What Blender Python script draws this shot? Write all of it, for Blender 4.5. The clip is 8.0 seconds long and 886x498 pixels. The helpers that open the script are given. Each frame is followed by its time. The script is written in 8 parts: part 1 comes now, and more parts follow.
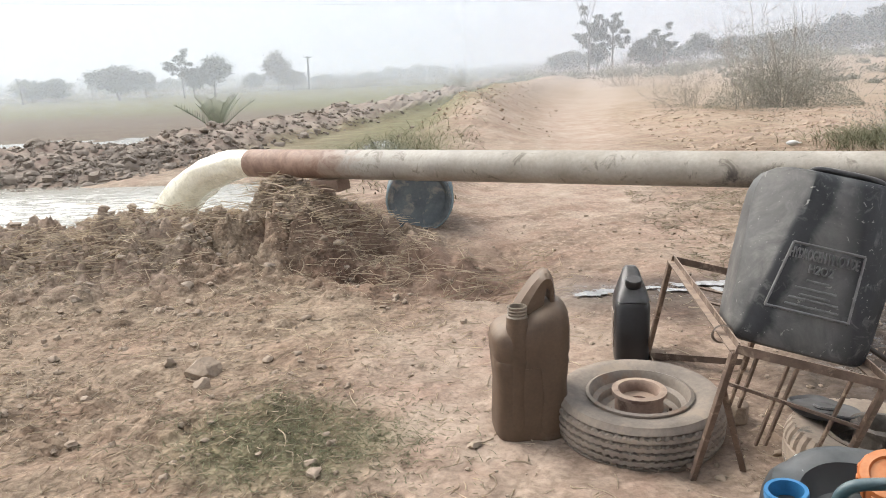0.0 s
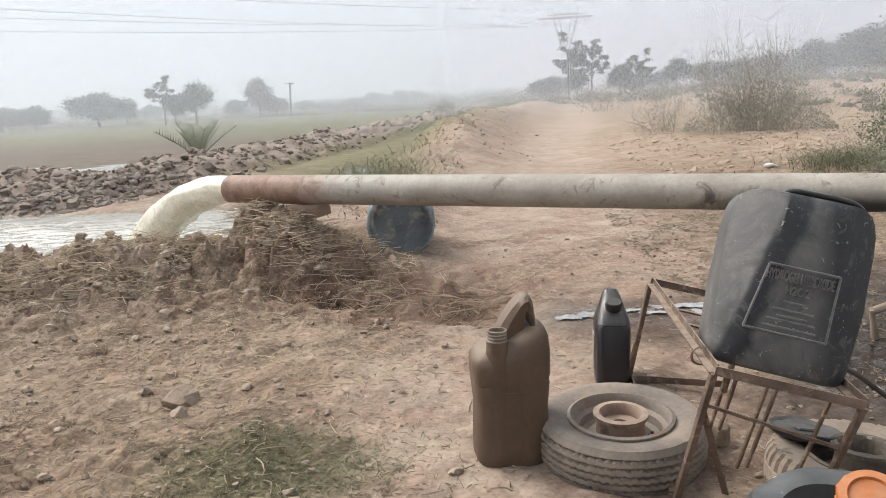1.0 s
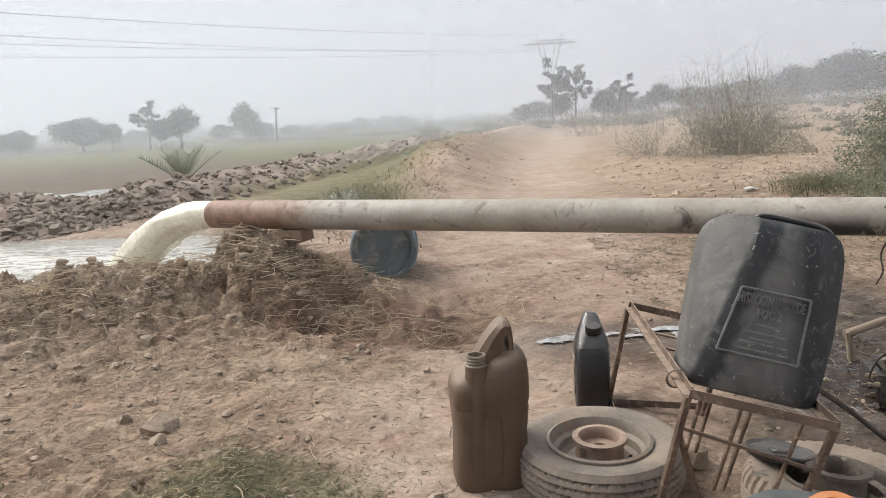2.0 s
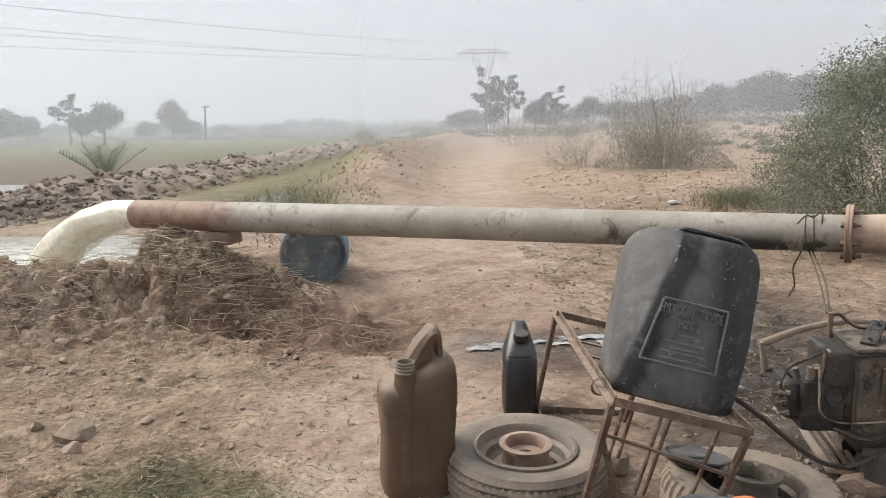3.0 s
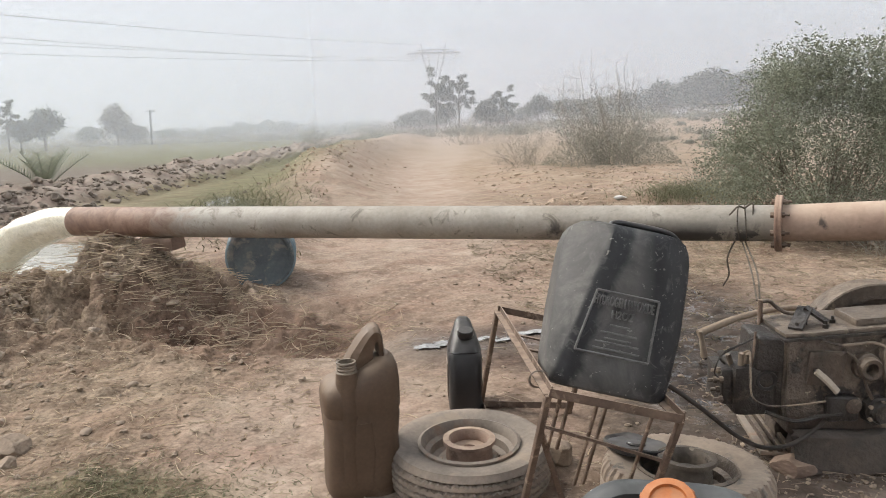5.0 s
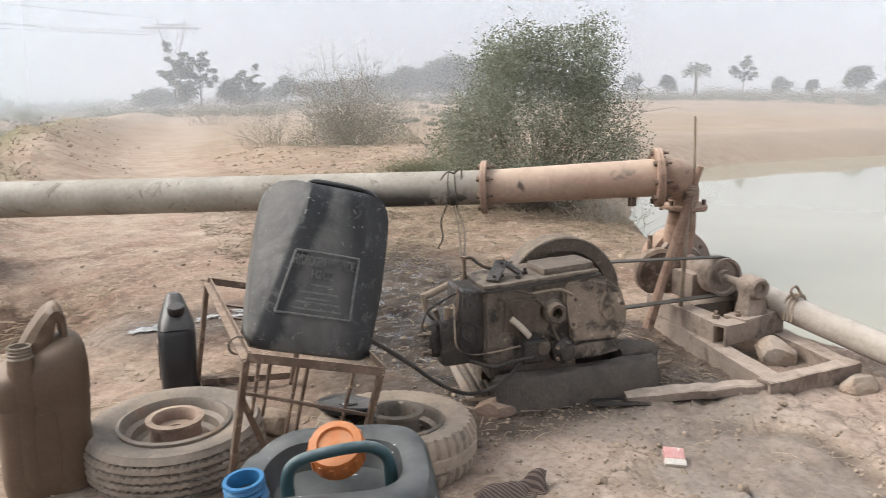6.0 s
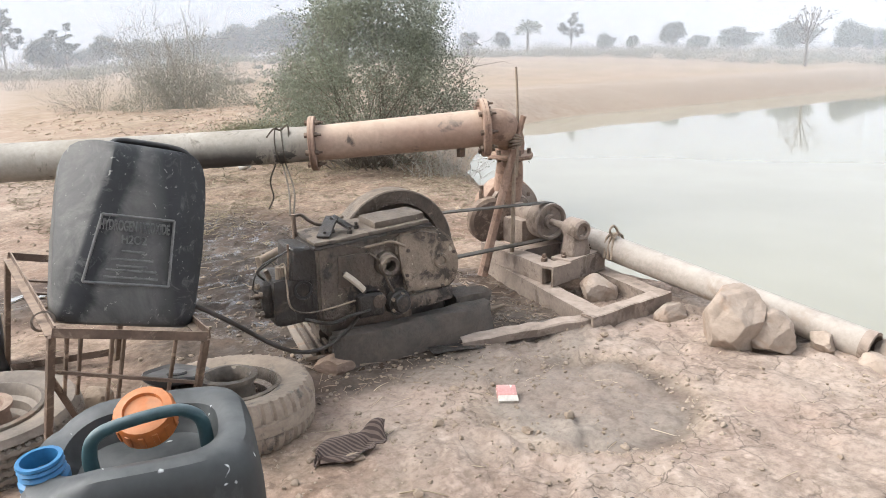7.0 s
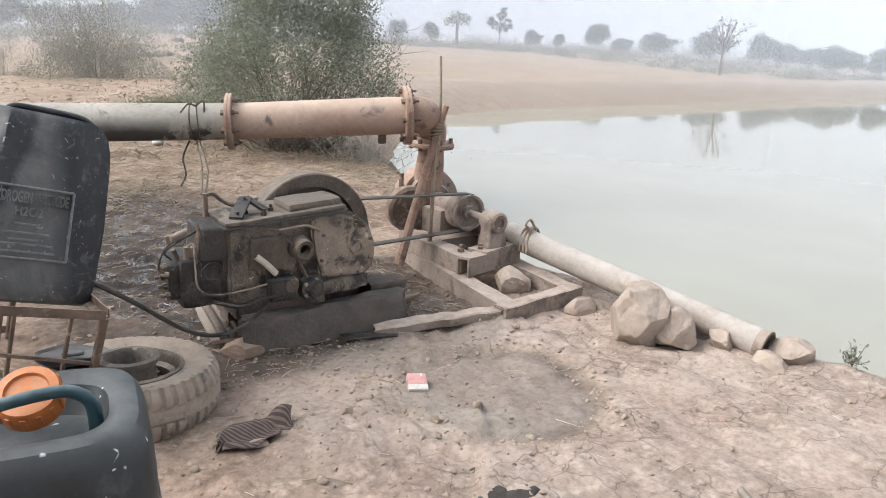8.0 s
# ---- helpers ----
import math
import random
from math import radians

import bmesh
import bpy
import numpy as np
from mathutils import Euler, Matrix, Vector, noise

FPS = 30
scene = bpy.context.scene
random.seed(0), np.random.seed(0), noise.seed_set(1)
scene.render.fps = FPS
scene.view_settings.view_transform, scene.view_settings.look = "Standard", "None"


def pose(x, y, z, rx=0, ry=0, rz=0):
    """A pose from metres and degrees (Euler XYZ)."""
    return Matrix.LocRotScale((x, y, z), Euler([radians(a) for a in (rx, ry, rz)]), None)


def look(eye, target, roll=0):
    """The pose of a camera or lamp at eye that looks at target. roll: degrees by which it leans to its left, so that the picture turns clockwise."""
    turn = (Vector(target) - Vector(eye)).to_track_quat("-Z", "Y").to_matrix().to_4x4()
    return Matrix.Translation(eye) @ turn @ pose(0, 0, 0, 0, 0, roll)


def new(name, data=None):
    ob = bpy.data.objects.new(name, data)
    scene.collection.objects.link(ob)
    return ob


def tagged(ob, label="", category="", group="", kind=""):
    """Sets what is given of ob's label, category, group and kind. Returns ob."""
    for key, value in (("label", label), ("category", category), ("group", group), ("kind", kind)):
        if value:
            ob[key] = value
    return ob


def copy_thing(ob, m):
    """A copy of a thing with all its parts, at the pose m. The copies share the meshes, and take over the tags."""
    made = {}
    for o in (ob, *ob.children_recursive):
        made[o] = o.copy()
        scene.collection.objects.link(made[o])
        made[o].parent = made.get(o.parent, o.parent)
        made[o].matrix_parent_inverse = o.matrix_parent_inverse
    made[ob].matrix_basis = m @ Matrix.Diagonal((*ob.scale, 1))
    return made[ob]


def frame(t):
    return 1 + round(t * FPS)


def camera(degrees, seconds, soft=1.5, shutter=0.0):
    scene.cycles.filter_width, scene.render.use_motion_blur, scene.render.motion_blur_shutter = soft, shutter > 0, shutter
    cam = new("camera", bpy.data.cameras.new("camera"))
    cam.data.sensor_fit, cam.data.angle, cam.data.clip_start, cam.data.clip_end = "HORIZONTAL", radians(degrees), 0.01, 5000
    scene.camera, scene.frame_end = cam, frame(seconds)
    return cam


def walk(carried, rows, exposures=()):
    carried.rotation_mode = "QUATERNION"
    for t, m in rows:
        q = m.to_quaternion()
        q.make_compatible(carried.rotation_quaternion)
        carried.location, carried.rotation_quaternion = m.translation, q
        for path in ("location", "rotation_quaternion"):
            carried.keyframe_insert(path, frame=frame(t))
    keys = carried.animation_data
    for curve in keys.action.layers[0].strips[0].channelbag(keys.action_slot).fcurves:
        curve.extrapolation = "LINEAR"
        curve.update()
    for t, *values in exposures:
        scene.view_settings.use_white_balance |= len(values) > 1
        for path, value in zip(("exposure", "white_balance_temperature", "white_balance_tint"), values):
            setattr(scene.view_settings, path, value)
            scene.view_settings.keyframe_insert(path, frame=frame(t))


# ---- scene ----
cam = camera(61.2, 8.0, soft=0.8, shutter=0.15)
PATH = [
    (0, (0.002, -0.364, 1.146), (-0.222, 1.569, 0.685), -2.5),
    (0.3, (-0.012, -0.359, 1.148), (-0.193, 1.585, 0.714), -2.4),
    (0.5, (-0.012, -0.358, 1.148), (-0.203, 1.588, 0.73), -2.3),
    (1, (0.014, -0.356, 1.143), (-0.164, 1.595, 0.744), -2.7),
    (1.2, (0.022, -0.357, 1.142), (-0.148, 1.596, 0.744), -3.3),
    (1.5, (0.04, -0.37, 1.145), (-0.139, 1.59, 0.788), -3.2),
    (3, (0.038, -0.374, 1.154), (0.082, 1.598, 0.825), -0.7),
    (3.5, (0.054, -0.374, 1.153), (0.153, 1.599, 0.84), -0.2),
    (4, (0.063, -0.373, 1.15), (0.143, 1.601, 0.838), -1.2),
    (4.2, (0.065, -0.371, 1.149), (0.151, 1.603, 0.836), -1.3),
    (5.3, (0.127, -0.392, 1.147), (0.409, 1.555, 0.788), -2.1),
    (5.5, (0.167, -0.376, 1.11), (0.638, 1.523, 0.695), -2.4),
    (5.8, (0.216, -0.385, 1.084), (0.904, 1.453, 0.697), -0.8),
    (6, (0.245, -0.396, 1.075), (1.028, 1.403, 0.688), -0.6),
    (6.2, (0.267, -0.403, 1.068), (1.206, 1.314, 0.658), -0.6),
    (6.5, (0.289, -0.409, 1.058), (1.348, 1.218, 0.578), -0.5),
    (6.8, (0.3, -0.415, 1.051), (1.415, 1.16, 0.525), -0.5),
    (7, (0.304, -0.419, 1.047), (1.422, 1.164, 0.552), -1.4),
    (7.2, (0.31, -0.421, 1.044), (1.472, 1.1, 0.464), -0.3),
    (7.3, (0.313, -0.422, 1.043), (1.485, 1.065, 0.397), -0.3),
    (7.5, (0.319, -0.424, 1.043), (1.519, 1.043, 0.405), 1.0),
    (7.7, (0.322, -0.426, 1.043), (1.568, 1.044, 0.507), 1.1),
    (8, (0.322, -0.422, 1.041), (1.601, 1.024, 0.52), 2.5),
]
EXPOSURES = [(0, 0.81, 6510, 10), (0.5, 0.65, 6510, 10), (1, 0.58, 6510, 10), (1.6, 0.51, 6560, 10), (3, 0.49, 6590, 10), (4.2, 0.49, 6610, 10), (5.5, 0.53, 6640, 10), (6, 0.71, 6510, 10), (6.3, 0.93, 6610, 10), (6.6, 0.99, 6510, 10), (7, 0.96, 6310, 10), (7.5, 0.88, 6160, 10), (8, 0.81, 6160, 10)]
walk(cam, [(t, look(eye, target, roll)) for t, eye, target, roll in PATH], EXPOSURES)

# ---- light: a flat hazy sky and a weak, wide sun ----
SUN_EL, SUN_AZ = radians(42), radians(-60)
sky_world = bpy.data.worlds.new("hazy_sky")
sky_world.use_nodes = True
scene.world = sky_world
wn, wl = sky_world.node_tree.nodes, sky_world.node_tree.links
sky_tex = wn.new("ShaderNodeTexSky")
sky_tex.sky_type = "NISHITA"
sky_tex.sun_disc = False
sky_tex.sun_elevation, sky_tex.sun_rotation = SUN_EL, SUN_AZ
sky_tex.dust_density, sky_tex.air_density, sky_tex.ozone_density = 4.0, 1.0, 1.0
grey = wn.new("ShaderNodeHueSaturation")
grey.inputs["Saturation"].default_value = 0.10
over = wn.new("ShaderNodeMix")
over.data_type = "RGBA"
over.inputs["Factor"].default_value = 0.97
over.inputs["B"].default_value = (7.0, 7.5, 8.25, 1)
wl.new(sky_tex.outputs["Color"], grey.inputs["Color"])
wl.new(grey.outputs["Color"], over.inputs["A"])
wl.new(over.outputs["Result"], wn["Background"].inputs["Color"])
wn["Background"].inputs["Strength"].default_value = 0.080

sun_data = bpy.data.lights.new("sun", "SUN")
sun_data.energy, sun_data.angle, sun_data.color = 3.4, radians(50), (1.0, 0.96, 0.90)
sun = new("sun", sun_data)
sun.rotation_euler = (radians(90) - SUN_EL, 0, radians(180) - SUN_AZ)
scene.cycles.transparent_max_bounces = 64


# ---- noise and shape tools ----
RNG = np.random.RandomState(7)
TAB = RNG.rand(256, 256)


def vnoise(x, y, seed=0):
    x, y = np.asarray(x, float) + seed * 17.31, np.asarray(y, float) + seed * 9.77
    i, j = np.floor(x).astype(int), np.floor(y).astype(int)
    u, v = x - i, y - j
    u, v = u * u * (3 - 2 * u), v * v * (3 - 2 * v)
    a, b = TAB[i % 256, j % 256], TAB[(i + 1) % 256, j % 256]
    c, d = TAB[i % 256, (j + 1) % 256], TAB[(i + 1) % 256, (j + 1) % 256]
    return (a * (1 - u) + b * u) * (1 - v) + (c * (1 - u) + d * u) * v


def fbm(x, y, seed=0, octaves=4):
    x, y = np.asarray(x, float), np.asarray(y, float)
    out, amp, total = 0, 1.0, 0
    for k in range(octaves):
        out = out + amp * vnoise(x * 2**k, y * 2**k, seed + 3 * k)
        total += amp
        amp *= 0.5
    return out / total - 0.5


def sstep(a, b, v):
    t = np.clip((np.asarray(v, float) - a) / (b - a), 0, 1)
    return t * t * (3 - 2 * t)


def along(x, y, pts):
    """Distance to a polyline, and the third value of its points at the nearest place."""
    best, val = np.full(np.shape(x), 1e9), np.zeros(np.shape(x))
    for (ax, ay, av), (bx, by, bv) in zip(pts[:-1], pts[1:]):
        dx, dy = bx - ax, by - ay
        s = np.clip(((x - ax) * dx + (y - ay) * dy) / (dx * dx + dy * dy), 0, 1)
        d = np.hypot(x - ax - s * dx, y - ay - s * dy)
        near = d < best
        best, val = np.where(near, d, best), np.where(near, av + s * (bv - av), val)
    return best, val


def inside(x, y, poly):
    odd = np.zeros(np.shape(x), bool)
    for (ax, ay), (bx, by) in zip(poly, poly[1:] + poly[:1]):
        cross = (ay > y) != (by > y)
        at = ax + (y - ay) * (bx - ax) / ((by - ay) or 1e-9)
        odd ^= cross & (x < at)
    return odd


def cells(x, y, seed=0):
    """Uneven cells: the gap to the nearest edge, and a random number for each cell."""
    x, y = np.asarray(x, float) + 0.35 * fbm(x, y, seed + 40, 2), np.asarray(y, float) + 0.35 * fbm(y, x, seed + 41, 2)
    i, j = np.floor(x).astype(int), np.floor(y).astype(int)
    f1, f2, pick = np.full(np.shape(x), 9.0), np.full(np.shape(x), 9.0), np.zeros(np.shape(x))
    for a in (-1, 0, 1):
        for b in (-1, 0, 1):
            u, v = (i + a + 31 * seed) % 256, (j + b + 57 * seed) % 256
            d = np.hypot(i + a + TAB[u, v] - x, j + b + TAB[v, u] - y)
            near = d < f1
            f2 = np.where(near, f1, np.minimum(f2, d))
            pick = np.where(near, TAB[(u + 91) % 256, (v + 13) % 256], pick)
            f1 = np.minimum(f1, d)
    return f2 - f1, pick


def lumps(x, y, seed, soft=0.3):
    gap, pick = cells(x, y, seed)
    return (pick - 0.25) * sstep(0.0, soft, gap)


# ---- the lie of the land ----
CANAL = [(-40, 5.2, 1.2), (-9, 6.0, 1.1), (-4.6, 6.3, 1.0), (-3.9, 7.3, 0.95), (-3.45, 9, 0.75), (-3.2, 12, 0.62), (-2.5, 17, 0.6), (-1.75, 30, 0.6), (1.5, 80, 0.6)]
OUTFALL = [(-2.55, 5.55, 0.62), (-3.6, 6.0, 0.85), (-4.6, 6.3, 1.0)]
NEAR_BANK = [(-9, 4.2, 0.15), (-4.2, 4.35, 0.13), (-3.3, 4.45, 0.15), (-2.75, 4.5, 0.22), (-2.2, 4.45, 0.17), (-1.9, 4.56, 0.15), (-1.62, 4.66, 0.42), (-1.25, 4.46, 0.43), (-0.94, 4.36, 0.14)]
FAR_BANK = [(-30, 8.6, 0.34), (-8, 8.7, 0.34), (-5.6, 9.3, 0.36), (-5.0, 12, 0.38), (-4.2, 17, 0.36), (-3.4, 30, 0.34), (-0.5, 80, 0.2)]
LEFT_HEAP = [(-7, 3.75, 0.15), (-3.4, 3.72, 0.15), (-2.75, 3.75, 0.13), (-2.2, 3.95, 0.12), (-1.8, 4.25, 0.1)]
SAND_BANK = [(-0.7, 9.8, 0.06), (-0.9, 12, 0.30), (-1.1, 16, 0.62), (-0.9, 20, 0.66), (-0.2, 27, 0.5), (1.5, 40, 0.25)]
TRACK = [(0.4, 5, 1), (0.5, 9, 1), (0.9, 14, 1), (1.3, 18, 1), (2.6, 26, 1), (3.6, 38, 1), (8, 90, 1)]
POND = [(3.3, -60), (3.2, -0.4), (3.1, 0.35), (3.06, 0.8), (3.12, 1.4), (3.1, 2.2), (3.3, 3.2), (4.6, 5.2), (5.6, 7.4), (7.6, 11), (10, 14.6), (15, 16.3), (30, 16.9), (60, 17.4), (160, 10), (160, -60)]
RAMP = [(-2.05, 4.30), (-1.85, 3.55), (-1.75, 3.2), (-0.6, 3.2), (-1.05, 3.52), (-1.30, 3.75), (-1.62, 4.25), (-1.8, 4.42)]
CANAL_LEVEL, POND_LEVEL = 0.05, -0.60


def canal_gap(x, y):
    d1, r1 = along(x, y, CANAL)
    d2, r2 = along(x, y, OUTFALL)
    return np.minimum(d1 - r1, d2 - r2)


def pond_gap(x, y):
    """Metres beyond the pond's edge; negative on the land."""
    ring = [(a, b, 0) for a, b in POND + POND[:1]]
    d, _ = along(x, y, ring)
    return np.where(inside(x, y, POND), d, -d)


def land(x, y):
    x, y = np.asarray(x, float), np.asarray(y, float)
    reach = np.hypot(x - 0.3, y - 1.5)
    z = 0.05 * fbm(x * 0.5, y * 0.5, 1) * sstep(1.5, 6, reach) + 0.035 * fbm(x * 1.7, y * 1.7, 2) * sstep(0.6, 2.5, reach) * sstep(26, 14, reach)
    z = z + 0.026 * fbm(x * 6, y * 6, 4, 3) * sstep(16, 8, reach) + 0.014 * fbm(x * 19, y * 19, 6, 2) * sstep(12, 5, reach)
    # crumbly ground on the field side, hard cracked plates on the pond side
    crumb = sstep(-0.3, -1.1, x) * sstep(6, 4, y) * sstep(-0.10, 0.12, fbm(x * 1.5, y * 1.5, 51))
    z = z + crumb * (0.045 * lumps(x * 6.5, y * 6.5, 5) + 0.024 * lumps(x * 15, y * 15, 6)) + sstep(-0.2, -0.9, x) * sstep(6, 4, y) * 0.05 * fbm(x * 3.2, y * 3.2, 55, 3)
    # trodden ledges and shallow hollows
    near = sstep(7, 4, reach) * (1 - sstep(0.42, 0.30, np.hypot(x - 1.90, y - 1.08)))
    z = z + near * (0.030 * np.abs(fbm(x * 2.6, y * 2.6, 56, 5)) + 0.022 * np.round(3.2 * fbm(x * 1.9, y * 1.9, 57, 5)) / 3.2)
    plates = sstep(1.0, 1.5, x) * sstep(2.3, 1.5, y) * sstep(-0.12, 0.10, fbm(x * 1.3, y * 1.3, 52))
    z = z + plates * (0.026 * lumps(x * 4.5, y * 4.5, 7, 0.10) + 0.020 * lumps(x * 11, y * 11, 8, 0.15) + 0.010 * lumps(x * 24, y * 24, 58, 0.25))
    z = z - 0.022 * sstep(0.40, 0.30, np.hypot((x - 1.90) * 1.0, y - 1.08) + 0.10 * fbm(x * 3, y * 3, 53))
    # long rise of the far plain
    z = z + 0.55 * sstep(13, 46, y) * sstep(-7, 4, x) + 0.55 * sstep(19, 33, y) * sstep(6, 18, x) + 0.1 * sstep(9, 20, y) * sstep(-2, -8, x)
    # the hollow behind the lip, where water has run
    lip = 3.20 - 0.33 * np.clip(x, -1.6, 0.3) + 0.12 * fbm(x * 2.1, x * 0 + 2.0, 11)
    z = z - (0.17 * sstep(lip, lip + 0.05, y) * sstep(5.4, 3.9, y)) * sstep(-2.0, -1.2, x) * sstep(0.25, -0.25, x)
    # dry ground between the canal and the track stands above the water
    z = z + 0.13 * sstep(0.25, 0.6, canal_gap(x, y)) * sstep(-0.4, -1.1, x) * sstep(5.35, 5.7, y) * sstep(9.5, 7.5, y)
    # banks
    d, h = along(x, y, NEAR_BANK)
    w = 0.5 + 0.12 * fbm(x * 1.1, y * 1.1, 12)
    front = np.exp(-((d / w) ** 2))
    z = z + h * front * (1 + 0.55 * fbm(x * 2.6, y * 2.6, 13)) + np.exp(-((d / 0.60) ** 2)) * (0.20 * fbm(x * 4.5, y * 4.5, 14, 3) + 0.11 * (lumps(x * 6, y * 6, 9, 0.4) - 0.2) + 0.07 * lumps(x * 14, y * 14, 10, 0.3))
    d, h = along(x, y, LEFT_HEAP)
    z = z + np.exp(-((d / 0.42) ** 2)) * (h * (1 + 0.8 * fbm(x * 2.2, y * 2.2, 54)) + 0.14 * (lumps(x * 5, y * 5, 12) - 0.2) + 0.09 * lumps(x * 12, y * 12, 13))
    d, h = along(x, y, FAR_BANK)
    z = z + h * np.exp(-((d / 1.15) ** 2)) * (1 + 0.7 * fbm(x * 1.3, y * 1.3, 15)) + (0.22 * fbm(x * 2.4, y * 2.4, 16, 3) + 0.16 * (lumps(x * 3, y * 3, 11) - 0.2)) * np.exp(-((d / 1.3) ** 2))
    d, h = along(x, y, SAND_BANK)
    z = z + h * np.exp(-((d / 0.95) ** 2)) * (1 + 0.6 * fbm(x * 0.9, y * 0.9, 17)) + 0.20 * fbm(x * 1.6, y * 1.6, 18, 4) * np.exp(-((d / 1.3) ** 2))
    rough = sstep(1.8, 3.2, x) * sstep(8, 10, y) * sstep(24, 14, y)
    z = z + rough * (0.22 * fbm(x * 0.9, y * 0.9, 19, 4) + 0.08)
    d, _ = along(x, y, TRACK)
    z = z - 0.05 * np.exp(-((d / 0.9) ** 2)) * sstep(9, 12, y)
    # cuts
    gap = canal_gap(x, y) + 0.16 * fbm(x * 2.2, y * 2.2, 20)
    bed = -0.30 + 0.375 * sstep(6.6, 7.6, y)
    z = z + (bed - z) * sstep(0.34, -0.22, gap)
    gap = pond_gap(x, y) + 0.22 * sstep(13, 7, y) * fbm(x * 1.6, y * 1.6, 21) * sstep(0.2, 1.6, np.abs(x - 3.0) + np.abs(y - 1.2) * 0.3)
    wide = 0.40 + 1.3 * sstep(6, 13, y)
    z = z + (-0.95 - z) * sstep(-0.12, 1.0, gap / wide * 0.55)
    return z


def on_ramp(x, y):
    """The smooth trodden slope between the two heaps of dug earth."""
    return inside(np.asarray(x, float), np.asarray(y, float), RAMP)


def bare(places, rng, keep=0.12):
    """Leaves out most places on the trodden slope."""
    hit = on_ramp([p[0] for p in places], [p[1] for p in places])
    return [p for p, h in zip(places, hit) if not h or rng.rand() < keep]


def ground_z(x, y):
    return float(land(np.array([x]), np.array([y]))[0])


# ---- mesh tools ----
def finish(me, smooth=35):
    me.update()
    if smooth:
        me.shade_smooth()
        me.set_sharp_from_angle(angle=radians(smooth))
    return me


def part(name, bm, material, parent=None, label="", smooth=35):
    """One mesh object from a bmesh (or a ready mesh), under a thing or under a part."""
    if isinstance(bm, bpy.types.Mesh):
        me = bm
    else:
        bmesh.ops.recalc_face_normals(bm, faces=bm.faces)
        me = bpy.data.meshes.new(name)
        bm.to_mesh(me)
        bm.free()
    finish(me, smooth)
    if not me.materials:
        me.materials.append(material)
    ob = new(name, me)
    if parent:
        ob.parent = parent
    if label:
        ob["label"] = label
    return ob


def thing(name, m, label, category, group="", kind=""):
    ob = new(name)
    ob.empty_display_size = 0.1
    ob.matrix_world = m
    return tagged(ob, label, category, group, kind)


def grid_mesh(name, verts, nu, nv, close_u=False, close_v=False):
    faces = []
    for a in range(nu if close_u else nu - 1):
        for b in range(nv if close_v else nv - 1):
            a2, b2 = (a + 1) % nu, (b + 1) % nv
            faces.append((a * nv + b, a2 * nv + b, a2 * nv + b2, a * nv + b2))
    me = bpy.data.meshes.new(name)
    me.from_pydata([tuple(v) for v in verts], [], faces)
    return me


def box(bm, size, m=None, bevel=0.0, seg=2):
    out = bmesh.ops.create_cube(bm, size=1.0, matrix=(m or Matrix()) @ Matrix.Diagonal((*size, 1)))
    if bevel:
        edges = list({e for v in out["verts"] for e in v.link_edges})
        bmesh.ops.bevel(bm, geom=edges, offset=bevel, segments=seg, profile=0.6, affect="EDGES")
    return bm


def bar(bm, p, q, w, h, up=(0, 0, 1), bevel=0.0):
    """A straight bar from p to q."""
    p, q = Vector(p), Vector(q)
    z = (q - p).normalized()
    x = Vector(up).cross(z)
    if x.length < 1e-4:
        x = Vector((1, 0, 0)).cross(z)
    x.normalize()
    y = z.cross(x)
    m = Matrix((x, y, z)).transposed().to_4x4()
    m.translation = (p + q) / 2
    return box(bm, (w, h, (q - p).length), m, bevel)


def lathe(bm, profile, seg=32, m=None, closed=False):
    """Turns (radius, height) pairs about z."""
    m = m or Matrix()
    rings = []
    for r, z in profile:
        if r < 1e-5:
            rings.append([bm.verts.new(m @ Vector((0, 0, z)))])
        else:
            rings.append([bm.verts.new(m @ Vector((r * math.cos(2 * math.pi * k / seg), r * math.sin(2 * math.pi * k / seg), z))) for k in range(seg)])
    pairs = list(zip(rings[:-1], rings[1:])) + ([(rings[-1], rings[0])] if closed else [])
    for a, b in pairs:
        for k in range(seg):
            quad = [a[k % len(a)], a[(k + 1) % len(a)], b[(k + 1) % len(b)], b[k % len(b)]]
            quad = list(dict.fromkeys(quad))
            if len(quad) > 2:
                bm.faces.new(quad)
    return bm


def axis_to(p, q):
    """A pose at p whose z points to q."""
    q2 = (Vector(q) - Vector(p)).to_track_quat("Z", "Y").to_matrix().to_4x4()
    q2.translation = p
    return q2


def rod(bm, p, q, r, seg=12, r2=None):
    length = (Vector(q) - Vector(p)).length
    return lathe(bm, [(0, 0), (r, 0), (r2 or r, length), (0, length)], seg, axis_to(p, q))


def spline(pts, n):
    """Points along a smooth line through pts."""
    pts = [Vector(p) for p in pts]
    ext = [2 * pts[0] - pts[1]] + pts + [2 * pts[-1] - pts[-2]]
    out = []
    for k in range(n):
        s = k / (n - 1) * (len(pts) - 1)
        i = min(int(s), len(pts) - 2)
        t = s - i
        a, b, c, d = ext[i : i + 4]
        out.append(0.5 * (2 * b + (c - a) * t + (2 * a - 5 * b + 4 * c - d) * t * t + (3 * b - a - 3 * c + d) * t**3))
    return out


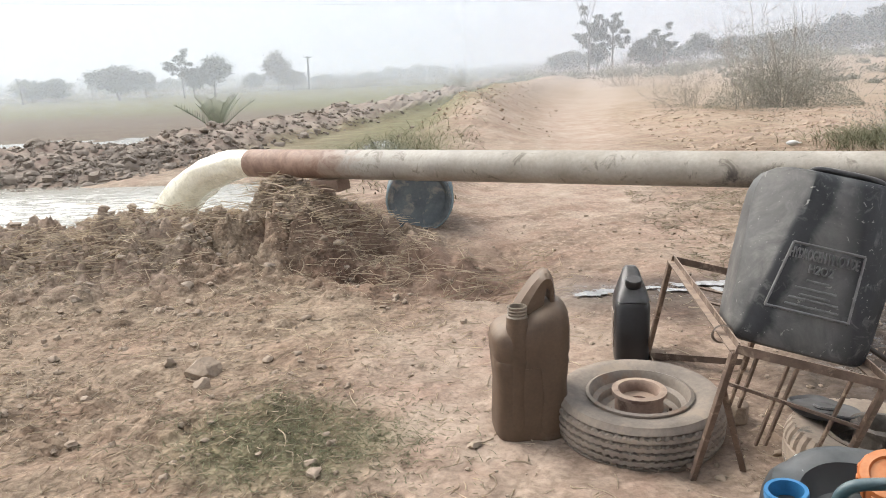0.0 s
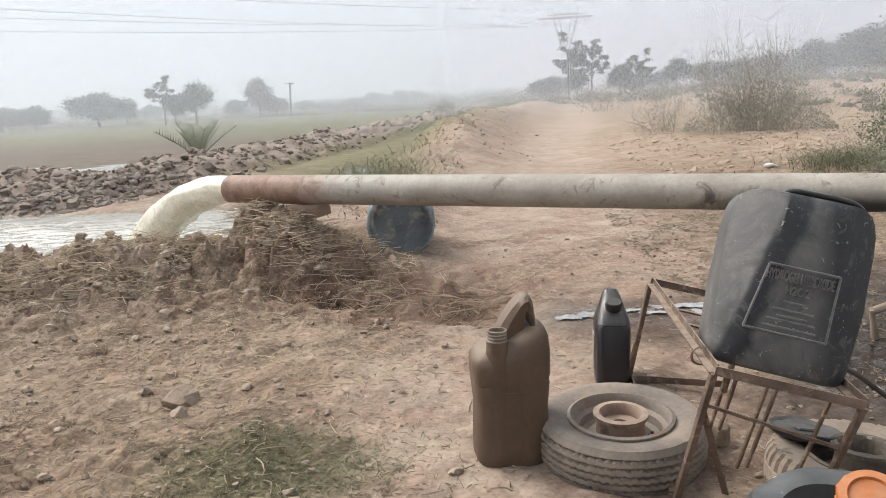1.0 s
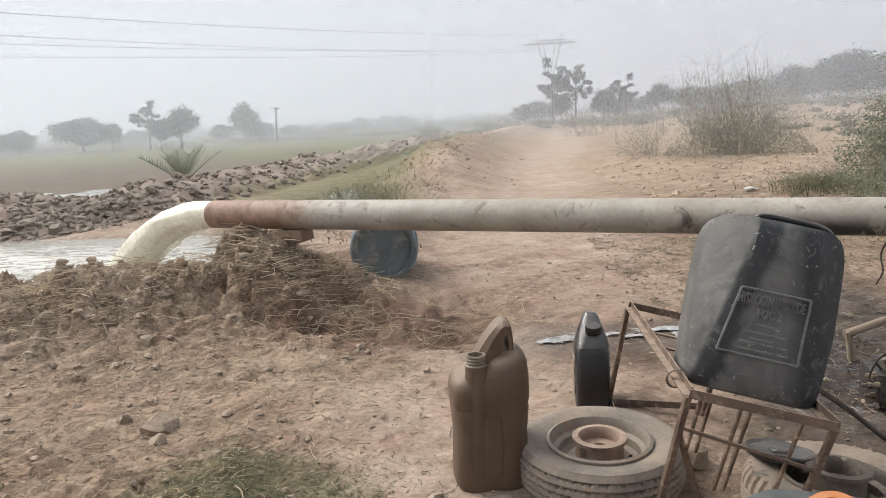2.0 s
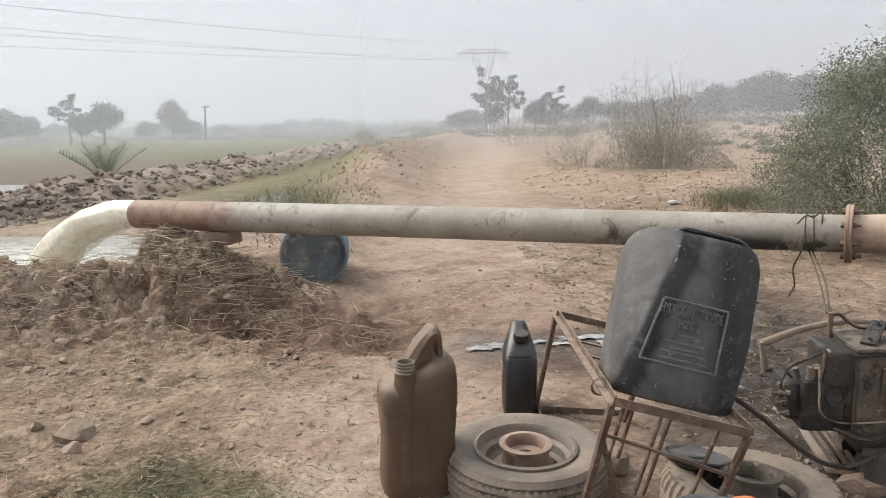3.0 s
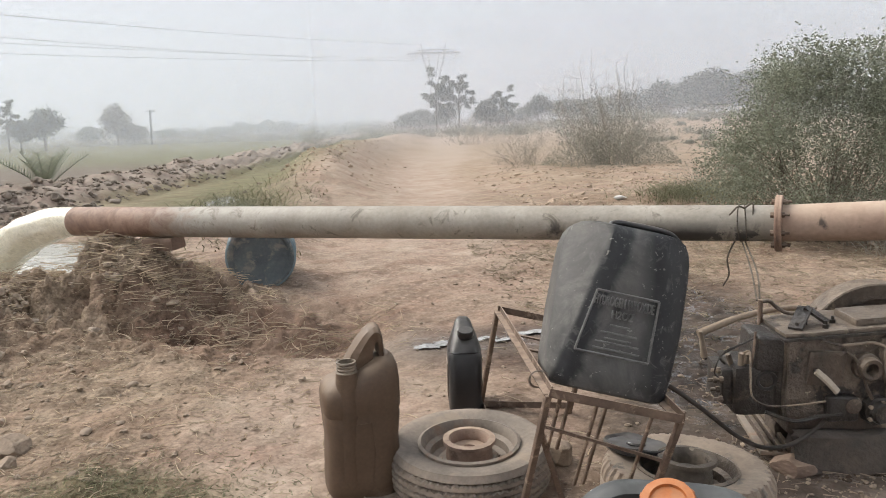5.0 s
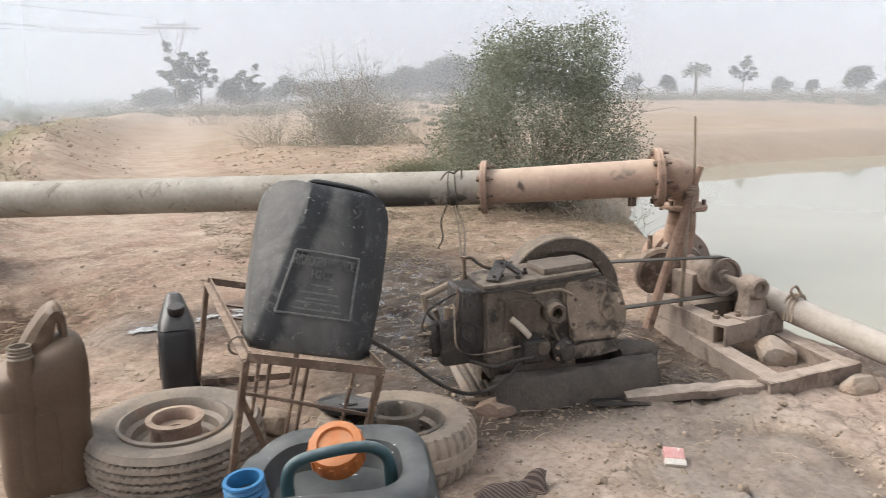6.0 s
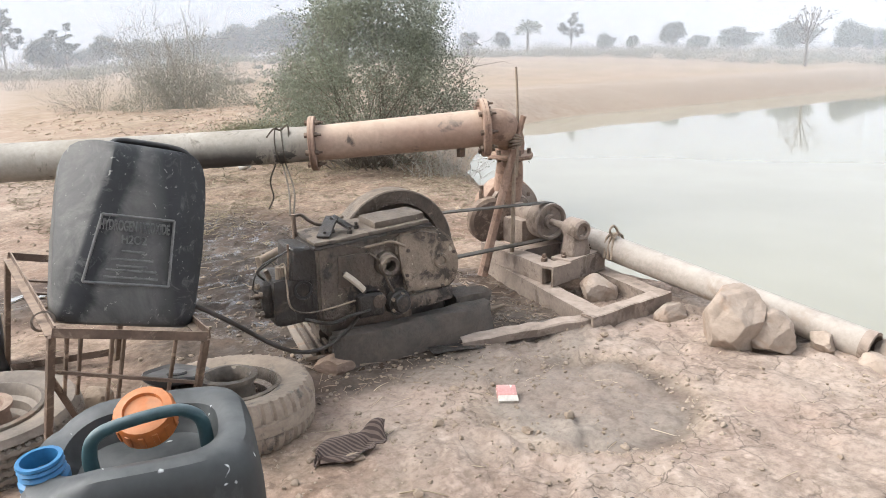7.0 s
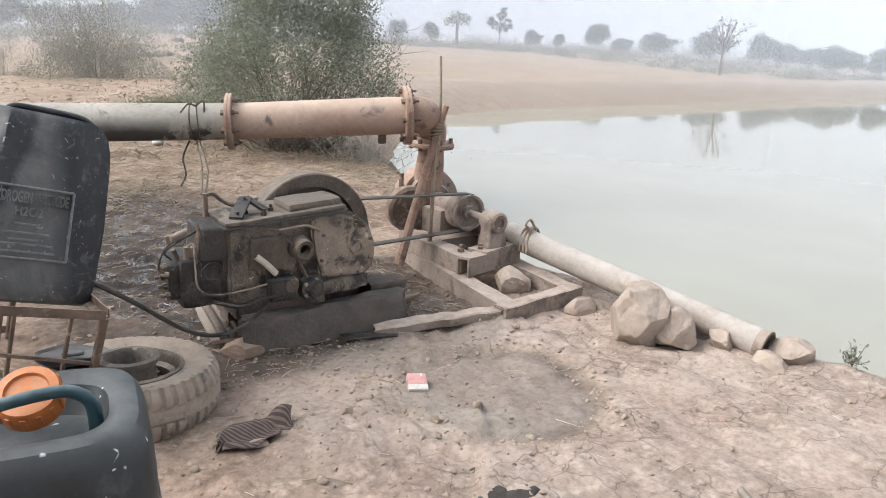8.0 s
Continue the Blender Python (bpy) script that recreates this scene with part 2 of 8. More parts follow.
def tube(bm, pts, r, seg=8, n=0, flat=1.0, r2=None, caps=True):
    """A tube along a line; flat squeezes it sideways; r2: the radius at its end."""
    line = spline(pts, n) if n else [Vector(p) for p in pts]
    rings, side = [], None
    for k, p in enumerate(line):
        t = (line[min(k + 1, len(line) - 1)] - line[max(k - 1, 0)]).normalized()
        if side is None:
            side = t.orthogonal().normalized()
        side = (side - t * side.dot(t)).normalized()
        up = t.cross(side)
        rr = r if r2 is None else r + (r2 - r) * k / (len(line) - 1)
        rings.append([bm.verts.new(p + (side * math.cos(2 * math.pi * i / seg) * flat + up * math.sin(2 * math.pi * i / seg)) * rr) for i in range(seg)])
    for a, b in zip(rings[:-1], rings[1:]):
        for i in range(seg):
            bm.faces.new((a[i], a[(i + 1) % seg], b[(i + 1) % seg], b[i]))
    if caps:
        bm.faces.new(rings[0][::-1]), bm.faces.new(rings[-1])
    return bm


def loft(bm, sections, seg=40, m=None, caps=True):
    """Rounded cross-sections (z, half x, half y, offset x, offset y, squareness), joined from the bottom up."""
    m = m or Matrix()
    rings = []
    for z, hx, hy, ox, oy, p in sections:
        ring = []
        for k in range(seg):
            a = 2 * math.pi * k / seg
            c, s = math.cos(a), math.sin(a)
            ring.append(bm.verts.new(m @ Vector((ox + hx * math.copysign(abs(c) ** (2 / p), c), oy + hy * math.copysign(abs(s) ** (2 / p), s), z))))
        rings.append(ring)
    for a, b in zip(rings[:-1], rings[1:]):
        for k in range(seg):
            bm.faces.new((a[k], a[(k + 1) % seg], b[(k + 1) % seg], b[k]))
    if caps:
        bm.faces.new(rings[0][::-1]), bm.faces.new(rings[-1])
    return bm


def lump(bm, center, size, rng, sub=2, rough=0.25, flat=1.0):
    """An uneven stone or clod."""
    out = bmesh.ops.create_icosphere(bm, subdivisions=sub, radius=1.0)
    off = Vector(rng.rand(3) * 50)
    for v in out["verts"]:
        k = 1 + rough * noise.noise(v.co * 1.3 + off) + 0.5 * rough * noise.noise(v.co * 3.1 + off)
        v.co = Vector((v.co.x * size[0], v.co.y * size[1], v.co.z * size[2] * flat)) * k + Vector(center)
    return bm


def words(text, size, depth, m, align="CENTER"):
    """Raised lettering as a mesh."""
    cu = bpy.data.curves.new("lettering", "FONT")
    cu.body, cu.size, cu.extrude, cu.align_x, cu.offset = text, size, depth, align, size * 0.022
    ob = bpy.data.objects.new("lettering", cu)
    scene.collection.objects.link(ob)
    dg = bpy.context.evaluated_depsgraph_get()
    me = bpy.data.meshes.new_from_object(ob.evaluated_get(dg))
    bpy.data.objects.remove(ob)
    me.transform(m)
    return me


# ---- materials ----
def ramp(nt, fac, stops):
    node = nt.nodes.new("ShaderNodeValToRGB")
    el = node.color_ramp.elements
    while len(el) < len(stops):
        el.new(0.5)
    for e, (p, c) in zip(el, stops):
        e.position, e.color = p, (*c, 1) if len(c) == 3 else c
    nt.links.new(fac, node.inputs["Fac"])
    return node.outputs["Color"]


def tex_noise(nt, co, scale, detail=4, rough=0.6, dist=0.0):
    node = nt.nodes.new("ShaderNodeTexNoise")
    node.inputs["Scale"].default_value, node.inputs["Detail"].default_value = scale, detail
    node.inputs["Roughness"].default_value, node.inputs["Distortion"].default_value = rough, dist
    nt.links.new(co, node.inputs["Vector"])
    return node.outputs["Fac"]


def blend(nt, fac, a, b, how="MIX"):
    node = nt.nodes.new("ShaderNodeMix")
    node.data_type, node.blend_type, node.clamp_factor = "RGBA", how, True
    for sock, v in ((node.inputs["Factor"], fac), (node.inputs["A"], a), (node.inputs["B"], b)):
        if isinstance(v, (int, float)):
            sock.default_value = v
        elif isinstance(v, tuple):
            sock.default_value = (*v, 1)
        else:
            nt.links.new(v, sock)
    return node.outputs["Result"]


def sums(nt, op, a, b=0.0):
    node = nt.nodes.new("ShaderNodeMath")
    node.operation = op
    for k, v in enumerate((a, b)):
        if isinstance(v, (int, float)):
            node.inputs[k].default_value = v
        else:
            nt.links.new(v, node.inputs[k])
    return node.outputs[0]


def start_mat(name):
    ma = bpy.data.materials.new(name)
    ma.use_nodes = True
    nt = ma.node_tree
    co = nt.nodes.new("ShaderNodeTexCoord").outputs["Object"]
    return ma, nt, co, nt.nodes["Principled BSDF"]


def surf(name, c1, c2, rough=(0.6, 0.85), metal=0.0, scale=6.0, grain=60.0, bump=0.25, spots=None, spot_scale=14.0, spot_at=0.58, specks=None, speck_at=0.70, speck_scale=55.0, dust=None, dist=0.002):
    """A worn surface: two colours at two scales, patches (rust, dirt), light specks, and dust that lies on what faces up."""
    ma, nt, co, bsdf = start_mat(name)
    big, fine = tex_noise(nt, co, scale, 5), tex_noise(nt, co, grain, 3)
    col = ramp(nt, big, [(0.32, c1), (0.68, c2)])
    col = blend(nt, 0.45, col, ramp(nt, fine, [(0.25, (0.45, 0.45, 0.45)), (0.75, (1.0, 1.0, 1.0))]), "MULTIPLY")
    if spots:
        mask = ramp(nt, tex_noise(nt, co, spot_scale, 6, 0.65, 0.4), [(spot_at - 0.04, (0, 0, 0)), (spot_at + 0.06, (1, 1, 1))])
        col = blend(nt, mask, col, spots)
    if dust:
        geo = nt.nodes.new("ShaderNodeNewGeometry").outputs["Normal"]
        sep = nt.nodes.new("ShaderNodeSeparateXYZ")
        nt.links.new(geo, sep.inputs[0])
        up = ramp(nt, sep.outputs["Z"], [(0.25, (0, 0, 0)), (0.95, (1, 1, 1))])
        amount = blend(nt, 1.0, up, ramp(nt, tex_noise(nt, co, scale * 2.3, 5), [(0.3, (0.15, 0.15, 0.15)), (0.65, (1, 1, 1))]), "MULTIPLY")
        col = blend(nt, amount, col, dust)
    if specks:
        mask = ramp(nt, tex_noise(nt, co, speck_scale, 2, 0.5, 0.6), [(speck_at, (0, 0, 0)), (speck_at + 0.03, (1, 1, 1))])
        col = blend(nt, mask, col, specks)
    nt.links.new(col, bsdf.inputs["Base Color"])
    nt.links.new(ramp(nt, big, [(0.3, (rough[0],) * 3), (0.7, (rough[1],) * 3)]), bsdf.inputs["Roughness"])
    bsdf.inputs["Metallic"].default_value = metal
    bp = nt.nodes.new("ShaderNodeBump")
    bp.inputs["Strength"].default_value, bp.inputs["Distance"].default_value = bump, dist
    nt.links.new(fine, bp.inputs["Height"])
    nt.links.new(bp.outputs["Normal"], bsdf.inputs["Normal"])
    return ma


def leaf_mat(name, c1, c2, rough=0.6):
    ma, nt, co, bsdf = start_mat(name)
    rnd = nt.nodes.new("ShaderNodeNewGeometry").outputs["Random Per Island"]
    col = ramp(nt, rnd, [(0.0, c1), (1.0, c2)])
    col = blend(nt, 0.5, col, ramp(nt, tex_noise(nt, co, 1.3, 2), [(0.3, (0.6, 0.6, 0.6)), (0.7, (1, 1, 1))]), "MULTIPLY")
    nt.links.new(col, bsdf.inputs["Base Color"])
    bsdf.inputs["Roughness"].default_value = rough
    thin, mix = nt.nodes.new("ShaderNodeBsdfTranslucent"), nt.nodes.new("ShaderNodeMixShader")
    nt.links.new(col, thin.inputs["Color"])
    mix.inputs["Fac"].default_value = 0.42
    nt.links.new(bsdf.outputs[0], mix.inputs[1])
    nt.links.new(thin.outputs[0], mix.inputs[2])
    nt.links.new(mix.outputs[0], nt.nodes["Material Output"].inputs["Surface"])
    return ma


CLAY, CLAY2 = (0.365, 0.280, 0.214), (0.295, 0.222, 0.168)


def ground_material():
    ma, nt, co, bsdf = start_mat("earth")

    def mask(name):
        node = nt.nodes.new("ShaderNodeAttribute")
        node.attribute_name = name
        return node.outputs["Fac"]

    big, mid, fine = tex_noise(nt, co, 0.9, 5), tex_noise(nt, co, 5.5, 5, 0.65), tex_noise(nt, co, 42, 4, 0.7)
    # distant ground is seen only as broad tones
    detail = sums(nt, "ADD", 0.22, sums(nt, "MULTIPLY", mask("middle"), 0.78))
    mid = sums(nt, "ADD", 0.49, sums(nt, "MULTIPLY", sums(nt, "SUBTRACT", mid, 0.49), detail))
    col = ramp(nt, big, [(0.3, CLAY2), (0.5, CLAY), (0.72, (0.42, 0.335, 0.262))])
    col = blend(nt, 0.6, col, ramp(nt, mid, [(0.28, (0.62, 0.59, 0.56)), (0.62, (1, 1, 1))]), "MULTIPLY")
    col = blend(nt, mask("pale"), col, ramp(nt, mid, [(0.3, (0.340, 0.272, 0.224)), (0.7, (0.425, 0.347, 0.290))]))
    col = blend(nt, mask("olive"), col, ramp(nt, mid, [(0.3, (0.215, 0.16, 0.11)), (0.7, (0.375, 0.293, 0.208))]))
    col = blend(nt, mask("sand"), col, ramp(nt, mid, [(0.3, (0.335, 0.263, 0.204)), (0.7, (0.425, 0.342, 0.274))]))
    col = blend(nt, mask("field"), col, ramp(nt, mid, [(0.3, (0.085, 0.07, 0.052)), (0.7, (0.15, 0.122, 0.09))]))
    col = blend(nt, mask("green"), col, ramp(nt, mid, [(0.3, (0.085, 0.092, 0.038)), (0.7, (0.18, 0.175, 0.085))]))
    col = blend(nt, mask("turned"), col, ramp(nt, mid, [(0.3, (0.27, 0.212, 0.163)), (0.7, (0.48, 0.385, 0.30))]))
    col = blend(nt, mask("red"), col, ramp(nt, mid, [(0.3, (0.17, 0.108, 0.076)), (0.7, (0.33, 0.225, 0.163))]))
    col = blend(nt, mask("mud"), col, ramp(nt, mid, [(0.3, (0.20, 0.165, 0.137)), (0.7, (0.285, 0.242, 0.203))]))
    col = blend(nt, mask("oil"), col, ramp(nt, mid, [(0.3, (0.022, 0.019, 0.017)), (0.7, (0.11, 0.085, 0.066))]))
    col = blend(nt, sums(nt, "MULTIPLY", mask("near"), sums(nt, "ADD", 0.50, sums(nt, "MULTIPLY", mask("olive"), 0.45))), col, ramp(nt, fine, [(0.32, (0.42, 0.39, 0.36)), (0.58, (1.08, 1.08, 1.08))]), "MULTIPLY")
    stain = sums(nt, "MULTIPLY", detail, sums(nt, "SUBTRACT", 0.6, sums(nt, "MULTIPLY", mask("pale"), 0.30)))
    col = blend(nt, stain, col, ramp(nt, tex_noise(nt, co, 2.1, 8, 0.72, 0.3), [(0.36, (0.76, 0.59, 0.56)), (0.58, (1.06, 1.06, 1.06))]), "MULTIPLY")
    # crumbs: crevice shade between small grains, put into the colour as well
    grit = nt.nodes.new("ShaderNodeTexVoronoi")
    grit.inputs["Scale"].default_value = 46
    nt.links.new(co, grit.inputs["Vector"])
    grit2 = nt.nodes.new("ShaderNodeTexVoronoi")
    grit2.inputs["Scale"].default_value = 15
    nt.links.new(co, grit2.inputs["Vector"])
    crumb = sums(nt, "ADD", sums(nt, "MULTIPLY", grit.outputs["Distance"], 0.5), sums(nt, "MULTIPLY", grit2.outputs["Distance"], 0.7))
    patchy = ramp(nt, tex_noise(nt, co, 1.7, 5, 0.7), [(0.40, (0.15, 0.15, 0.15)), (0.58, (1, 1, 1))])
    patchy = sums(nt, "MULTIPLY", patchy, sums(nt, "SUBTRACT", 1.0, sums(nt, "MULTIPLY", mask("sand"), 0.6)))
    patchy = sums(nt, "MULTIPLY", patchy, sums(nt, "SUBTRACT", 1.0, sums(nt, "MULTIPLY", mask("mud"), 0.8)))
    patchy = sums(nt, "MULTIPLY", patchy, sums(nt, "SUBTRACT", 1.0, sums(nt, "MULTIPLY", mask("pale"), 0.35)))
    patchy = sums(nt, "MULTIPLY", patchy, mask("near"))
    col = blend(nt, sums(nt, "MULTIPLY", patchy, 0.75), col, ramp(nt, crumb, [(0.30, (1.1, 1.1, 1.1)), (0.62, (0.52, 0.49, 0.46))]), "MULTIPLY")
    # flaking crust: each flake its own tone
    for scale in (11, 27):
        flake = nt.nodes.new("ShaderNodeTexVoronoi")
        flake.inputs["Scale"].default_value = scale
        bend = nt.nodes.new("ShaderNodeMix")
        bend.data_type, bend.blend_type = "RGBA", "LINEAR_LIGHT"
        bend.inputs["Factor"].default_value = 0.06
        rag = nt.nodes.new("ShaderNodeTexNoise")
        rag.inputs["Scale"].default_value, rag.inputs["Detail"].default_value = scale * 1.5, 4
        nt.links.new(co, rag.inputs["Vector"])
        nt.links.new(co, bend.inputs["A"])
        nt.links.new(rag.outputs["Color"], bend.inputs["B"])
        nt.links.new(bend.outputs["Result"], flake.inputs["Vector"])
        tone = nt.nodes.new("ShaderNodeSeparateXYZ")
        nt.links.new(flake.outputs["Color"], tone.inputs[0])
        col = blend(nt, sums(nt, "MULTIPLY", patchy, 0.7), col, ramp(nt, tone.outputs["X"], [(0.0, (0.72, 0.70, 0.68)), (0.35, (0.98, 0.98, 0.98)), (1.0, (1.10, 1.10, 1.10))]), "MULTIPLY")
    # drying cracks
    warp = nt.nodes.new("ShaderNodeMapping")
    warp.inputs["Scale"].default_value = (1, 1, 0.2)
    nt.links.new(co, warp.inputs["Vector"])
    shift = nt.nodes.new("ShaderNodeMix")
    shift.data_type, shift.blend_type = "RGBA", "LINEAR_LIGHT"
    shift.inputs["Factor"].default_value = 0.045
    nt.links.new(warp.outputs["Vector"], shift.inputs["A"])
    wob = nt.nodes.new("ShaderNodeTexNoise")
    wob.inputs["Scale"].default_value, wob.inputs["Detail"].default_value = 11, 5
    nt.links.new(co, wob.inputs["Vector"])
    nt.links.new(wob.outputs["Color"], shift.inputs["B"])
    vor = nt.nodes.new("ShaderNodeTexVoronoi")
    vor.feature = "DISTANCE_TO_EDGE"
    vor.inputs["Scale"].default_value = 6.5
    nt.links.new(shift.outputs["Result"], vor.inputs["Vector"])
    crack = ramp(nt, vor.outputs["Distance"], [(0.0, (0, 0, 0)), (0.018, (1, 1, 1))])
    where = sums(nt, "MULTIPLY", mask("cracks"), ramp(nt, tex_noise(nt, co, 3.4, 4, 0.6), [(0.42, (0, 0, 0)), (0.52, (1, 1, 1))]))
    crack = blend(nt, where, (1.0, 1.0, 1.0), crack)
    col = blend(nt, 0.48, col, crack, "MULTIPLY")
    nt.links.new(col, bsdf.inputs["Base Color"])
    wet = ramp(nt, tex_noise(nt, co, 9.0, 6, 0.7), [(0.49, (0, 0, 0)), (0.56, (1, 1, 1))])
    shine = sums(nt, "MULTIPLY", mask("wet"), wet)
    nt.links.new(blend(nt, shine, (0.93, 0.93, 0.93), (0.09, 0.09, 0.09)), bsdf.inputs["Roughness"])
    bsdf.inputs["Specular IOR Level"].default_value = 0.35
    height = sums(nt, "ADD", sums(nt, "MULTIPLY", mid, 0.7), sums(nt, "MULTIPLY", fine, 0.55))
    height = sums(nt, "ADD", height, sums(nt, "MULTIPLY", crack, 0.30))
    height = sums(nt, "SUBTRACT", height, sums(nt, "MULTIPLY", crumb, sums(nt, "MULTIPLY", patchy, 0.9)))
    bp = nt.nodes.new("ShaderNodeBump")
    bp.inputs["Distance"].default_value = 0.024
    nt.links.new(sums(nt, "MULTIPLY", sums(nt, "SUBTRACT", 1.0, sums(nt, "MULTIPLY", shine, 0.95)), sums(nt, "MULTIPLY", mask("near"), sums(nt, "ADD", 0.30, sums(nt, "MULTIPLY", mask("olive"), 0.4)))), bp.inputs["Strength"])
    nt.links.new(height, bp.inputs["Height"])
    nt.links.new(bp.outputs["Normal"], bsdf.inputs["Normal"])
    return ma


def water_material(name, c1, c2, wave, strength, foam=0.0, rough=0.04):
    ma, nt, co, bsdf = start_mat(name)
    n1, n2 = tex_noise(nt, co, wave, 4, 0.55, 0.8), tex_noise(nt, co, 0.35, 3)
    col = ramp(nt, n2, [(0.3, c1), (0.7, c2)])
    if foam:
        node = nt.nodes.new("ShaderNodeAttribute")
        node.attribute_name = "foam"
        m = nt.nodes.new("ShaderNodeMapping")
        m.inputs["Scale"].default_value = (1.0, 2.4, 1)
        m.inputs["Rotation"].default_value = (0, 0, radians(12))
        nt.links.new(co, m.inputs["Vector"])
        streak = ramp(nt, tex_noise(nt, m.outputs["Vector"], 3.4, 7, 0.72, 1.2), [(0.43, (0, 0, 0)), (0.58, (1, 1, 1))])
        froth = sums(nt, "MULTIPLY", node.outputs["Fac"], streak)
        col = blend(nt, froth, col, (0.72, 0.71, 0.67))
        nt.links.new(blend(nt, froth, (rough, rough, rough), (0.8, 0.8, 0.8)), bsdf.inputs["Roughness"])
    nt.links.new(col, bsdf.inputs["Base Color"])
    bsdf.inputs["Roughness"].default_value, bsdf.inputs["IOR"].default_value = rough, 1.33
    bp = nt.nodes.new("ShaderNodeBump")
    bp.inputs["Strength"].default_value, bp.inputs["Distance"].default_value = strength, 0.03
    nt.links.new(n1, bp.inputs["Height"])
    nt.links.new(bp.outputs["Normal"], bsdf.inputs["Normal"])
    return ma


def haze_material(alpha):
    """Translucent sheet standing in for haze: faint white scatter that thins with height."""
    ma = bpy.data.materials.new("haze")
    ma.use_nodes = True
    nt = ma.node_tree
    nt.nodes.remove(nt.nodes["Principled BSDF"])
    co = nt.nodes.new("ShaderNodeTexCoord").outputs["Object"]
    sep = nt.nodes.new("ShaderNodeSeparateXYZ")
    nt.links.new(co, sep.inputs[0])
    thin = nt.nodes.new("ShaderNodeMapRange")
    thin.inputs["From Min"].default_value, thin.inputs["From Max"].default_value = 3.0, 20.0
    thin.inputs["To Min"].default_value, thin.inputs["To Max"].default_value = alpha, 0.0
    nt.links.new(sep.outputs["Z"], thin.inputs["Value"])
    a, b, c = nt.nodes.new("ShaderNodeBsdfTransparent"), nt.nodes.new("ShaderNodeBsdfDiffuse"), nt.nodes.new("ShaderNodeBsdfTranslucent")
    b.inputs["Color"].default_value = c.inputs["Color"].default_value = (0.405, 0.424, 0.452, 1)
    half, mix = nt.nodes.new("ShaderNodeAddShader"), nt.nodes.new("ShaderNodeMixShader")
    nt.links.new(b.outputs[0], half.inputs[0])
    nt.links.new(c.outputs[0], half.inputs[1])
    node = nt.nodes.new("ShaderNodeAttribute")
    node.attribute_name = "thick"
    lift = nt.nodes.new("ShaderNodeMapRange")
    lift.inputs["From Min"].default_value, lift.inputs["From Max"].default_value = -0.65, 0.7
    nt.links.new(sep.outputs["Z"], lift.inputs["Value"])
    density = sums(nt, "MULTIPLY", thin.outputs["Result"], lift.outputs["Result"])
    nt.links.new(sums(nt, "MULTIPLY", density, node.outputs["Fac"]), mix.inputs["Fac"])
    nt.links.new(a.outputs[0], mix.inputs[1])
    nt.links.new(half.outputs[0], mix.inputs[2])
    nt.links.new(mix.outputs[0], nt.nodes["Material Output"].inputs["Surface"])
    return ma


DUST = (0.40, 0.30, 0.22)
M_EARTH = ground_material()
M_CLOD = surf("clod_earth", (0.215, 0.176, 0.142), (0.29, 0.24, 0.195), (0.9, 0.97), scale=2.5, grain=45, bump=0.6, dist=0.01)
M_BANKCLOD = surf("dug_earth", (0.27, 0.213, 0.165), (0.47, 0.38, 0.295), (0.9, 0.97), scale=2.5, grain=45, bump=0.7, dist=0.012)
M_PALECRUMB = surf("pale_crumb_earth", (0.27, 0.208, 0.153), (0.38, 0.297, 0.225), (0.9, 0.97), scale=3, grain=60, bump=0.5, dist=0.006)
M_LUMP = surf("dry_clay_lump", (0.265, 0.20, 0.146), (0.35, 0.27, 0.20), (0.9, 0.97), scale=5, grain=55, bump=0.7, dist=0.006, spots=(0.20, 0.15, 0.11), spot_scale=12)
M_CRUMB = surf("crumb_earth", (0.34, 0.255, 0.185), (0.50, 0.385, 0.285), (0.9, 0.97), scale=3, grain=60, bump=0.5, dist=0.006)
M_ROCK = surf("pale_rock", (0.335, 0.265, 0.211), (0.44, 0.355, 0.287), (0.85, 0.95), scale=6, grain=38, bump=0.6, dist=0.008, spots=(0.30, 0.22, 0.165), spot_scale=9)
M_STRAW = leaf_mat("dry_straw", (0.34, 0.27, 0.19), (0.76, 0.64, 0.47), 0.8)
M_ROOT = leaf_mat("pale_root", (0.38, 0.30, 0.215), (0.66, 0.54, 0.40), 0.85)
M_CHAFF = leaf_mat("trodden_chaff", (0.24, 0.188, 0.135), (0.70, 0.58, 0.43), 0.85)
M_DRYGRASS = leaf_mat("flattened_dry_grass", (0.22, 0.18, 0.12), (0.42, 0.35, 0.25), 0.85)
M_LITTER = leaf_mat("dead_grass_litter", (0.10, 0.083, 0.055), (0.46, 0.40, 0.275), 0.85)
M_GRASS = leaf_mat("dull_grass", (0.17, 0.18, 0.10), (0.36, 0.345, 0.215), 0.7)
M_CANAL = water_material("silty_canal_water", (0.27, 0.258, 0.22), (0.33, 0.318, 0.272), 7, 0.7, foam=1, rough=0.18)
M_POND = water_material("still_pond_water", (0.27, 0.258, 0.205), (0.31, 0.297, 0.24), 1.2, 0.010)
M_JET = surf("creamy_water", (0.80, 0.745, 0.58), (0.88, 0.83, 0.68), (0.15, 0.4), scale=9, grain=45, bump=0.5, dist=0.01)
M_PIPE_PINK = surf("dusty_red_pipe", (0.36, 0.235, 0.175), (0.46, 0.33, 0.25), (0.6, 0.85), scale=4, grain=50, bump=0.25, spots=(0.11, 0.085, 0.07), spot_scale=10, spot_at=0.61, dust=(0.49, 0.38, 0.29))
M_RUST = surf("rusted_iron", (0.10, 0.068, 0.05), (0.20, 0.14, 0.105), (0.7, 0.92), metal=0.1, scale=14, grain=90, bump=0.45, spots=(0.27, 0.20, 0.15), spot_scale=22, dust=(0.30, 0.225, 0.17))
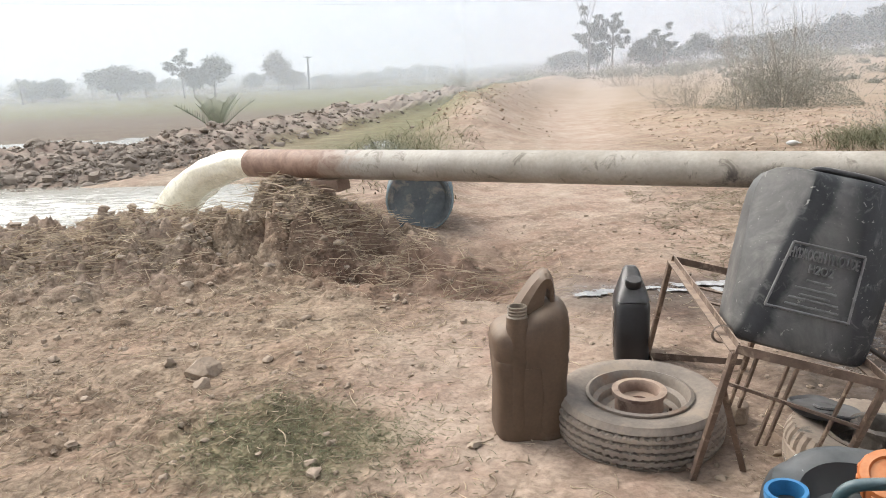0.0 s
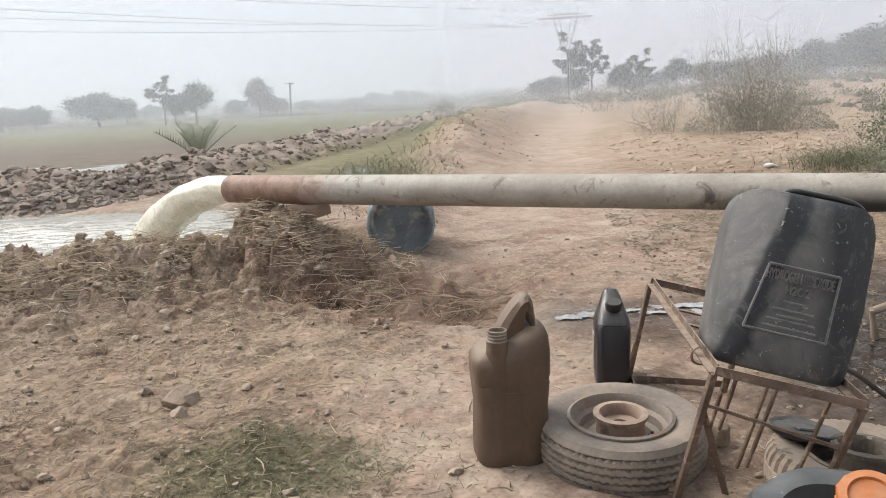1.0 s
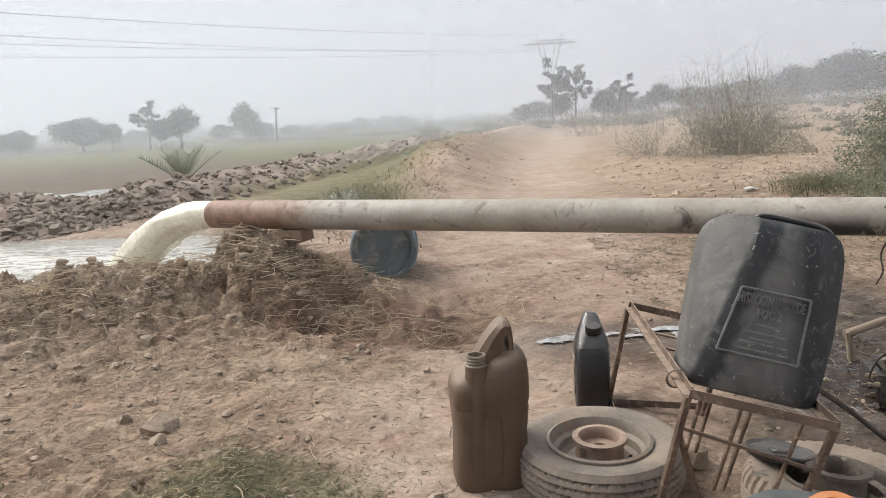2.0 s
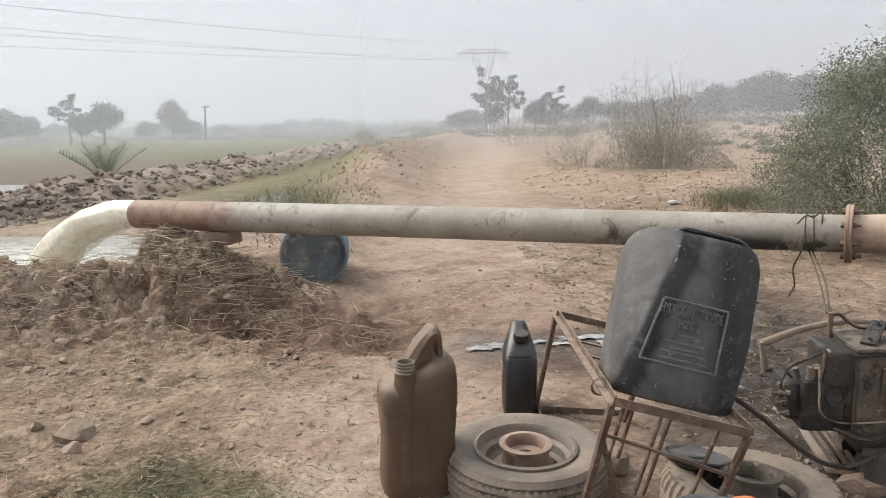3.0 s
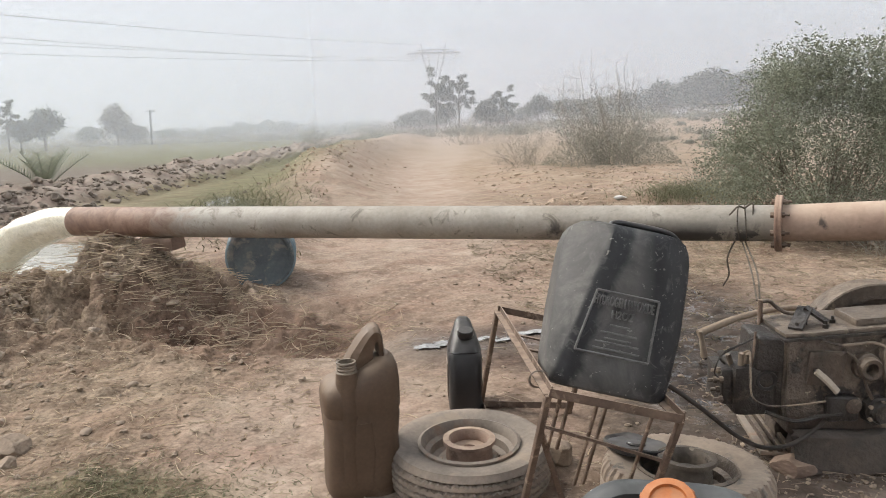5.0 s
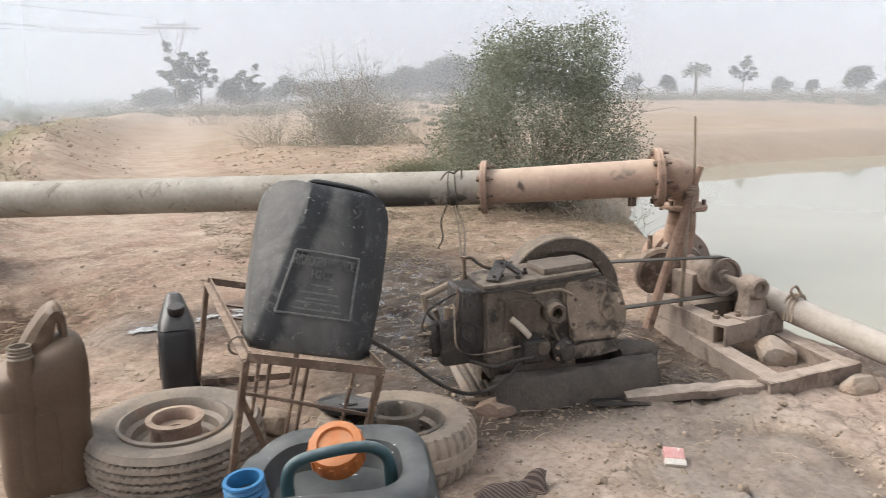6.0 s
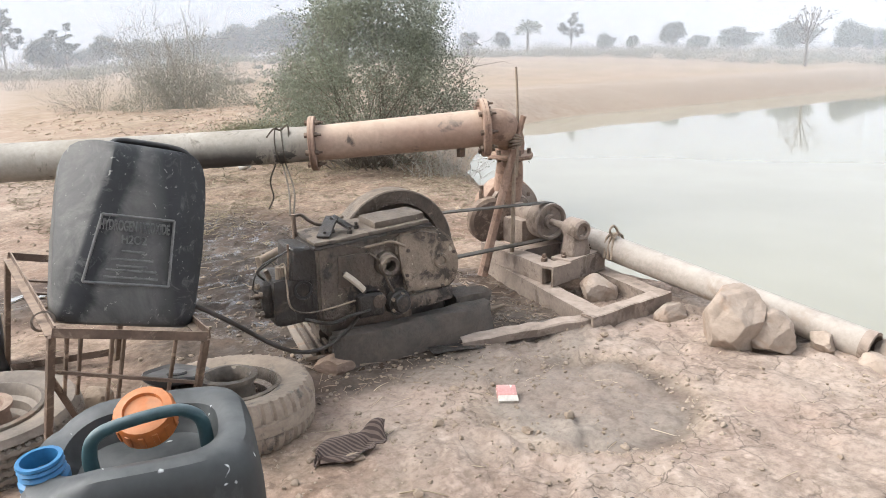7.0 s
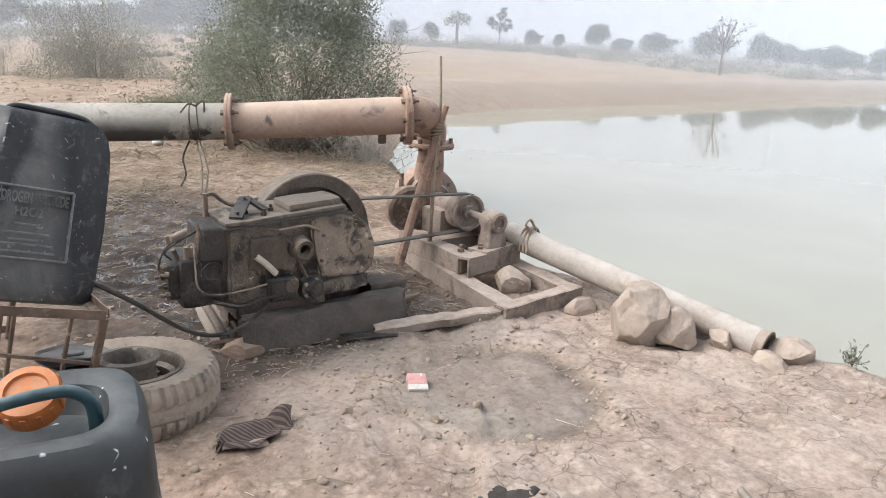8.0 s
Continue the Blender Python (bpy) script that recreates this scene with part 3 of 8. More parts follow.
M_RUSTPINK = surf("dusty_rusted_iron", (0.25, 0.155, 0.112), (0.37, 0.25, 0.185), (0.75, 0.95), metal=0.05, scale=14, grain=80, bump=0.4, spots=(0.16, 0.10, 0.075), spot_scale=18, dust=(0.44, 0.325, 0.245))
M_DUSTY = surf("dust_covered_steel", (0.225, 0.173, 0.138), (0.33, 0.262, 0.213), (0.8, 0.95), scale=9, grain=70, bump=0.6, spots=(0.14, 0.105, 0.082), spot_scale=12, spot_at=0.56, dust=(0.395, 0.316, 0.26))
M_GREASE = surf("greasy_black_iron", (0.020, 0.018, 0.017), (0.056, 0.048, 0.042), (0.30, 0.62), metal=0.1, scale=12, grain=70, bump=0.8, dist=0.006, spots=(0.080, 0.064, 0.050), spot_scale=16, spot_at=0.62)
M_OILY = surf("oil_stained_iron", (0.056, 0.043, 0.034), (0.138, 0.104, 0.079), (0.35, 0.75), metal=0.1, scale=11, grain=70, bump=0.8, dist=0.006, spots=(0.24, 0.185, 0.135), spot_scale=12, spot_at=0.60, dust=(0.21, 0.165, 0.125))
M_DECK = surf("oil_soaked_dusty_plate", (0.095, 0.075, 0.058), (0.225, 0.178, 0.137), (0.45, 0.8), scale=9, grain=75, bump=0.7, dist=0.005, spots=(0.045, 0.036, 0.029), spot_scale=9, spot_at=0.55, specks=(0.30, 0.25, 0.19), speck_at=0.72, speck_scale=38)
M_OILDUST = surf("dusty_oily_casting", (0.17, 0.13, 0.097), (0.33, 0.26, 0.197), (0.5, 0.9), scale=10, grain=75, bump=0.8, dist=0.006, spots=(0.055, 0.043, 0.034), spot_scale=13, spot_at=0.57, specks=(0.42, 0.36, 0.28), speck_at=0.72, speck_scale=38)
M_JUG = surf("brown_plastic", (0.082, 0.050, 0.030), (0.130, 0.083, 0.052), (0.48, 0.66), scale=5, grain=90, bump=0.10, dust=(0.21, 0.148, 0.10), spots=(0.165, 0.115, 0.078), spot_scale=5, spot_at=0.60)
M_JUGMOUTH = surf("pale_thread_plastic", (0.15, 0.12, 0.088), (0.23, 0.185, 0.14), (0.5, 0.7), scale=30, grain=90, bump=0.1)


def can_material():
    """Black plastic with a scuffed, dusty front between two darker slanting bands, and a paler left cheek."""
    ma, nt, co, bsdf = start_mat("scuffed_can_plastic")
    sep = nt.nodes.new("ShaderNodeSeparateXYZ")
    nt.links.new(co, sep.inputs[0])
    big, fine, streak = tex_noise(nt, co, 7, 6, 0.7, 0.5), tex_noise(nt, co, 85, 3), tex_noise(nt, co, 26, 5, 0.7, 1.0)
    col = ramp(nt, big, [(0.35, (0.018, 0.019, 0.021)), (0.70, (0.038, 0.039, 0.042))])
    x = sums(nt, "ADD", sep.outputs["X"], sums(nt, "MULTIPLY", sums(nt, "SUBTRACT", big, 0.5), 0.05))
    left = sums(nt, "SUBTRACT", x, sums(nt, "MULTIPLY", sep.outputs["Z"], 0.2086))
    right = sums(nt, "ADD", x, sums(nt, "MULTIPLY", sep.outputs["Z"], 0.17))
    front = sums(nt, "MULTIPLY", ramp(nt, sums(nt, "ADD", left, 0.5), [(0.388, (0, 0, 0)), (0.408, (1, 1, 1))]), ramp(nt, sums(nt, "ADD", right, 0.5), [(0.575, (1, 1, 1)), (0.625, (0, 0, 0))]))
    # the left cheek is a paler grey, up to the crease
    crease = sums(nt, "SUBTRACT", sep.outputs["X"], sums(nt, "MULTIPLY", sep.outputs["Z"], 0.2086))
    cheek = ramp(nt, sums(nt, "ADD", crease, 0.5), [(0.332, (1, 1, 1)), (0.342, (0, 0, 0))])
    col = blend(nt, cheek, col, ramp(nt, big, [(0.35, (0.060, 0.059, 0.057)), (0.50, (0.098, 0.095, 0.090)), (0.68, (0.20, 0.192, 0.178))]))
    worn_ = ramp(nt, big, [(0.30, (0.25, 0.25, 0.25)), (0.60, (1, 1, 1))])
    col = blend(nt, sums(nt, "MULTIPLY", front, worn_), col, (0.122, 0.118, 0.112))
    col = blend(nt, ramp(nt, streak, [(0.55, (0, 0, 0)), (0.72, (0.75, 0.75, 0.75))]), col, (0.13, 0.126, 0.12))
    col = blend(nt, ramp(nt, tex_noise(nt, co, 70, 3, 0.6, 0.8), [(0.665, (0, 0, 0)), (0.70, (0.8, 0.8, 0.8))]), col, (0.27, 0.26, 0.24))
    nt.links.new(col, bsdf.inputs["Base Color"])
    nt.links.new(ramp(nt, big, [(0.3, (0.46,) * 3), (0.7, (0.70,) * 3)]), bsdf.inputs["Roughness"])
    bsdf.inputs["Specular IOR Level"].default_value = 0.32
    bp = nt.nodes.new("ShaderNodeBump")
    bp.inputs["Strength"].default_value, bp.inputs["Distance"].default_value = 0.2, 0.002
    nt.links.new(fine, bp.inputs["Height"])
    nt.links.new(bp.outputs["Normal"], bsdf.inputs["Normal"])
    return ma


def pipe_material():
    """Weathered grey paint: rust creeping back from the mouth, oil on the belly near the engine, dark flakes."""
    ma, nt, co, bsdf = start_mat("weathered_pipe_paint")
    sep = nt.nodes.new("ShaderNodeSeparateXYZ")
    nt.links.new(co, sep.inputs[0])
    big, fine, flake = tex_noise(nt, co, 3.5, 6, 0.65), tex_noise(nt, co, 55, 4), tex_noise(nt, co, 9, 6, 0.7, 0.6)
    col = ramp(nt, big, [(0.32, (0.34, 0.312, 0.27)), (0.68, (0.46, 0.425, 0.37))])
    col = blend(nt, 0.45, col, ramp(nt, fine, [(0.25, (0.5, 0.5, 0.5)), (0.75, (1, 1, 1))]), "MULTIPLY")
    col = blend(nt, ramp(nt, flake, [(0.57, (0, 0, 0)), (0.64, (0.85, 0.85, 0.85))]), col, (0.17, 0.148, 0.122))
    col = blend(nt, 0.8, col, ramp(nt, tex_noise(nt, co, 1.6, 7, 0.7), [(0.34, (0.62, 0.58, 0.53)), (0.60, (1, 1, 1))]), "MULTIPLY")
    # pipe-wide bands of old paint loss
    along_ = sums(nt, "ADD", sep.outputs["X"], sums(nt, "MULTIPLY", sums(nt, "SUBTRACT", flake, 0.5), 1.1))
    rust = ramp(nt, sums(nt, "MULTIPLY", sums(nt, "ADD", along_, 2.2), 0.25), [(0.20, (1, 1, 1)), (0.30, (0, 0, 0))])
    col = blend(nt, rust, col, ramp(nt, flake, [(0.35, (0.17, 0.10, 0.07)), (0.62, (0.31, 0.20, 0.145))]))
    # oily belly
    axis = sums(nt, "ADD", sums(nt, "MULTIPLY", sep.outputs["X"], 0.0397), 0.629)
    low = sums(nt, "ADD", sums(nt, "SUBTRACT", axis, sep.outputs["Z"]), sums(nt, "MULTIPLY", sums(nt, "SUBTRACT", big, 0.5), 0.10))
    oil = sums(nt, "MULTIPLY", ramp(nt, sums(nt, "ADD", low, 0.5), [(0.475, (0, 0, 0)), (0.535, (1, 1, 1))]), ramp(nt, sums(nt, "MULTIPLY", along_, 0.5), [(0.42, (0, 0, 0)), (0.56, (1, 1, 1)), (0.77, (1, 1, 1)), (0.80, (0, 0, 0))]))
    col = blend(nt, oil, col, (0.06, 0.055, 0.05))
    nt.links.new(col, bsdf.inputs["Base Color"])
    nt.links.new(ramp(nt, big, [(0.3, (0.55,) * 3), (0.7, (0.82,) * 3)]), bsdf.inputs["Roughness"])
    bp = nt.nodes.new("ShaderNodeBump")
    bp.inputs["Strength"].default_value, bp.inputs["Distance"].default_value = 0.3, 0.003
    nt.links.new(sums(nt, "ADD", fine, flake), bp.inputs["Height"])
    nt.links.new(bp.outputs["Normal"], bsdf.inputs["Normal"])
    return ma


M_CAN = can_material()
M_PIPE = pipe_material()
M_BLACKEDGE = surf("rubbed_black_plastic", (0.085, 0.085, 0.083), (0.20, 0.195, 0.186), (0.5, 0.75), scale=30, grain=90, bump=0.1)
M_BLACKGLOSS = surf("glossy_black_plastic", (0.012, 0.012, 0.013), (0.026, 0.026, 0.028), (0.28, 0.42), scale=7, grain=90, bump=0.06, dust=(0.10, 0.09, 0.08))
M_PALEPIPE = surf("silt_coated_pipe", (0.31, 0.262, 0.222), (0.405, 0.355, 0.308), (0.75, 0.92), scale=6, grain=70, bump=0.4, spots=(0.27, 0.215, 0.172), spot_scale=9, spot_at=0.60, dust=(0.43, 0.385, 0.34))
M_TEAL = surf("dark_teal_plastic", (0.013, 0.016, 0.017), (0.030, 0.035, 0.036), (0.45, 0.65), scale=5, grain=90, bump=0.08, dust=(0.088, 0.090, 0.089), spots=(0.070, 0.073, 0.072), spot_scale=6, spot_at=0.58, specks=(0.62, 0.64, 0.62), speck_at=0.70, speck_scale=26)
M_TEALHANDLE = surf("teal_handle_plastic", (0.022, 0.055, 0.064), (0.038, 0.085, 0.098), (0.4, 0.6), scale=14, grain=90, bump=0.08, dust=(0.13, 0.16, 0.165))
M_ORANGE = surf("orange_cap_plastic", (0.40, 0.105, 0.022), (0.52, 0.16, 0.036), (0.45, 0.65), scale=18, grain=90, bump=0.2, dust=(0.46, 0.20, 0.085), spots=(0.30, 0.12, 0.05), spot_scale=16, spot_at=0.62)
M_BLUE = surf("blue_neck_plastic", (0.02, 0.12, 0.27), (0.035, 0.18, 0.36), (0.35, 0.55), scale=18, grain=90, bump=0.06)
M_DRUM = surf("faded_blue_plastic", (0.13, 0.20, 0.24), (0.23, 0.30, 0.33), (0.5, 0.75), scale=5, grain=60, bump=0.15, spots=(0.26, 0.23, 0.19), spot_scale=7, spot_at=0.60, dust=(0.33, 0.27, 0.21))
M_DRUMEND = surf("muddy_drum_end", (0.075, 0.095, 0.108), (0.17, 0.19, 0.195), (0.6, 0.85), scale=7, grain=50, bump=0.4, dist=0.006, spots=(0.24, 0.225, 0.20), spot_scale=9, spot_at=0.58)
M_RUBBER = surf("dusty_tyre_rubber", (0.17, 0.142, 0.118), (0.30, 0.246, 0.198), (0.8, 0.95), scale=7, grain=70, bump=0.3, spots=(0.27, 0.215, 0.165), spot_scale=6, spot_at=0.60)
M_RUBBERDARK = surf("dark_hose_rubber", (0.03, 0.025, 0.022), (0.065, 0.052, 0.043), (0.6, 0.85), scale=12, grain=70, bump=0.2)
M_TREADDUST = surf("clay_caked_tread", (0.25, 0.195, 0.15), (0.37, 0.295, 0.23), (0.85, 0.97), scale=9, grain=60, bump=0.4, spots=(0.13, 0.115, 0.10), spot_scale=16, spot_at=0.60)
M_RIM = surf("rusty_wheel_rim", (0.24, 0.155, 0.115), (0.36, 0.26, 0.20), (0.65, 0.9), metal=0.1, scale=11, grain=70, bump=0.3, spots=(0.15, 0.095, 0.07), spot_scale=13, dust=(0.40, 0.30, 0.225))
M_RIMGREY = surf("dusty_grey_rim", (0.20, 0.165, 0.135), (0.32, 0.265, 0.215), (0.6, 0.85), metal=0.15, scale=10, grain=70, bump=0.25, spots=(0.26, 0.18, 0.13), spot_scale=10)
M_ROPE = surf("frayed_rope", (0.07, 0.058, 0.045), (0.15, 0.125, 0.095), (0.85, 0.95), scale=30, grain=160, bump=0.6)
M_WOOD = surf("grey_stick_wood", (0.22, 0.165, 0.12), (0.36, 0.28, 0.21), (0.8, 0.95), scale=9, grain=80, bump=0.4)
M_PALEWOOD = surf("bare_pale_wood", (0.38, 0.32, 0.25), (0.50, 0.43, 0.345), (0.7, 0.9), scale=20, grain=90, bump=0.3)
M_BELT = surf("worn_belt_rubber", (0.06, 0.053, 0.046), (0.13, 0.113, 0.096), (0.6, 0.8), scale=20, grain=90, bump=0.2)
M_BARK = surf("grey_bark", (0.13, 0.105, 0.08), (0.23, 0.19, 0.15), (0.85, 0.95), scale=6, grain=40, bump=0.4)
M_TWIG = surf("pale_twig_bark", (0.34, 0.305, 0.26), (0.46, 0.42, 0.365), (0.85, 0.95), scale=6, grain=40, bump=0.3)
M_BUSHLEAF = leaf_mat("grey_green_leaf", (0.175, 0.19, 0.135), (0.315, 0.33, 0.245))
M_THORNLEAF = leaf_mat("dry_thorn_leaf", (0.23, 0.222, 0.175), (0.35, 0.34, 0.27))
M_TREELEAF = leaf_mat("tree_leaf", (0.075, 0.095, 0.065), (0.145, 0.165, 0.11))
M_TREERED = leaf_mat("russet_tree_leaf", (0.09, 0.07, 0.045), (0.16, 0.12, 0.08))
M_PALM = leaf_mat("palm_leaflet", (0.14, 0.165, 0.115), (0.27, 0.29, 0.21))
M_BRICK = surf("earthy_brick", (0.19, 0.125, 0.092), (0.27, 0.19, 0.145), (0.85, 0.95), scale=12, grain=70, bump=0.4, dust=(0.36, 0.26, 0.19))
M_STEEL = surf("galvanised_lattice_steel", (0.10, 0.104, 0.108), (0.15, 0.153, 0.158), (0.6, 0.8), metal=0.0, scale=0.5, grain=4, bump=0.05)
M_WHITE = surf("scuffed_white_plastic", (0.62, 0.60, 0.56), (0.74, 0.72, 0.68), (0.4, 0.6), scale=20, grain=90, bump=0.1)
M_WETSHEEN = surf("pale_wet_sheen", (0.38, 0.37, 0.35), (0.56, 0.55, 0.53), (0.06, 0.22), scale=12, grain=40, bump=0.6, dist=0.01)
M_PACKRED = surf("faded_red_card", (0.52, 0.25, 0.23), (0.62, 0.36, 0.33), (0.6, 0.8), scale=25, grain=120, bump=0.1, specks=(0.66, 0.58, 0.52), speck_at=0.62, speck_scale=50)
M_PACKWHITE = surf("dusty_white_card", (0.58, 0.53, 0.47), (0.68, 0.63, 0.57), (0.6, 0.8), scale=25, grain=120, bump=0.1)
# dark rag cloth, also the painted shade inside the suction pipe's mouth
M_CLOTH_AND_SHADE = surf("charred_cloth_and_mouth_shade", (0.03, 0.026, 0.023), (0.065, 0.055, 0.047), (0.85, 0.97), scale=14, grain=120, bump=0.5)


def stripe_material():
    ma, nt, co, bsdf = start_mat("striped_cloth")
    wave = nt.nodes.new("ShaderNodeTexWave")
    wave.bands_direction = "X"
    wave.inputs["Scale"].default_value, wave.inputs["Distortion"].default_value = 36, 1.2
    node = nt.nodes.new("ShaderNodeAttribute")
    node.attribute_name = "weave"
    nt.links.new(node.outputs["Vector"], wave.inputs["Vector"])
    col = ramp(nt, wave.outputs["Fac"], [(0.40, (0.065, 0.044, 0.037)), (0.64, (0.16, 0.118, 0.097))])
    col = blend(nt, 0.4, col, ramp(nt, tex_noise(nt, co, 60, 3), [(0.3, (0.5, 0.5, 0.5)), (0.7, (1, 1, 1))]), "MULTIPLY")
    nt.links.new(col, bsdf.inputs["Base Color"])
    bsdf.inputs["Roughness"].default_value = 0.92
    return ma


M_STRIPES = stripe_material()


# ---- ground, one sheet to the horizon ----
def spread(lo, f0, f1, hi, step, grow=1.04):
    mid = list(np.arange(f0, f1, step))
    left, right, s, p = [], [], step, f0
    while p > lo:
        s *= grow
        p -= s
        left.append(p)
    s, p = step, mid[-1]
    while p < hi:
        s *= grow
        p += s
        right.append(p)
    return np.array(left[::-1] + mid + right)


def build_ground():
    xs, ys = spread(-900, -3.3, 3.4, 900, 0.016), spread(-300, 0.15, 5.6, 1500, 0.016)
    X, Y = np.meshgrid(xs, ys, indexing="ij")
    Z = land(X, Y)
    nu, nv = len(xs), len(ys)
    me = bpy.data.meshes.new("ground")
    n = nu * nv
    me.vertices.add(n)
    me.vertices.foreach_set("co", np.stack([X, Y, Z], -1).astype(np.float32).ravel())
    idx = np.arange(n).reshape(nu, nv)
    quads = np.stack([idx[:-1, :-1], idx[1:, :-1], idx[1:, 1:], idx[:-1, 1:]], -1).reshape(-1, 4)
    me.loops.add(quads.size)
    me.loops.foreach_set("vertex_index", quads.astype(np.int32).ravel())
    me.polygons.add(len(quads))
    me.polygons.foreach_set("loop_start", np.arange(0, quads.size, 4, dtype=np.int32))
    me.update(calc_edges=True)
    wob = 0.35 * fbm(X * 1.4, Y * 1.4, 31)
    d_near, _ = along(X, Y, NEAR_BANK)
    d_far, _ = along(X, Y, FAR_BANK)
    d_sand, _ = along(X, Y, SAND_BANK)
    d_track, _ = along(X, Y, TRACK)
    gap, shore = canal_gap(X, Y), pond_gap(X, Y)
    masks = {}
    masks["turned"] = np.maximum(sstep(0.75, 0.35, d_near + wob * 0.6), 0.9 * sstep(2.4, 1.5, d_far + wob) * np.maximum(sstep(0.15, 0.55, canal_gap(X, Y)), sstep(7.6, 6.6, Y)))
    masks["turned"] = np.maximum(masks["turned"], 0.8 * sstep(0.75, 0.35, np.hypot((X + 0.85) / 1.15, (Y - 4.15) / 0.8) + wob * 0.5))
    masks["turned"] = np.maximum(masks["turned"], 0.85 * sstep(1.6, 0.9, gap + wob) * sstep(-1.6, -2.4, X) * sstep(6.2, 6.8, Y) * sstep(10, 8, Y))
    d_heap, _ = along(X, Y, LEFT_HEAP)
    masks["turned"] = np.maximum(masks["turned"], 0.9 * sstep(0.62, 0.35, d_heap + wob * 0.6))
    soft_ramp = sstep(0.18, 0.0, np.where(on_ramp(X, Y), 0.0, along(X, Y, [(a, b, 0) for a, b in RAMP + RAMP[:1]])[0]))
    masks["turned"] = masks["turned"] * (1 - 0.85 * soft_ramp)
    masks["sand"] = np.maximum(0.7 * sstep(1.1, 0.4, d_track + wob), 0.45 * sstep(1.3, 0.6, d_sand + wob)) * sstep(4.5, 7, Y)
    masks["sand"] = np.maximum(masks["sand"], 0.65 * sstep(0.9, 0.3, np.hypot(X + 0.1, (Y - 2.2) * 0.8) + wob))
    masks["sand"] = np.maximum(masks["sand"], 0.6 * sstep(-2.5, -0.6, shore) * sstep(12, 16, Y) * sstep(30, 20, Y))
    masks["pale"] = 0.85 * sstep(0.9, 1.4, X + wob * 0.5) * sstep(2.3, 1.5, Y + wob * 0.5)
    masks["olive"] = 0.8 * sstep(-0.25, -0.9, X + wob * 0.8) * sstep(5, 4, Y)
    rough = sstep(-0.04, 0.10, fbm(X * 0.9, Y * 0.9, 91)) * sstep(0.9, 1.9, X + wob) * sstep(3.6, 5.0, Y) * sstep(45, 22, Y)
    masks["olive"] = np.maximum(masks["olive"], 0.35 * sstep(0.9, 1.9, X + wob) * sstep(3.6, 5.0, Y) * sstep(45, 22, Y) + 0.5 * rough)
    masks["olive"] = np.maximum(masks["olive"], 0.45 * sstep(1.9, 0.9, d_sand + wob))
    masks["red"] = 0.8 * sstep(0.85, 0.35, np.hypot((X + 0.55) * 0.72, (Y - 4.0) * 1.0) + wob * 0.6)
    left = sstep(0.4, 1.6, gap) * (X < -3 + 0.02 * Y) * sstep(8, 10, Y)
    masks["field"] = np.maximum(0.45 * sstep(1.6, 1.0, d_far + wob) * sstep(7, 8, Y) * sstep(0.3, 0.9, gap), 0.9 * left * sstep(1.0, 2.2, d_far + wob))
    masks["green"] = np.maximum(0.85 * left * sstep(20, 30, Y + 4 * wob), 0.85 * sstep(1.6, 0.3, gap + wob * 0.7) * sstep(6.8, 8.0, Y) * sstep(-6, -2.6, X))
    masks["green"] = np.maximum(masks["green"], 0.55 * sstep(1.2, 0.5, np.hypot(X + 1.9, (Y - 10.5) * 0.35) + wob))
    masks["green"] = np.maximum(masks["green"], 0.6 * sstep(0.50, 0.2, np.hypot(X + 0.74, (Y - 1.78) * 1.2) + wob * 0.5))
    masks["mud"] = 0.95 * sstep(0.36, 0.31, np.hypot(X - 1.90, (Y - 1.08) * 0.95) + wob * 0.35)
    rim = np.hypot(X - 1.90, (Y - 1.08) * 0.95) + wob * 0.35
    masks["turned"] = np.maximum(masks["turned"], 0.7 * sstep(0.28, 0.33, rim) * sstep(0.40, 0.35, rim))
    masks["mud"] = masks["mud"] * (1 - 0.7 * sstep(0.28, 0.33, rim))
    damp = sstep(0.25, 0.31, rim) * sstep(0.365, 0.335, rim) * sstep(1.70, 2.0, X + 0.5 * (1.08 - Y))
    masks["mud"] = np.maximum(masks["mud"], 0.8 * sstep(0.42, 0.30, np.hypot((X - 1.95) * 0.8, (Y - 1.55) * 1.6) + wob * 0.5))
    masks["mud"] = np.maximum(masks["mud"], 0.6 * sstep(0.9, 0.4, np.hypot((X - 0.6) * 0.7, (Y - 3.42) * 2.2) + wob * 0.6))
    masks["mud"] = np.maximum(masks["mud"], 0.8 * sstep(2.2, 1.4, d_far + wob) * sstep(6.8, 7.8, Y) * sstep(0.1, 0.5, gap))
    masks["mud"] = np.maximum(masks["mud"], 0.40 * sstep(-3.0, -1.0, shore) * sstep(12, 16, Y) * sstep(30, 20, Y))
    masks["mud"] = np.maximum(masks["mud"], 0.8 * sstep(0.10, 0.30, shore) * sstep(9, 6, Y))
    oil = np.maximum(sstep(0.62, 0.40, np.hypot((X - 1.55) * 1.15, (Y - 2.75) * 0.52) + wob * 0.45), 0.85 * sstep(0.50, 0.3, np.hypot((X - 1.78) * 0.75, (Y - 1.95) * 1.1) + wob * 0.5))
    oil = np.maximum(oil, np.maximum(0.9 * sstep(0.75, 0.45, np.hypot((X - 1.85) * 1.3, (Y - 3.9) * 0.62) + wob * 0.8), 0.75 * sstep(0.52, 0.25, np.hypot((X - 2.30) * 1.1, (Y - 2.02) * 0.8) + wob * 0.6)))
    slick = oil
    oil = np.maximum(oil, 0.9 * sstep(0.36, 0.2, np.hypot((X - 1.38) * 0.9, (Y - 1.92) * 0.8) + wob * 0.5))
    oil = np.maximum(oil, 0.8 * sstep(0.62, 0.30, np.hypot((X - 1.42) * 0.9, (Y - 2.25) * 0.75) + wob * 0.7))
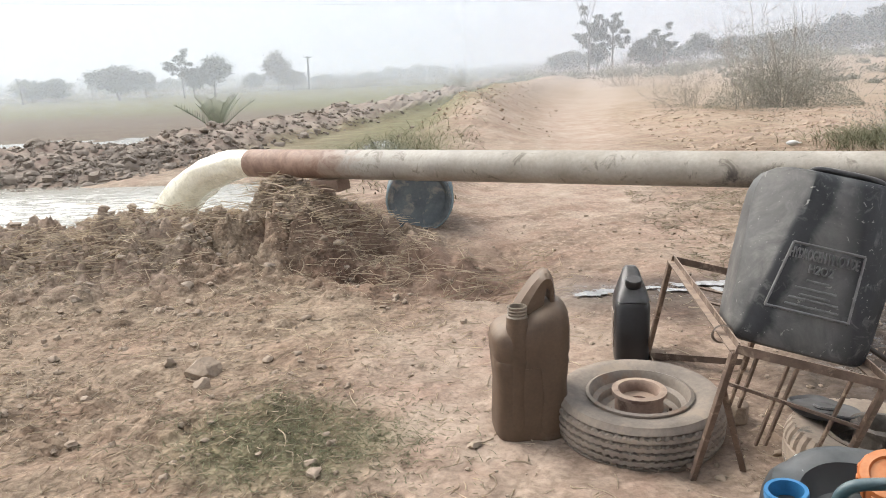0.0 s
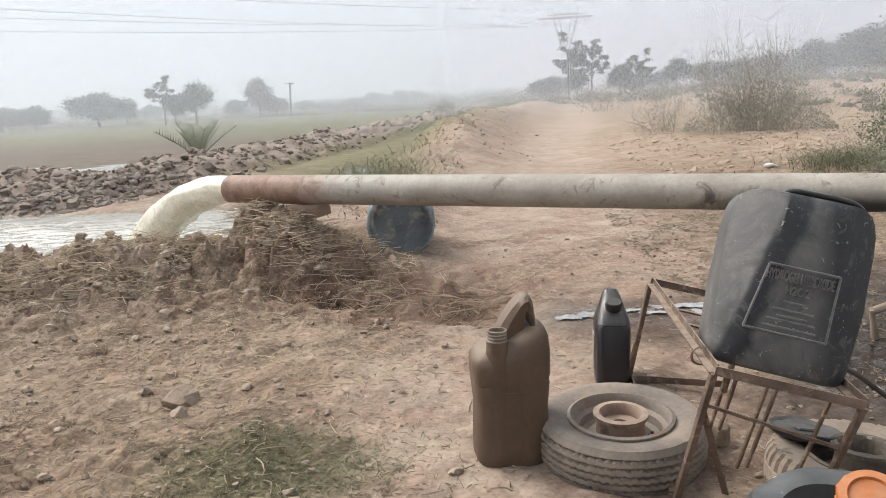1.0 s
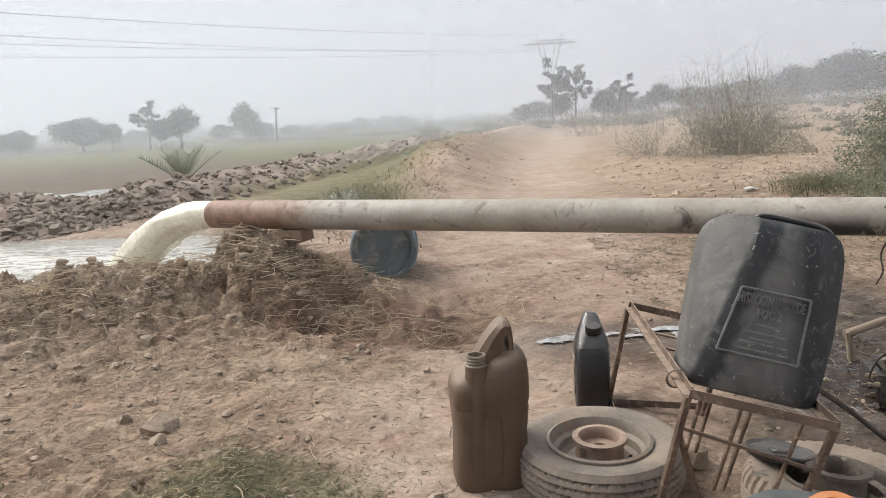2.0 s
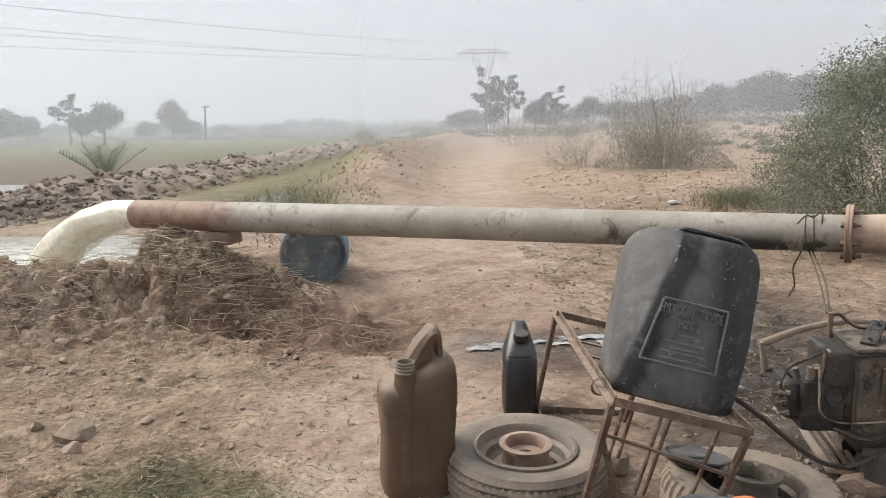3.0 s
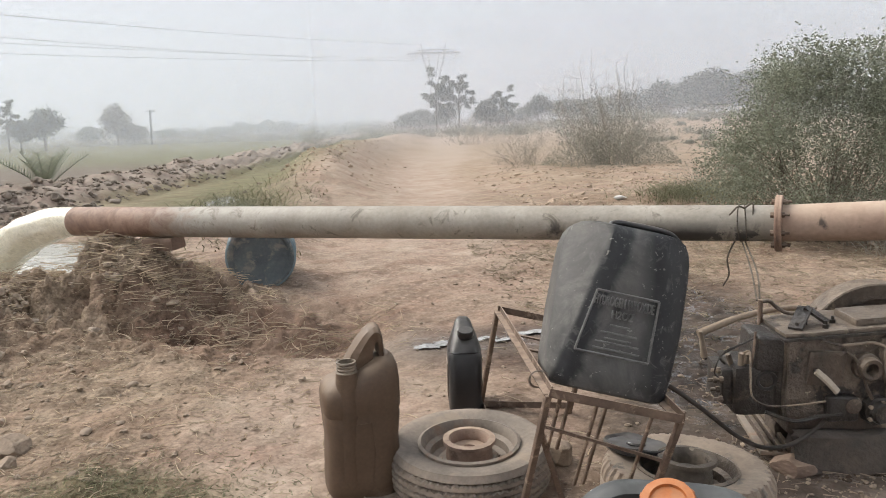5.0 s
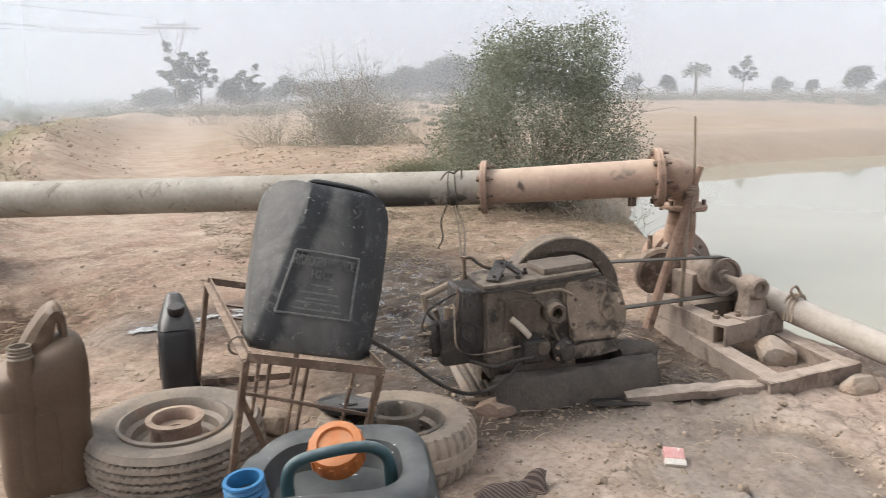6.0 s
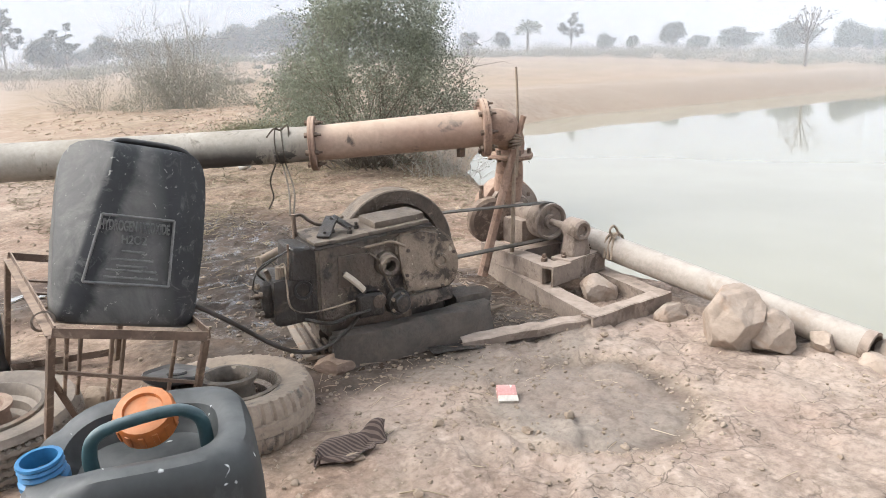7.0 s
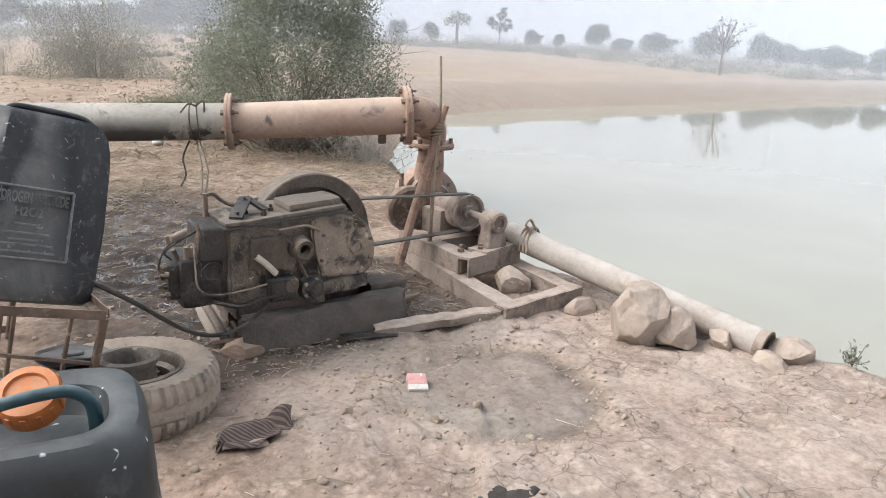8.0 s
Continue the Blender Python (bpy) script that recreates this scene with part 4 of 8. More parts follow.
    oil = np.maximum(oil, 0.55 * sstep(0.8, 0.4, np.hypot((X - 1.0) * 0.8, (Y - 3.3) * 1.3) + wob * 0.9))
    oil = np.maximum(oil, 0.55 * sstep(0.75, 0.35, np.hypot((X - 2.0) * 1.0, (Y - 4.2) * 0.6) + wob * 0.9))
    masks["oil"] = np.maximum(oil, 0.38 * damp)
    masks["wet"] = np.maximum(np.maximum(np.maximum(slick, 0.35 * sstep(0.34, 0.15, np.hypot(X - 1.93, Y - 1.1) + wob * 0.3)), sstep(0.5, 0.25, np.hypot((X - 0.6) * 0.75, (Y - 3.42) * 2.6) + wob * 0.3)), sstep(0.12, 0.3, shore) * sstep(9, 6, Y))
    masks["cracks"] = np.maximum(1.0 * sstep(1.2, 1.6, X) * sstep(2.2, 1.2, Y), 0.9 * sstep(-1.2, -1.8, X) * sstep(4, 3, Y))
    masks["cracks"] = masks["cracks"] * (1 - masks["mud"])
    masks["near"] = sstep(15, 8, np.hypot(X, Y))
    masks["middle"] = sstep(26, 15, np.hypot(X, Y))
    for name, m in masks.items():
        at = me.attributes.new(name, "FLOAT", "POINT")
        at.data.foreach_set("value", np.clip(m, 0, 1).astype(np.float32).ravel())
    me.shade_smooth()
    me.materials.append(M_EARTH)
    return tagged(new("ground", me), "dry pale-brown clay ground with wet and oily patches", "ground", kind="structure")


build_ground()


def sheet(name, x0, x1, y0, y1, z, material, label, step, foam=False):
    xs, ys = np.arange(x0, x1 + step, step), np.arange(y0, y1 + step, step)
    X, Y = np.meshgrid(xs, ys, indexing="ij")
    me = grid_mesh(name, np.stack([X, Y, np.full_like(X, z)], -1).reshape(-1, 3), len(xs), len(ys))
    if foam:
        val = np.maximum(1.1 * np.exp(-(np.hypot(X + 2.75, Y - 5.55) / 0.75) ** 2), 0.85 * np.exp(-(((X + 4.8) / 2.2) ** 2 + ((Y - 6.0) / 0.8) ** 2)))
        val = np.maximum(val, 0.7 * np.exp(-(((Y - 5.9) / 0.7) ** 2)) * sstep(-3.5, -5, X))
        at = me.attributes.new("foam", "FLOAT", "POINT")
        at.data.foreach_set("value", np.clip(val * 0.85, 0, 1).astype(np.float32).ravel())
    me.materials.append(material)
    me.shade_smooth()
    return tagged(new(name, me), label, "water", kind="structure")


sheet("canal_water", -12, -1.0, 4.9, 20, CANAL_LEVEL, M_CANAL, "churning pale silty water in an earth canal", 0.12, True)
sheet("pond_water", 2.9, 90, -20, 18, POND_LEVEL, M_POND, "still murky pond water reflecting a white sky", 2.0)


# ---- haze sheets over the fields ----
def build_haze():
    """Rings of translucent sheets standing in for haze; the nearest are the thinnest."""
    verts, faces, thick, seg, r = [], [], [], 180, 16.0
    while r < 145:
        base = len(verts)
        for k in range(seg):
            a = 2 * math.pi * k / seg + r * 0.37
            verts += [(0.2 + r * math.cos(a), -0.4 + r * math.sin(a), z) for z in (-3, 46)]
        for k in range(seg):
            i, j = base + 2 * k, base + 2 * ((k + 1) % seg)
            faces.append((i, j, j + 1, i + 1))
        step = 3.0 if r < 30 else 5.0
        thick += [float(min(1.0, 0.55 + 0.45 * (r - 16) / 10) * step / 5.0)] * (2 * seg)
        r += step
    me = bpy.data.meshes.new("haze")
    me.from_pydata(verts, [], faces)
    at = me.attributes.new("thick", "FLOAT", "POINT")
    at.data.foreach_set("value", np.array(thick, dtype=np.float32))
    return tagged(part("haze", me, haze_material(0.076), smooth=60), "rings of thin translucent sheets standing in for field haze", "haze", kind="stuff")


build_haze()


# ---- loose earth, straw and grass ----
ICO_V, ICO_F = [], []
_bm = bmesh.new()
bmesh.ops.create_icosphere(_bm, subdivisions=2, radius=1.0)
ICO_V = np.array([v.co[:] for v in _bm.verts])
ICO_F = np.array([[v.index for v in f.verts] for f in _bm.faces])
_bm.free()


def clods(name, places, sizes, rng, material, label, sink=0.35, category="clods"):
    """Many uneven lumps of earth in one mesh."""
    verts, faces = [], []
    for k, ((x, y), s) in enumerate(zip(places, sizes)):
        d = ICO_V + 0
        f1, f2 = rng.normal(size=(3, 3)), rng.normal(size=3)
        bumpy = 1 + 0.20 * np.sin(d @ f1[0] * 2.1 + f2[0]) + 0.18 * np.sin(d @ f1[1] * 3.3 + f2[1]) + 0.10 * np.sin(d @ f1[2] * 7 + f2[2]) + 0.10 * rng.normal(size=len(d))
        d = d * bumpy[:, None] * (s * (0.75 + 0.6 * rng.rand(3)) * (1, 1, 0.75))
        a = rng.rand() * 6.28
        rot = np.array([[math.cos(a), -math.sin(a), 0], [math.sin(a), math.cos(a), 0], [0, 0, 1]])
        verts.append(d @ rot.T + (x, y, 0))
        faces.append(ICO_F + len(ICO_V) * k)
    z = land(np.array([p[0] for p in places]), np.array([p[1] for p in places]))
    for k, v in enumerate(verts):
        v[:, 2] += z[k] + sizes[k] * (0.6 - sink)
    V, Fc = np.concatenate(verts), np.concatenate(faces)
    me = bpy.data.meshes.new(name)
    me.vertices.add(len(V))
    me.vertices.foreach_set("co", V.astype(np.float32).ravel())
    me.loops.add(Fc.size)
    me.loops.foreach_set("vertex_index", Fc.astype(np.int32).ravel())
    me.polygons.add(len(Fc))
    me.polygons.foreach_set("loop_start", np.arange(0, Fc.size, 3, dtype=np.int32))
    me.update(calc_edges=True)
    return tagged(part(name, me, material, smooth=48), label, category, kind="stuff")


def near_line(pts, n, rng, spread_by, lo=0.0, hi=1.0):
    out, total = [], len(pts) - 1
    while len(out) < n:
        s = (lo + (hi - lo) * rng.rand()) * total
        i = min(int(s), total - 1)
        t = s - i
        a, b = pts[i], pts[i + 1]
        out.append((a[0] + t * (b[0] - a[0]) + rng.normal() * spread_by, a[1] + t * (b[1] - a[1]) + rng.normal() * spread_by))
    return out


def dry(places, sizes, margin=0.05):
    keep = [(p, s) for p, s in zip(places, sizes) if canal_gap(np.array([p[0]]), np.array([p[1]]))[0] > margin and pond_gap(np.array([p[0]]), np.array([p[1]]))[0] < -0.05]
    return [p for p, _ in keep], [s for _, s in keep]


rng = np.random.RandomState(21)
pl = near_line(NEAR_BANK[1:], 700, rng, 0.30, 0.0, 0.9) + near_line(LEFT_HEAP[1:], 520, rng, 0.26)
pl = bare(pl, rng)
pl, sz = dry(pl, np.clip(rng.lognormal(-4.5, 0.55, len(pl)), 0.005, 0.030), 0.0)
clods("bank_clods", pl, sz, rng, M_BANKCLOD, "dark lumpy clods of dug earth heaped on the canal bank", 0.62)
pl = near_line([(-9, 8.3, 0), (-5.4, 9.0, 0), (-4.8, 12, 0), (-4.0, 17, 0)], 3200, rng, 0.8) + near_line([(-9, 7.6, 0), (-5.2, 7.7, 0), (-4.9, 9.5, 0)], 1500, rng, 0.28) + near_line([(-4.0, 17, 0), (-3.4, 30, 0), (-2.4, 45, 0)], 500, rng, 0.7)
pl, sz = dry(pl, np.clip(rng.lognormal(-3.75, 0.5, len(pl)), 0.015, 0.085), 0.0)
clods("spoil_clods", pl, sz, rng, M_CLOD, "ridge of broken earth clods along the far canal bank", 0.65)
pl = [(x, y) for x, y in zip(-3.0 + 2.4 * rng.rand(650), 1.2 + 2.6 * rng.rand(650)) if rng.rand() < 0.95 - 0.55 * (x + 3.0) / 2.4]
clods("crumbled_clods", pl, np.clip(rng.lognormal(-4.9, 0.65, len(pl)), 0.004, 0.020), rng, M_PALECRUMB, "small crumbled clods of dry clay beside the bank")
pl = list(zip(0.5 + 2.4 * rng.rand(300), 0.1 + 2.0 * rng.rand(300)))
pl, sz = dry(pl, np.clip(rng.lognormal(-5.3, 0.5, len(pl)), 0.003, 0.016), 0.0)
clods("clay_crumbs", pl, sz, rng, M_PALECRUMB, "scattered crumbs of dry pale clay on the bank")
pl = [(x, y) for x, y in zip(0.6 + 2.4 * rng.rand(2600), 0.1 + 1.9 * rng.rand(2600)) if fbm(np.array([x * 2.3]), np.array([y * 2.3]), 92)[0] > 0.0]
pl, sz = dry(pl, np.clip(rng.lognormal(-5.9, 0.45, len(pl)), 0.002, 0.008), 0.0)
clods("clay_chips", pl, sz, rng, M_PALECRUMB, "fine chips of crust flaking off the dry clay", 0.45)
pl = list(zip(-1.2 + 2.9 * rng.rand(600), 1.0 + 4.6 * rng.rand(600)))
clods("loose_crumbs", pl, np.clip(rng.lognormal(-5.3, 0.55, len(pl)), 0.003, 0.018), rng, M_PALECRUMB, "loose crumbs and pebbles on trodden clay")
pl = list(zip(2.0 + 5.0 * rng.rand(700), 8.3 + 7.5 * rng.rand(700)))
pl, sz = dry(pl, np.clip(rng.lognormal(-3.9, 0.5, len(pl)), 0.010, 0.055), 0.0)
clods("rough_clods", pl, sz, rng, M_CRUMB, "low rough heap of dry broken clay", 0.7)
pl = near_line(SAND_BANK[1:5], 400, rng, 0.7)
pl, sz = dry(pl, np.clip(rng.lognormal(-4.0, 0.4, len(pl)), 0.010, 0.04), 0.05)
clods("sand_bank_clods", pl, sz, rng, M_CRUMB, "pale clods on the sandy canal bank", 0.7)
pl = list(zip(3.2 + 9 * rng.rand(500) + 0, 3.2 + 9 * rng.rand(500)))
pl, sz = dry(pl, np.clip(rng.lognormal(-4.3, 0.5, len(pl)), 0.006, 0.03), 0.05)
clods("shore_crumbs", pl, sz, rng, M_CRUMB, "scattered dry clods on the open ground behind the pipe")


def strands(name, places, lengths, rng, material, label, lean=1.0, width=0.0022, lift=0.004, rise=0.0, category="straw", steps=4):
    """Bent stalks, each a thin three-sided blade."""
    verts, faces = [], []
    z = land(np.array([p[0] for p in places]), np.array([p[1] for p in places]))
    for k, ((x, y), L) in enumerate(zip(places, lengths)):
        a, el = rng.rand() * 6.283, rise + lean * (rng.rand() - 0.35) * 0.5
        bend = rng.normal() * 0.7
        pos = np.array([x, y, z[k] + lift])
        base = len(verts)
        for s in range(steps + 1):
            t = s / steps
            aa, e2 = a + bend * t, el - 0.9 * t * (el + 0.15) * (1 if rise else 0.5)
            w = width * (1 - 0.75 * t) * (0.7 + 0.6 * ((k * 37) % 10) / 10)
            sd = np.array([-math.sin(aa), math.cos(aa), 0.0])
            verts += [pos + sd * w, pos - sd * w, pos + np.array([0, 0, w * 1.4])]
            pos = pos + np.array([math.cos(aa) * math.cos(e2), math.sin(aa) * math.cos(e2), math.sin(e2)]) * L / steps
        for s in range(steps):
            o = base + 3 * s
            for i in range(3):
                j = (i + 1) % 3
                faces.append((o + i, o + j, o + 3 + j, o + 3 + i))
    me = bpy.data.meshes.new(name)
    me.from_pydata([tuple(v) for v in verts], [], faces)
    return tagged(part(name, me, material, smooth=0), label, category, kind="stuff")


pl = near_line(NEAR_BANK[2:], 2200, rng, 0.26, 0.05, 0.98) + near_line(LEFT_HEAP[1:], 1500, rng, 0.28) + [(x, y) for x, y in zip(-1.75 + 1.15 * rng.rand(700), 3.75 + 1.0 * rng.rand(700))]
pl = [p for p in pl if rng.rand() < 0.25 + 0.75 * float(sstep(-0.1, 0.08, fbm(p[0] * 2.4, p[1] * 2.4, 72)))]
pl = bare(pl, rng)
pl, _s = dry(pl, [0] * len(pl), 0.02)
strands("bank_straw", pl, 0.05 + 0.14 * rng.rand(len(pl)) ** 1.5, rng, M_STRAW, "dry straw and dead roots strewn over the canal bank", 1.0, 0.0030, 0.014)
pl = near_line(NEAR_BANK[3:], 420, rng, 0.28, 0.1, 1.0) + near_line(LEFT_HEAP[1:4], 200, rng, 0.2) + [(-1.3 + 1.5 * rng.rand(), 3.55 + 0.8 * rng.rand()) for _ in range(160)]
pl, _s = dry(pl, [0] * len(pl), 0.02)
pl = bare(pl, rng)
strands("root_tangle", pl, 0.10 + 0.22 * rng.rand(len(pl)) ** 1.5, rng, M_ROOT, "pale bare roots hanging out of the dug bank", 1.1, 0.0042, 0.03, steps=7)
pl = list(zip(-2.6 + 3.4 * rng.rand(1000), 1.15 + 2.6 * rng.rand(1000)))
strands("scattered_straw", pl, 0.02 + 0.12 * rng.rand(len(pl)) ** 2.2, rng, M_STRAW, "bits of straw scattered on the dry clay", 0.35, 0.0022, 0.005)
pl = [(x, y) for x, y in zip(-3.0 + 3.1 * rng.rand(16000), 1.1 + 3.0 * rng.rand(16000)) if rng.rand() < 0.25 + 0.75 * float(sstep(-0.08, 0.10, fbm(x * 2.1, y * 2.1, 71))) and rng.rand() < 1.05 - 0.3 * (x + 3)]
strands("straw_chaff", pl, 0.012 + 0.055 * rng.rand(len(pl)) ** 1.6, rng, M_CHAFF, "short trampled chaff and straw on crumbly clay", 0.5, 0.0024, 0.005, steps=2)
pl = list(zip(0.9 + 1.9 * rng.rand(160), 0.3 + 1.6 * rng.rand(160)))
strands("scattered_twigs", pl, 0.02 + 0.07 * rng.rand(len(pl)) ** 2, rng, M_STRAW, "short bits of straw on the pale clay", 0.25, 0.0013, 0.004)
pl = [(-0.74 + rng.normal() * 0.24, 1.78 + rng.normal() * 0.18) for _ in range(3200)]
strands("grass_patch", pl, 0.010 + 0.030 * rng.rand(len(pl)) ** 1.5, rng, M_GRASS, "thin patch of short dull green grass", 1.0, 0.0014, 0.0, 0.5, "grass")
pl = [(4.25 + rng.normal() * 0.35, 9.3 + rng.normal() * 0.3) for _ in range(900)] + [(-2.0 + rng.normal() * 0.5, 9.6 + rng.normal() * 1.5) for _ in range(1400)]
pl, _s = dry(pl, [0] * len(pl), 0.02)
strands("grass_tufts", pl, 0.10 + 0.25 * rng.rand(len(pl)), rng, M_GRASS, "tufts of dull green grass on the banks", 0.8, 0.004, 0.0, 1.0, "grass")
pl = list(zip(-1.6 + 9.0 * rng.rand(7000), 6.0 + 13.0 * rng.rand(7000) ** 1.2))
pl = [p for p in pl if p[0] < -0.6 or p[0] > 1.9 + 0.06 * p[1]]
pl = [p for p in pl if rng.rand() < 0.15 + 0.85 * float(sstep(-0.02, 0.12, fbm(p[0] * 0.8, p[1] * 0.8, 73)))]
pl, _s = dry(pl, [0] * len(pl), 0.02)
strands("bank_grass", pl, 0.03 + 0.06 * rng.rand(len(pl)), rng, M_LITTER, "thin dry grass on the sandy banks beside the track", 0.8, 0.006, 0.0, 0.7, "grass", steps=2)
pl = list(zip(0.9 + 3.9 * rng.rand(14000), 2.9 + 5.5 * rng.rand(14000)))
pl = [p for p in pl if rng.rand() < 0.2 + 0.8 * float(sstep(-0.08, 0.1, fbm(p[0] * 1.6, p[1] * 1.6, 74)))]
pl, _s = dry(pl, [0] * len(pl), 0.02)
strands("dry_ground_grass", pl, 0.02 + 0.055 * rng.rand(len(pl)), rng, M_DRYGRASS, "sparse flattened dry grass behind the pipe", 0.6, 0.0036, 0.003, 0.25, "grass", steps=3)


# ---- pipeline ----
PIPE_A, PIPE_B = Vector((-1.995, 4.955, 0.5495)), Vector((1.745, 2.575, 0.698))
PIPE_DIR = (PIPE_B - PIPE_A).normalized()
ELBOW = Vector((2.395, 2.205, 0.742))


def pipe_ring(bm, p, q, r0, r1, seg=40, wall=0.006):
    length = (q - p).length
    lathe(bm, [(r0 - wall, 0), (r0, 0), (r1, length), (r1 - wall, length)], seg, axis_to(p, q), closed=True)


def flange_at(parent, at, way, r, thick, material, bolts=8, turn=0.0):
    m = axis_to(at, at + way)
    bm = bmesh.new()
    lathe(bm, [(r * 0.55, -thick), (r - 0.003, -thick), (r, -thick + 0.003), (r, -0.001), (r * 0.98, 0.0), (r, 0.001), (r, thick - 0.003), (r - 0.003, thick), (r * 0.55, thick)], 36, m)
    plate = part("flange", bm, material, parent, "dusty rusted bolted flange")
    for k in range(bolts):
        a = 2 * math.pi * k / bolts + turn
        c = m @ Vector((r * 0.82 * math.cos(a), r * 0.82 * math.sin(a), 0))
        bm = bmesh.new()
        n = 6
        side = axis_to(c, c + way)
        lathe(bm, [(0, -thick - 0.014), (0.013, -thick - 0.014), (0.013, -thick), (0.007, -thick), (0.007, thick), (0.012, thick), (0.012, thick + 0.012), (0.006, thick + 0.012), (0.006, thick + 0.03), (0, thick + 0.03)], n, side)
        part("bolt", bm, M_RUST, plate, smooth=20)


def build_pipeline():
    t = thing("discharge_pipe", Matrix(), "long weathered grey steel discharge pipe with a rusty mouth", "pipe")
    bm = bmesh.new()
    pipe_ring(bm, PIPE_A, PIPE_B, 0.102, 0.0757)
    part("pipe_length", bm, M_PIPE, t)
    flange_at(t, PIPE_B, PIPE_DIR, 0.118, 0.014, M_RUSTPINK, 8, 0.3)
    out = (ELBOW - PIPE_B).normalized()
    bm = bmesh.new()
    pipe_ring(bm, PIPE_B + out * 0.012, ELBOW, 0.076, 0.082)
    part("delivery_pipe", bm, M_PIPE_PINK, t, "dusty pinkish-red pipe length with flaking paint")
    bm = bmesh.new()
    p = PIPE_B.lerp(ELBOW, 0.86)
    box(bm, (0.03, 0.025, 0.05), Matrix.Translation(p + Vector((0, 0, -0.095))), 0.004)
    part("drain_plug", bm, M_RUST, t)
    flange_at(t, ELBOW, out, 0.128, 0.016, M_RUSTPINK, 8, 0.1)
    return t


build_pipeline()


def build_jet():
    d = -PIPE_DIR
    pts, rad = [], []
    for k in range(26):
        s = -0.012 + 0.42 * k / 25
        pts.append(PIPE_A + d * (3.95 * s) - Vector((0, 0, 4.9 * max(s, 0) ** 2 * 1.0)))
        rad.append(0.096 + 0.045 * min(max(s, 0) / 0.12, 1) + 0.03 * max(s, 0) / 0.4)
    verts, seg = [], 28
    side = d.cross(Vector((0, 0, 1))).normalized()
    for k, p in enumerate(pts):
        t = (pts[min(k + 1, 25)] - pts[max(k - 1, 0)]).normalized()
        up = side.cross(t)
        for i in range(seg):
            a = 2 * math.pi * i / seg
            w = rad[k] * (1 + min(k / 8, 1) * (0.20 * noise.noise(Vector((k * 0.16, math.cos(a) * 2.2, math.sin(a) * 2.2))) + 0.11 * noise.noise(Vector((k * 0.4, math.cos(a) * 5, math.sin(a) * 5)))))
            verts.append(p + side * math.cos(a) * w + up * math.sin(a) * w * (1.0 - 0.12 * min(k / 10, 1)))
    me = grid_mesh("water_jet", verts, 26, seg, close_v=True)
    ob = part("water_jet", me, M_JET, smooth=80)
    return tagged(ob, "thick creamy jet of water pouring from the pipe mouth", "water jet")


build_jet()


def build_drum():
    base = Vector((-0.78, 5.04, 0.0))
    c = Vector((-0.775, 5.0, 0.262 - 0.02))
    m = axis_to(c, c + Vector((-0.13, 0.99, 0.0)))
    t = thing("plastic_drum", Matrix.Translation(base), "faded blue plastic drum lying on its side under the pipe", "drum")
    t_inv = t.matrix_world.inverted()
    r = 0.250
    bm = bmesh.new()
    lathe(bm, [(r - 0.03, 0.004), (r - 0.012, 0.0), (r, 0.012), (r, 0.05), (r - 0.008, 0.06), (r, 0.075), (r, 0.30), (r + 0.008, 0.315), (r, 0.33), (r, 0.66), (r - 0.02, 0.69), (0, 0.69)], 48, t_inv @ m)
    part("body", bm, M_DRUM, t)
    bm = bmesh.new()
    lathe(bm, [(r - 0.012, 0.003), (r - 0.03, -0.006), (r - 0.045, 0.0), (r - 0.062, 0.026), (r * 0.62, 0.038), (r * 0.5, 0.040), (0, 0.044)], 48, t_inv @ m)
    part("end_panel", bm, M_DRUMEND, t, "mud-smeared recessed drum end")
    return t


build_drum()


def build_brick():
    at = PIPE_A.lerp(PIPE_B, 0.185)
    top = at.z - 0.099
    t = thing("support_block", Matrix.Translation((at.x, at.y, top - 0.08)), "reddish-brown earthy brick propping up the pipe", "brick")
    bm = bmesh.new()
    box(bm, (0.23, 0.13, 0.085), pose(0, 0, 0.040, 3, -4, -25), 0.008, 2)
    for v in bm.verts:
        v.co += Vector((noise.noise(v.co * 18), noise.noise(v.co * 18 + Vector((9, 0, 0))), noise.noise(v.co * 18 + Vector((0, 9, 0))))) * 0.006
    part("block", bm, M_BRICK, t)


build_brick()


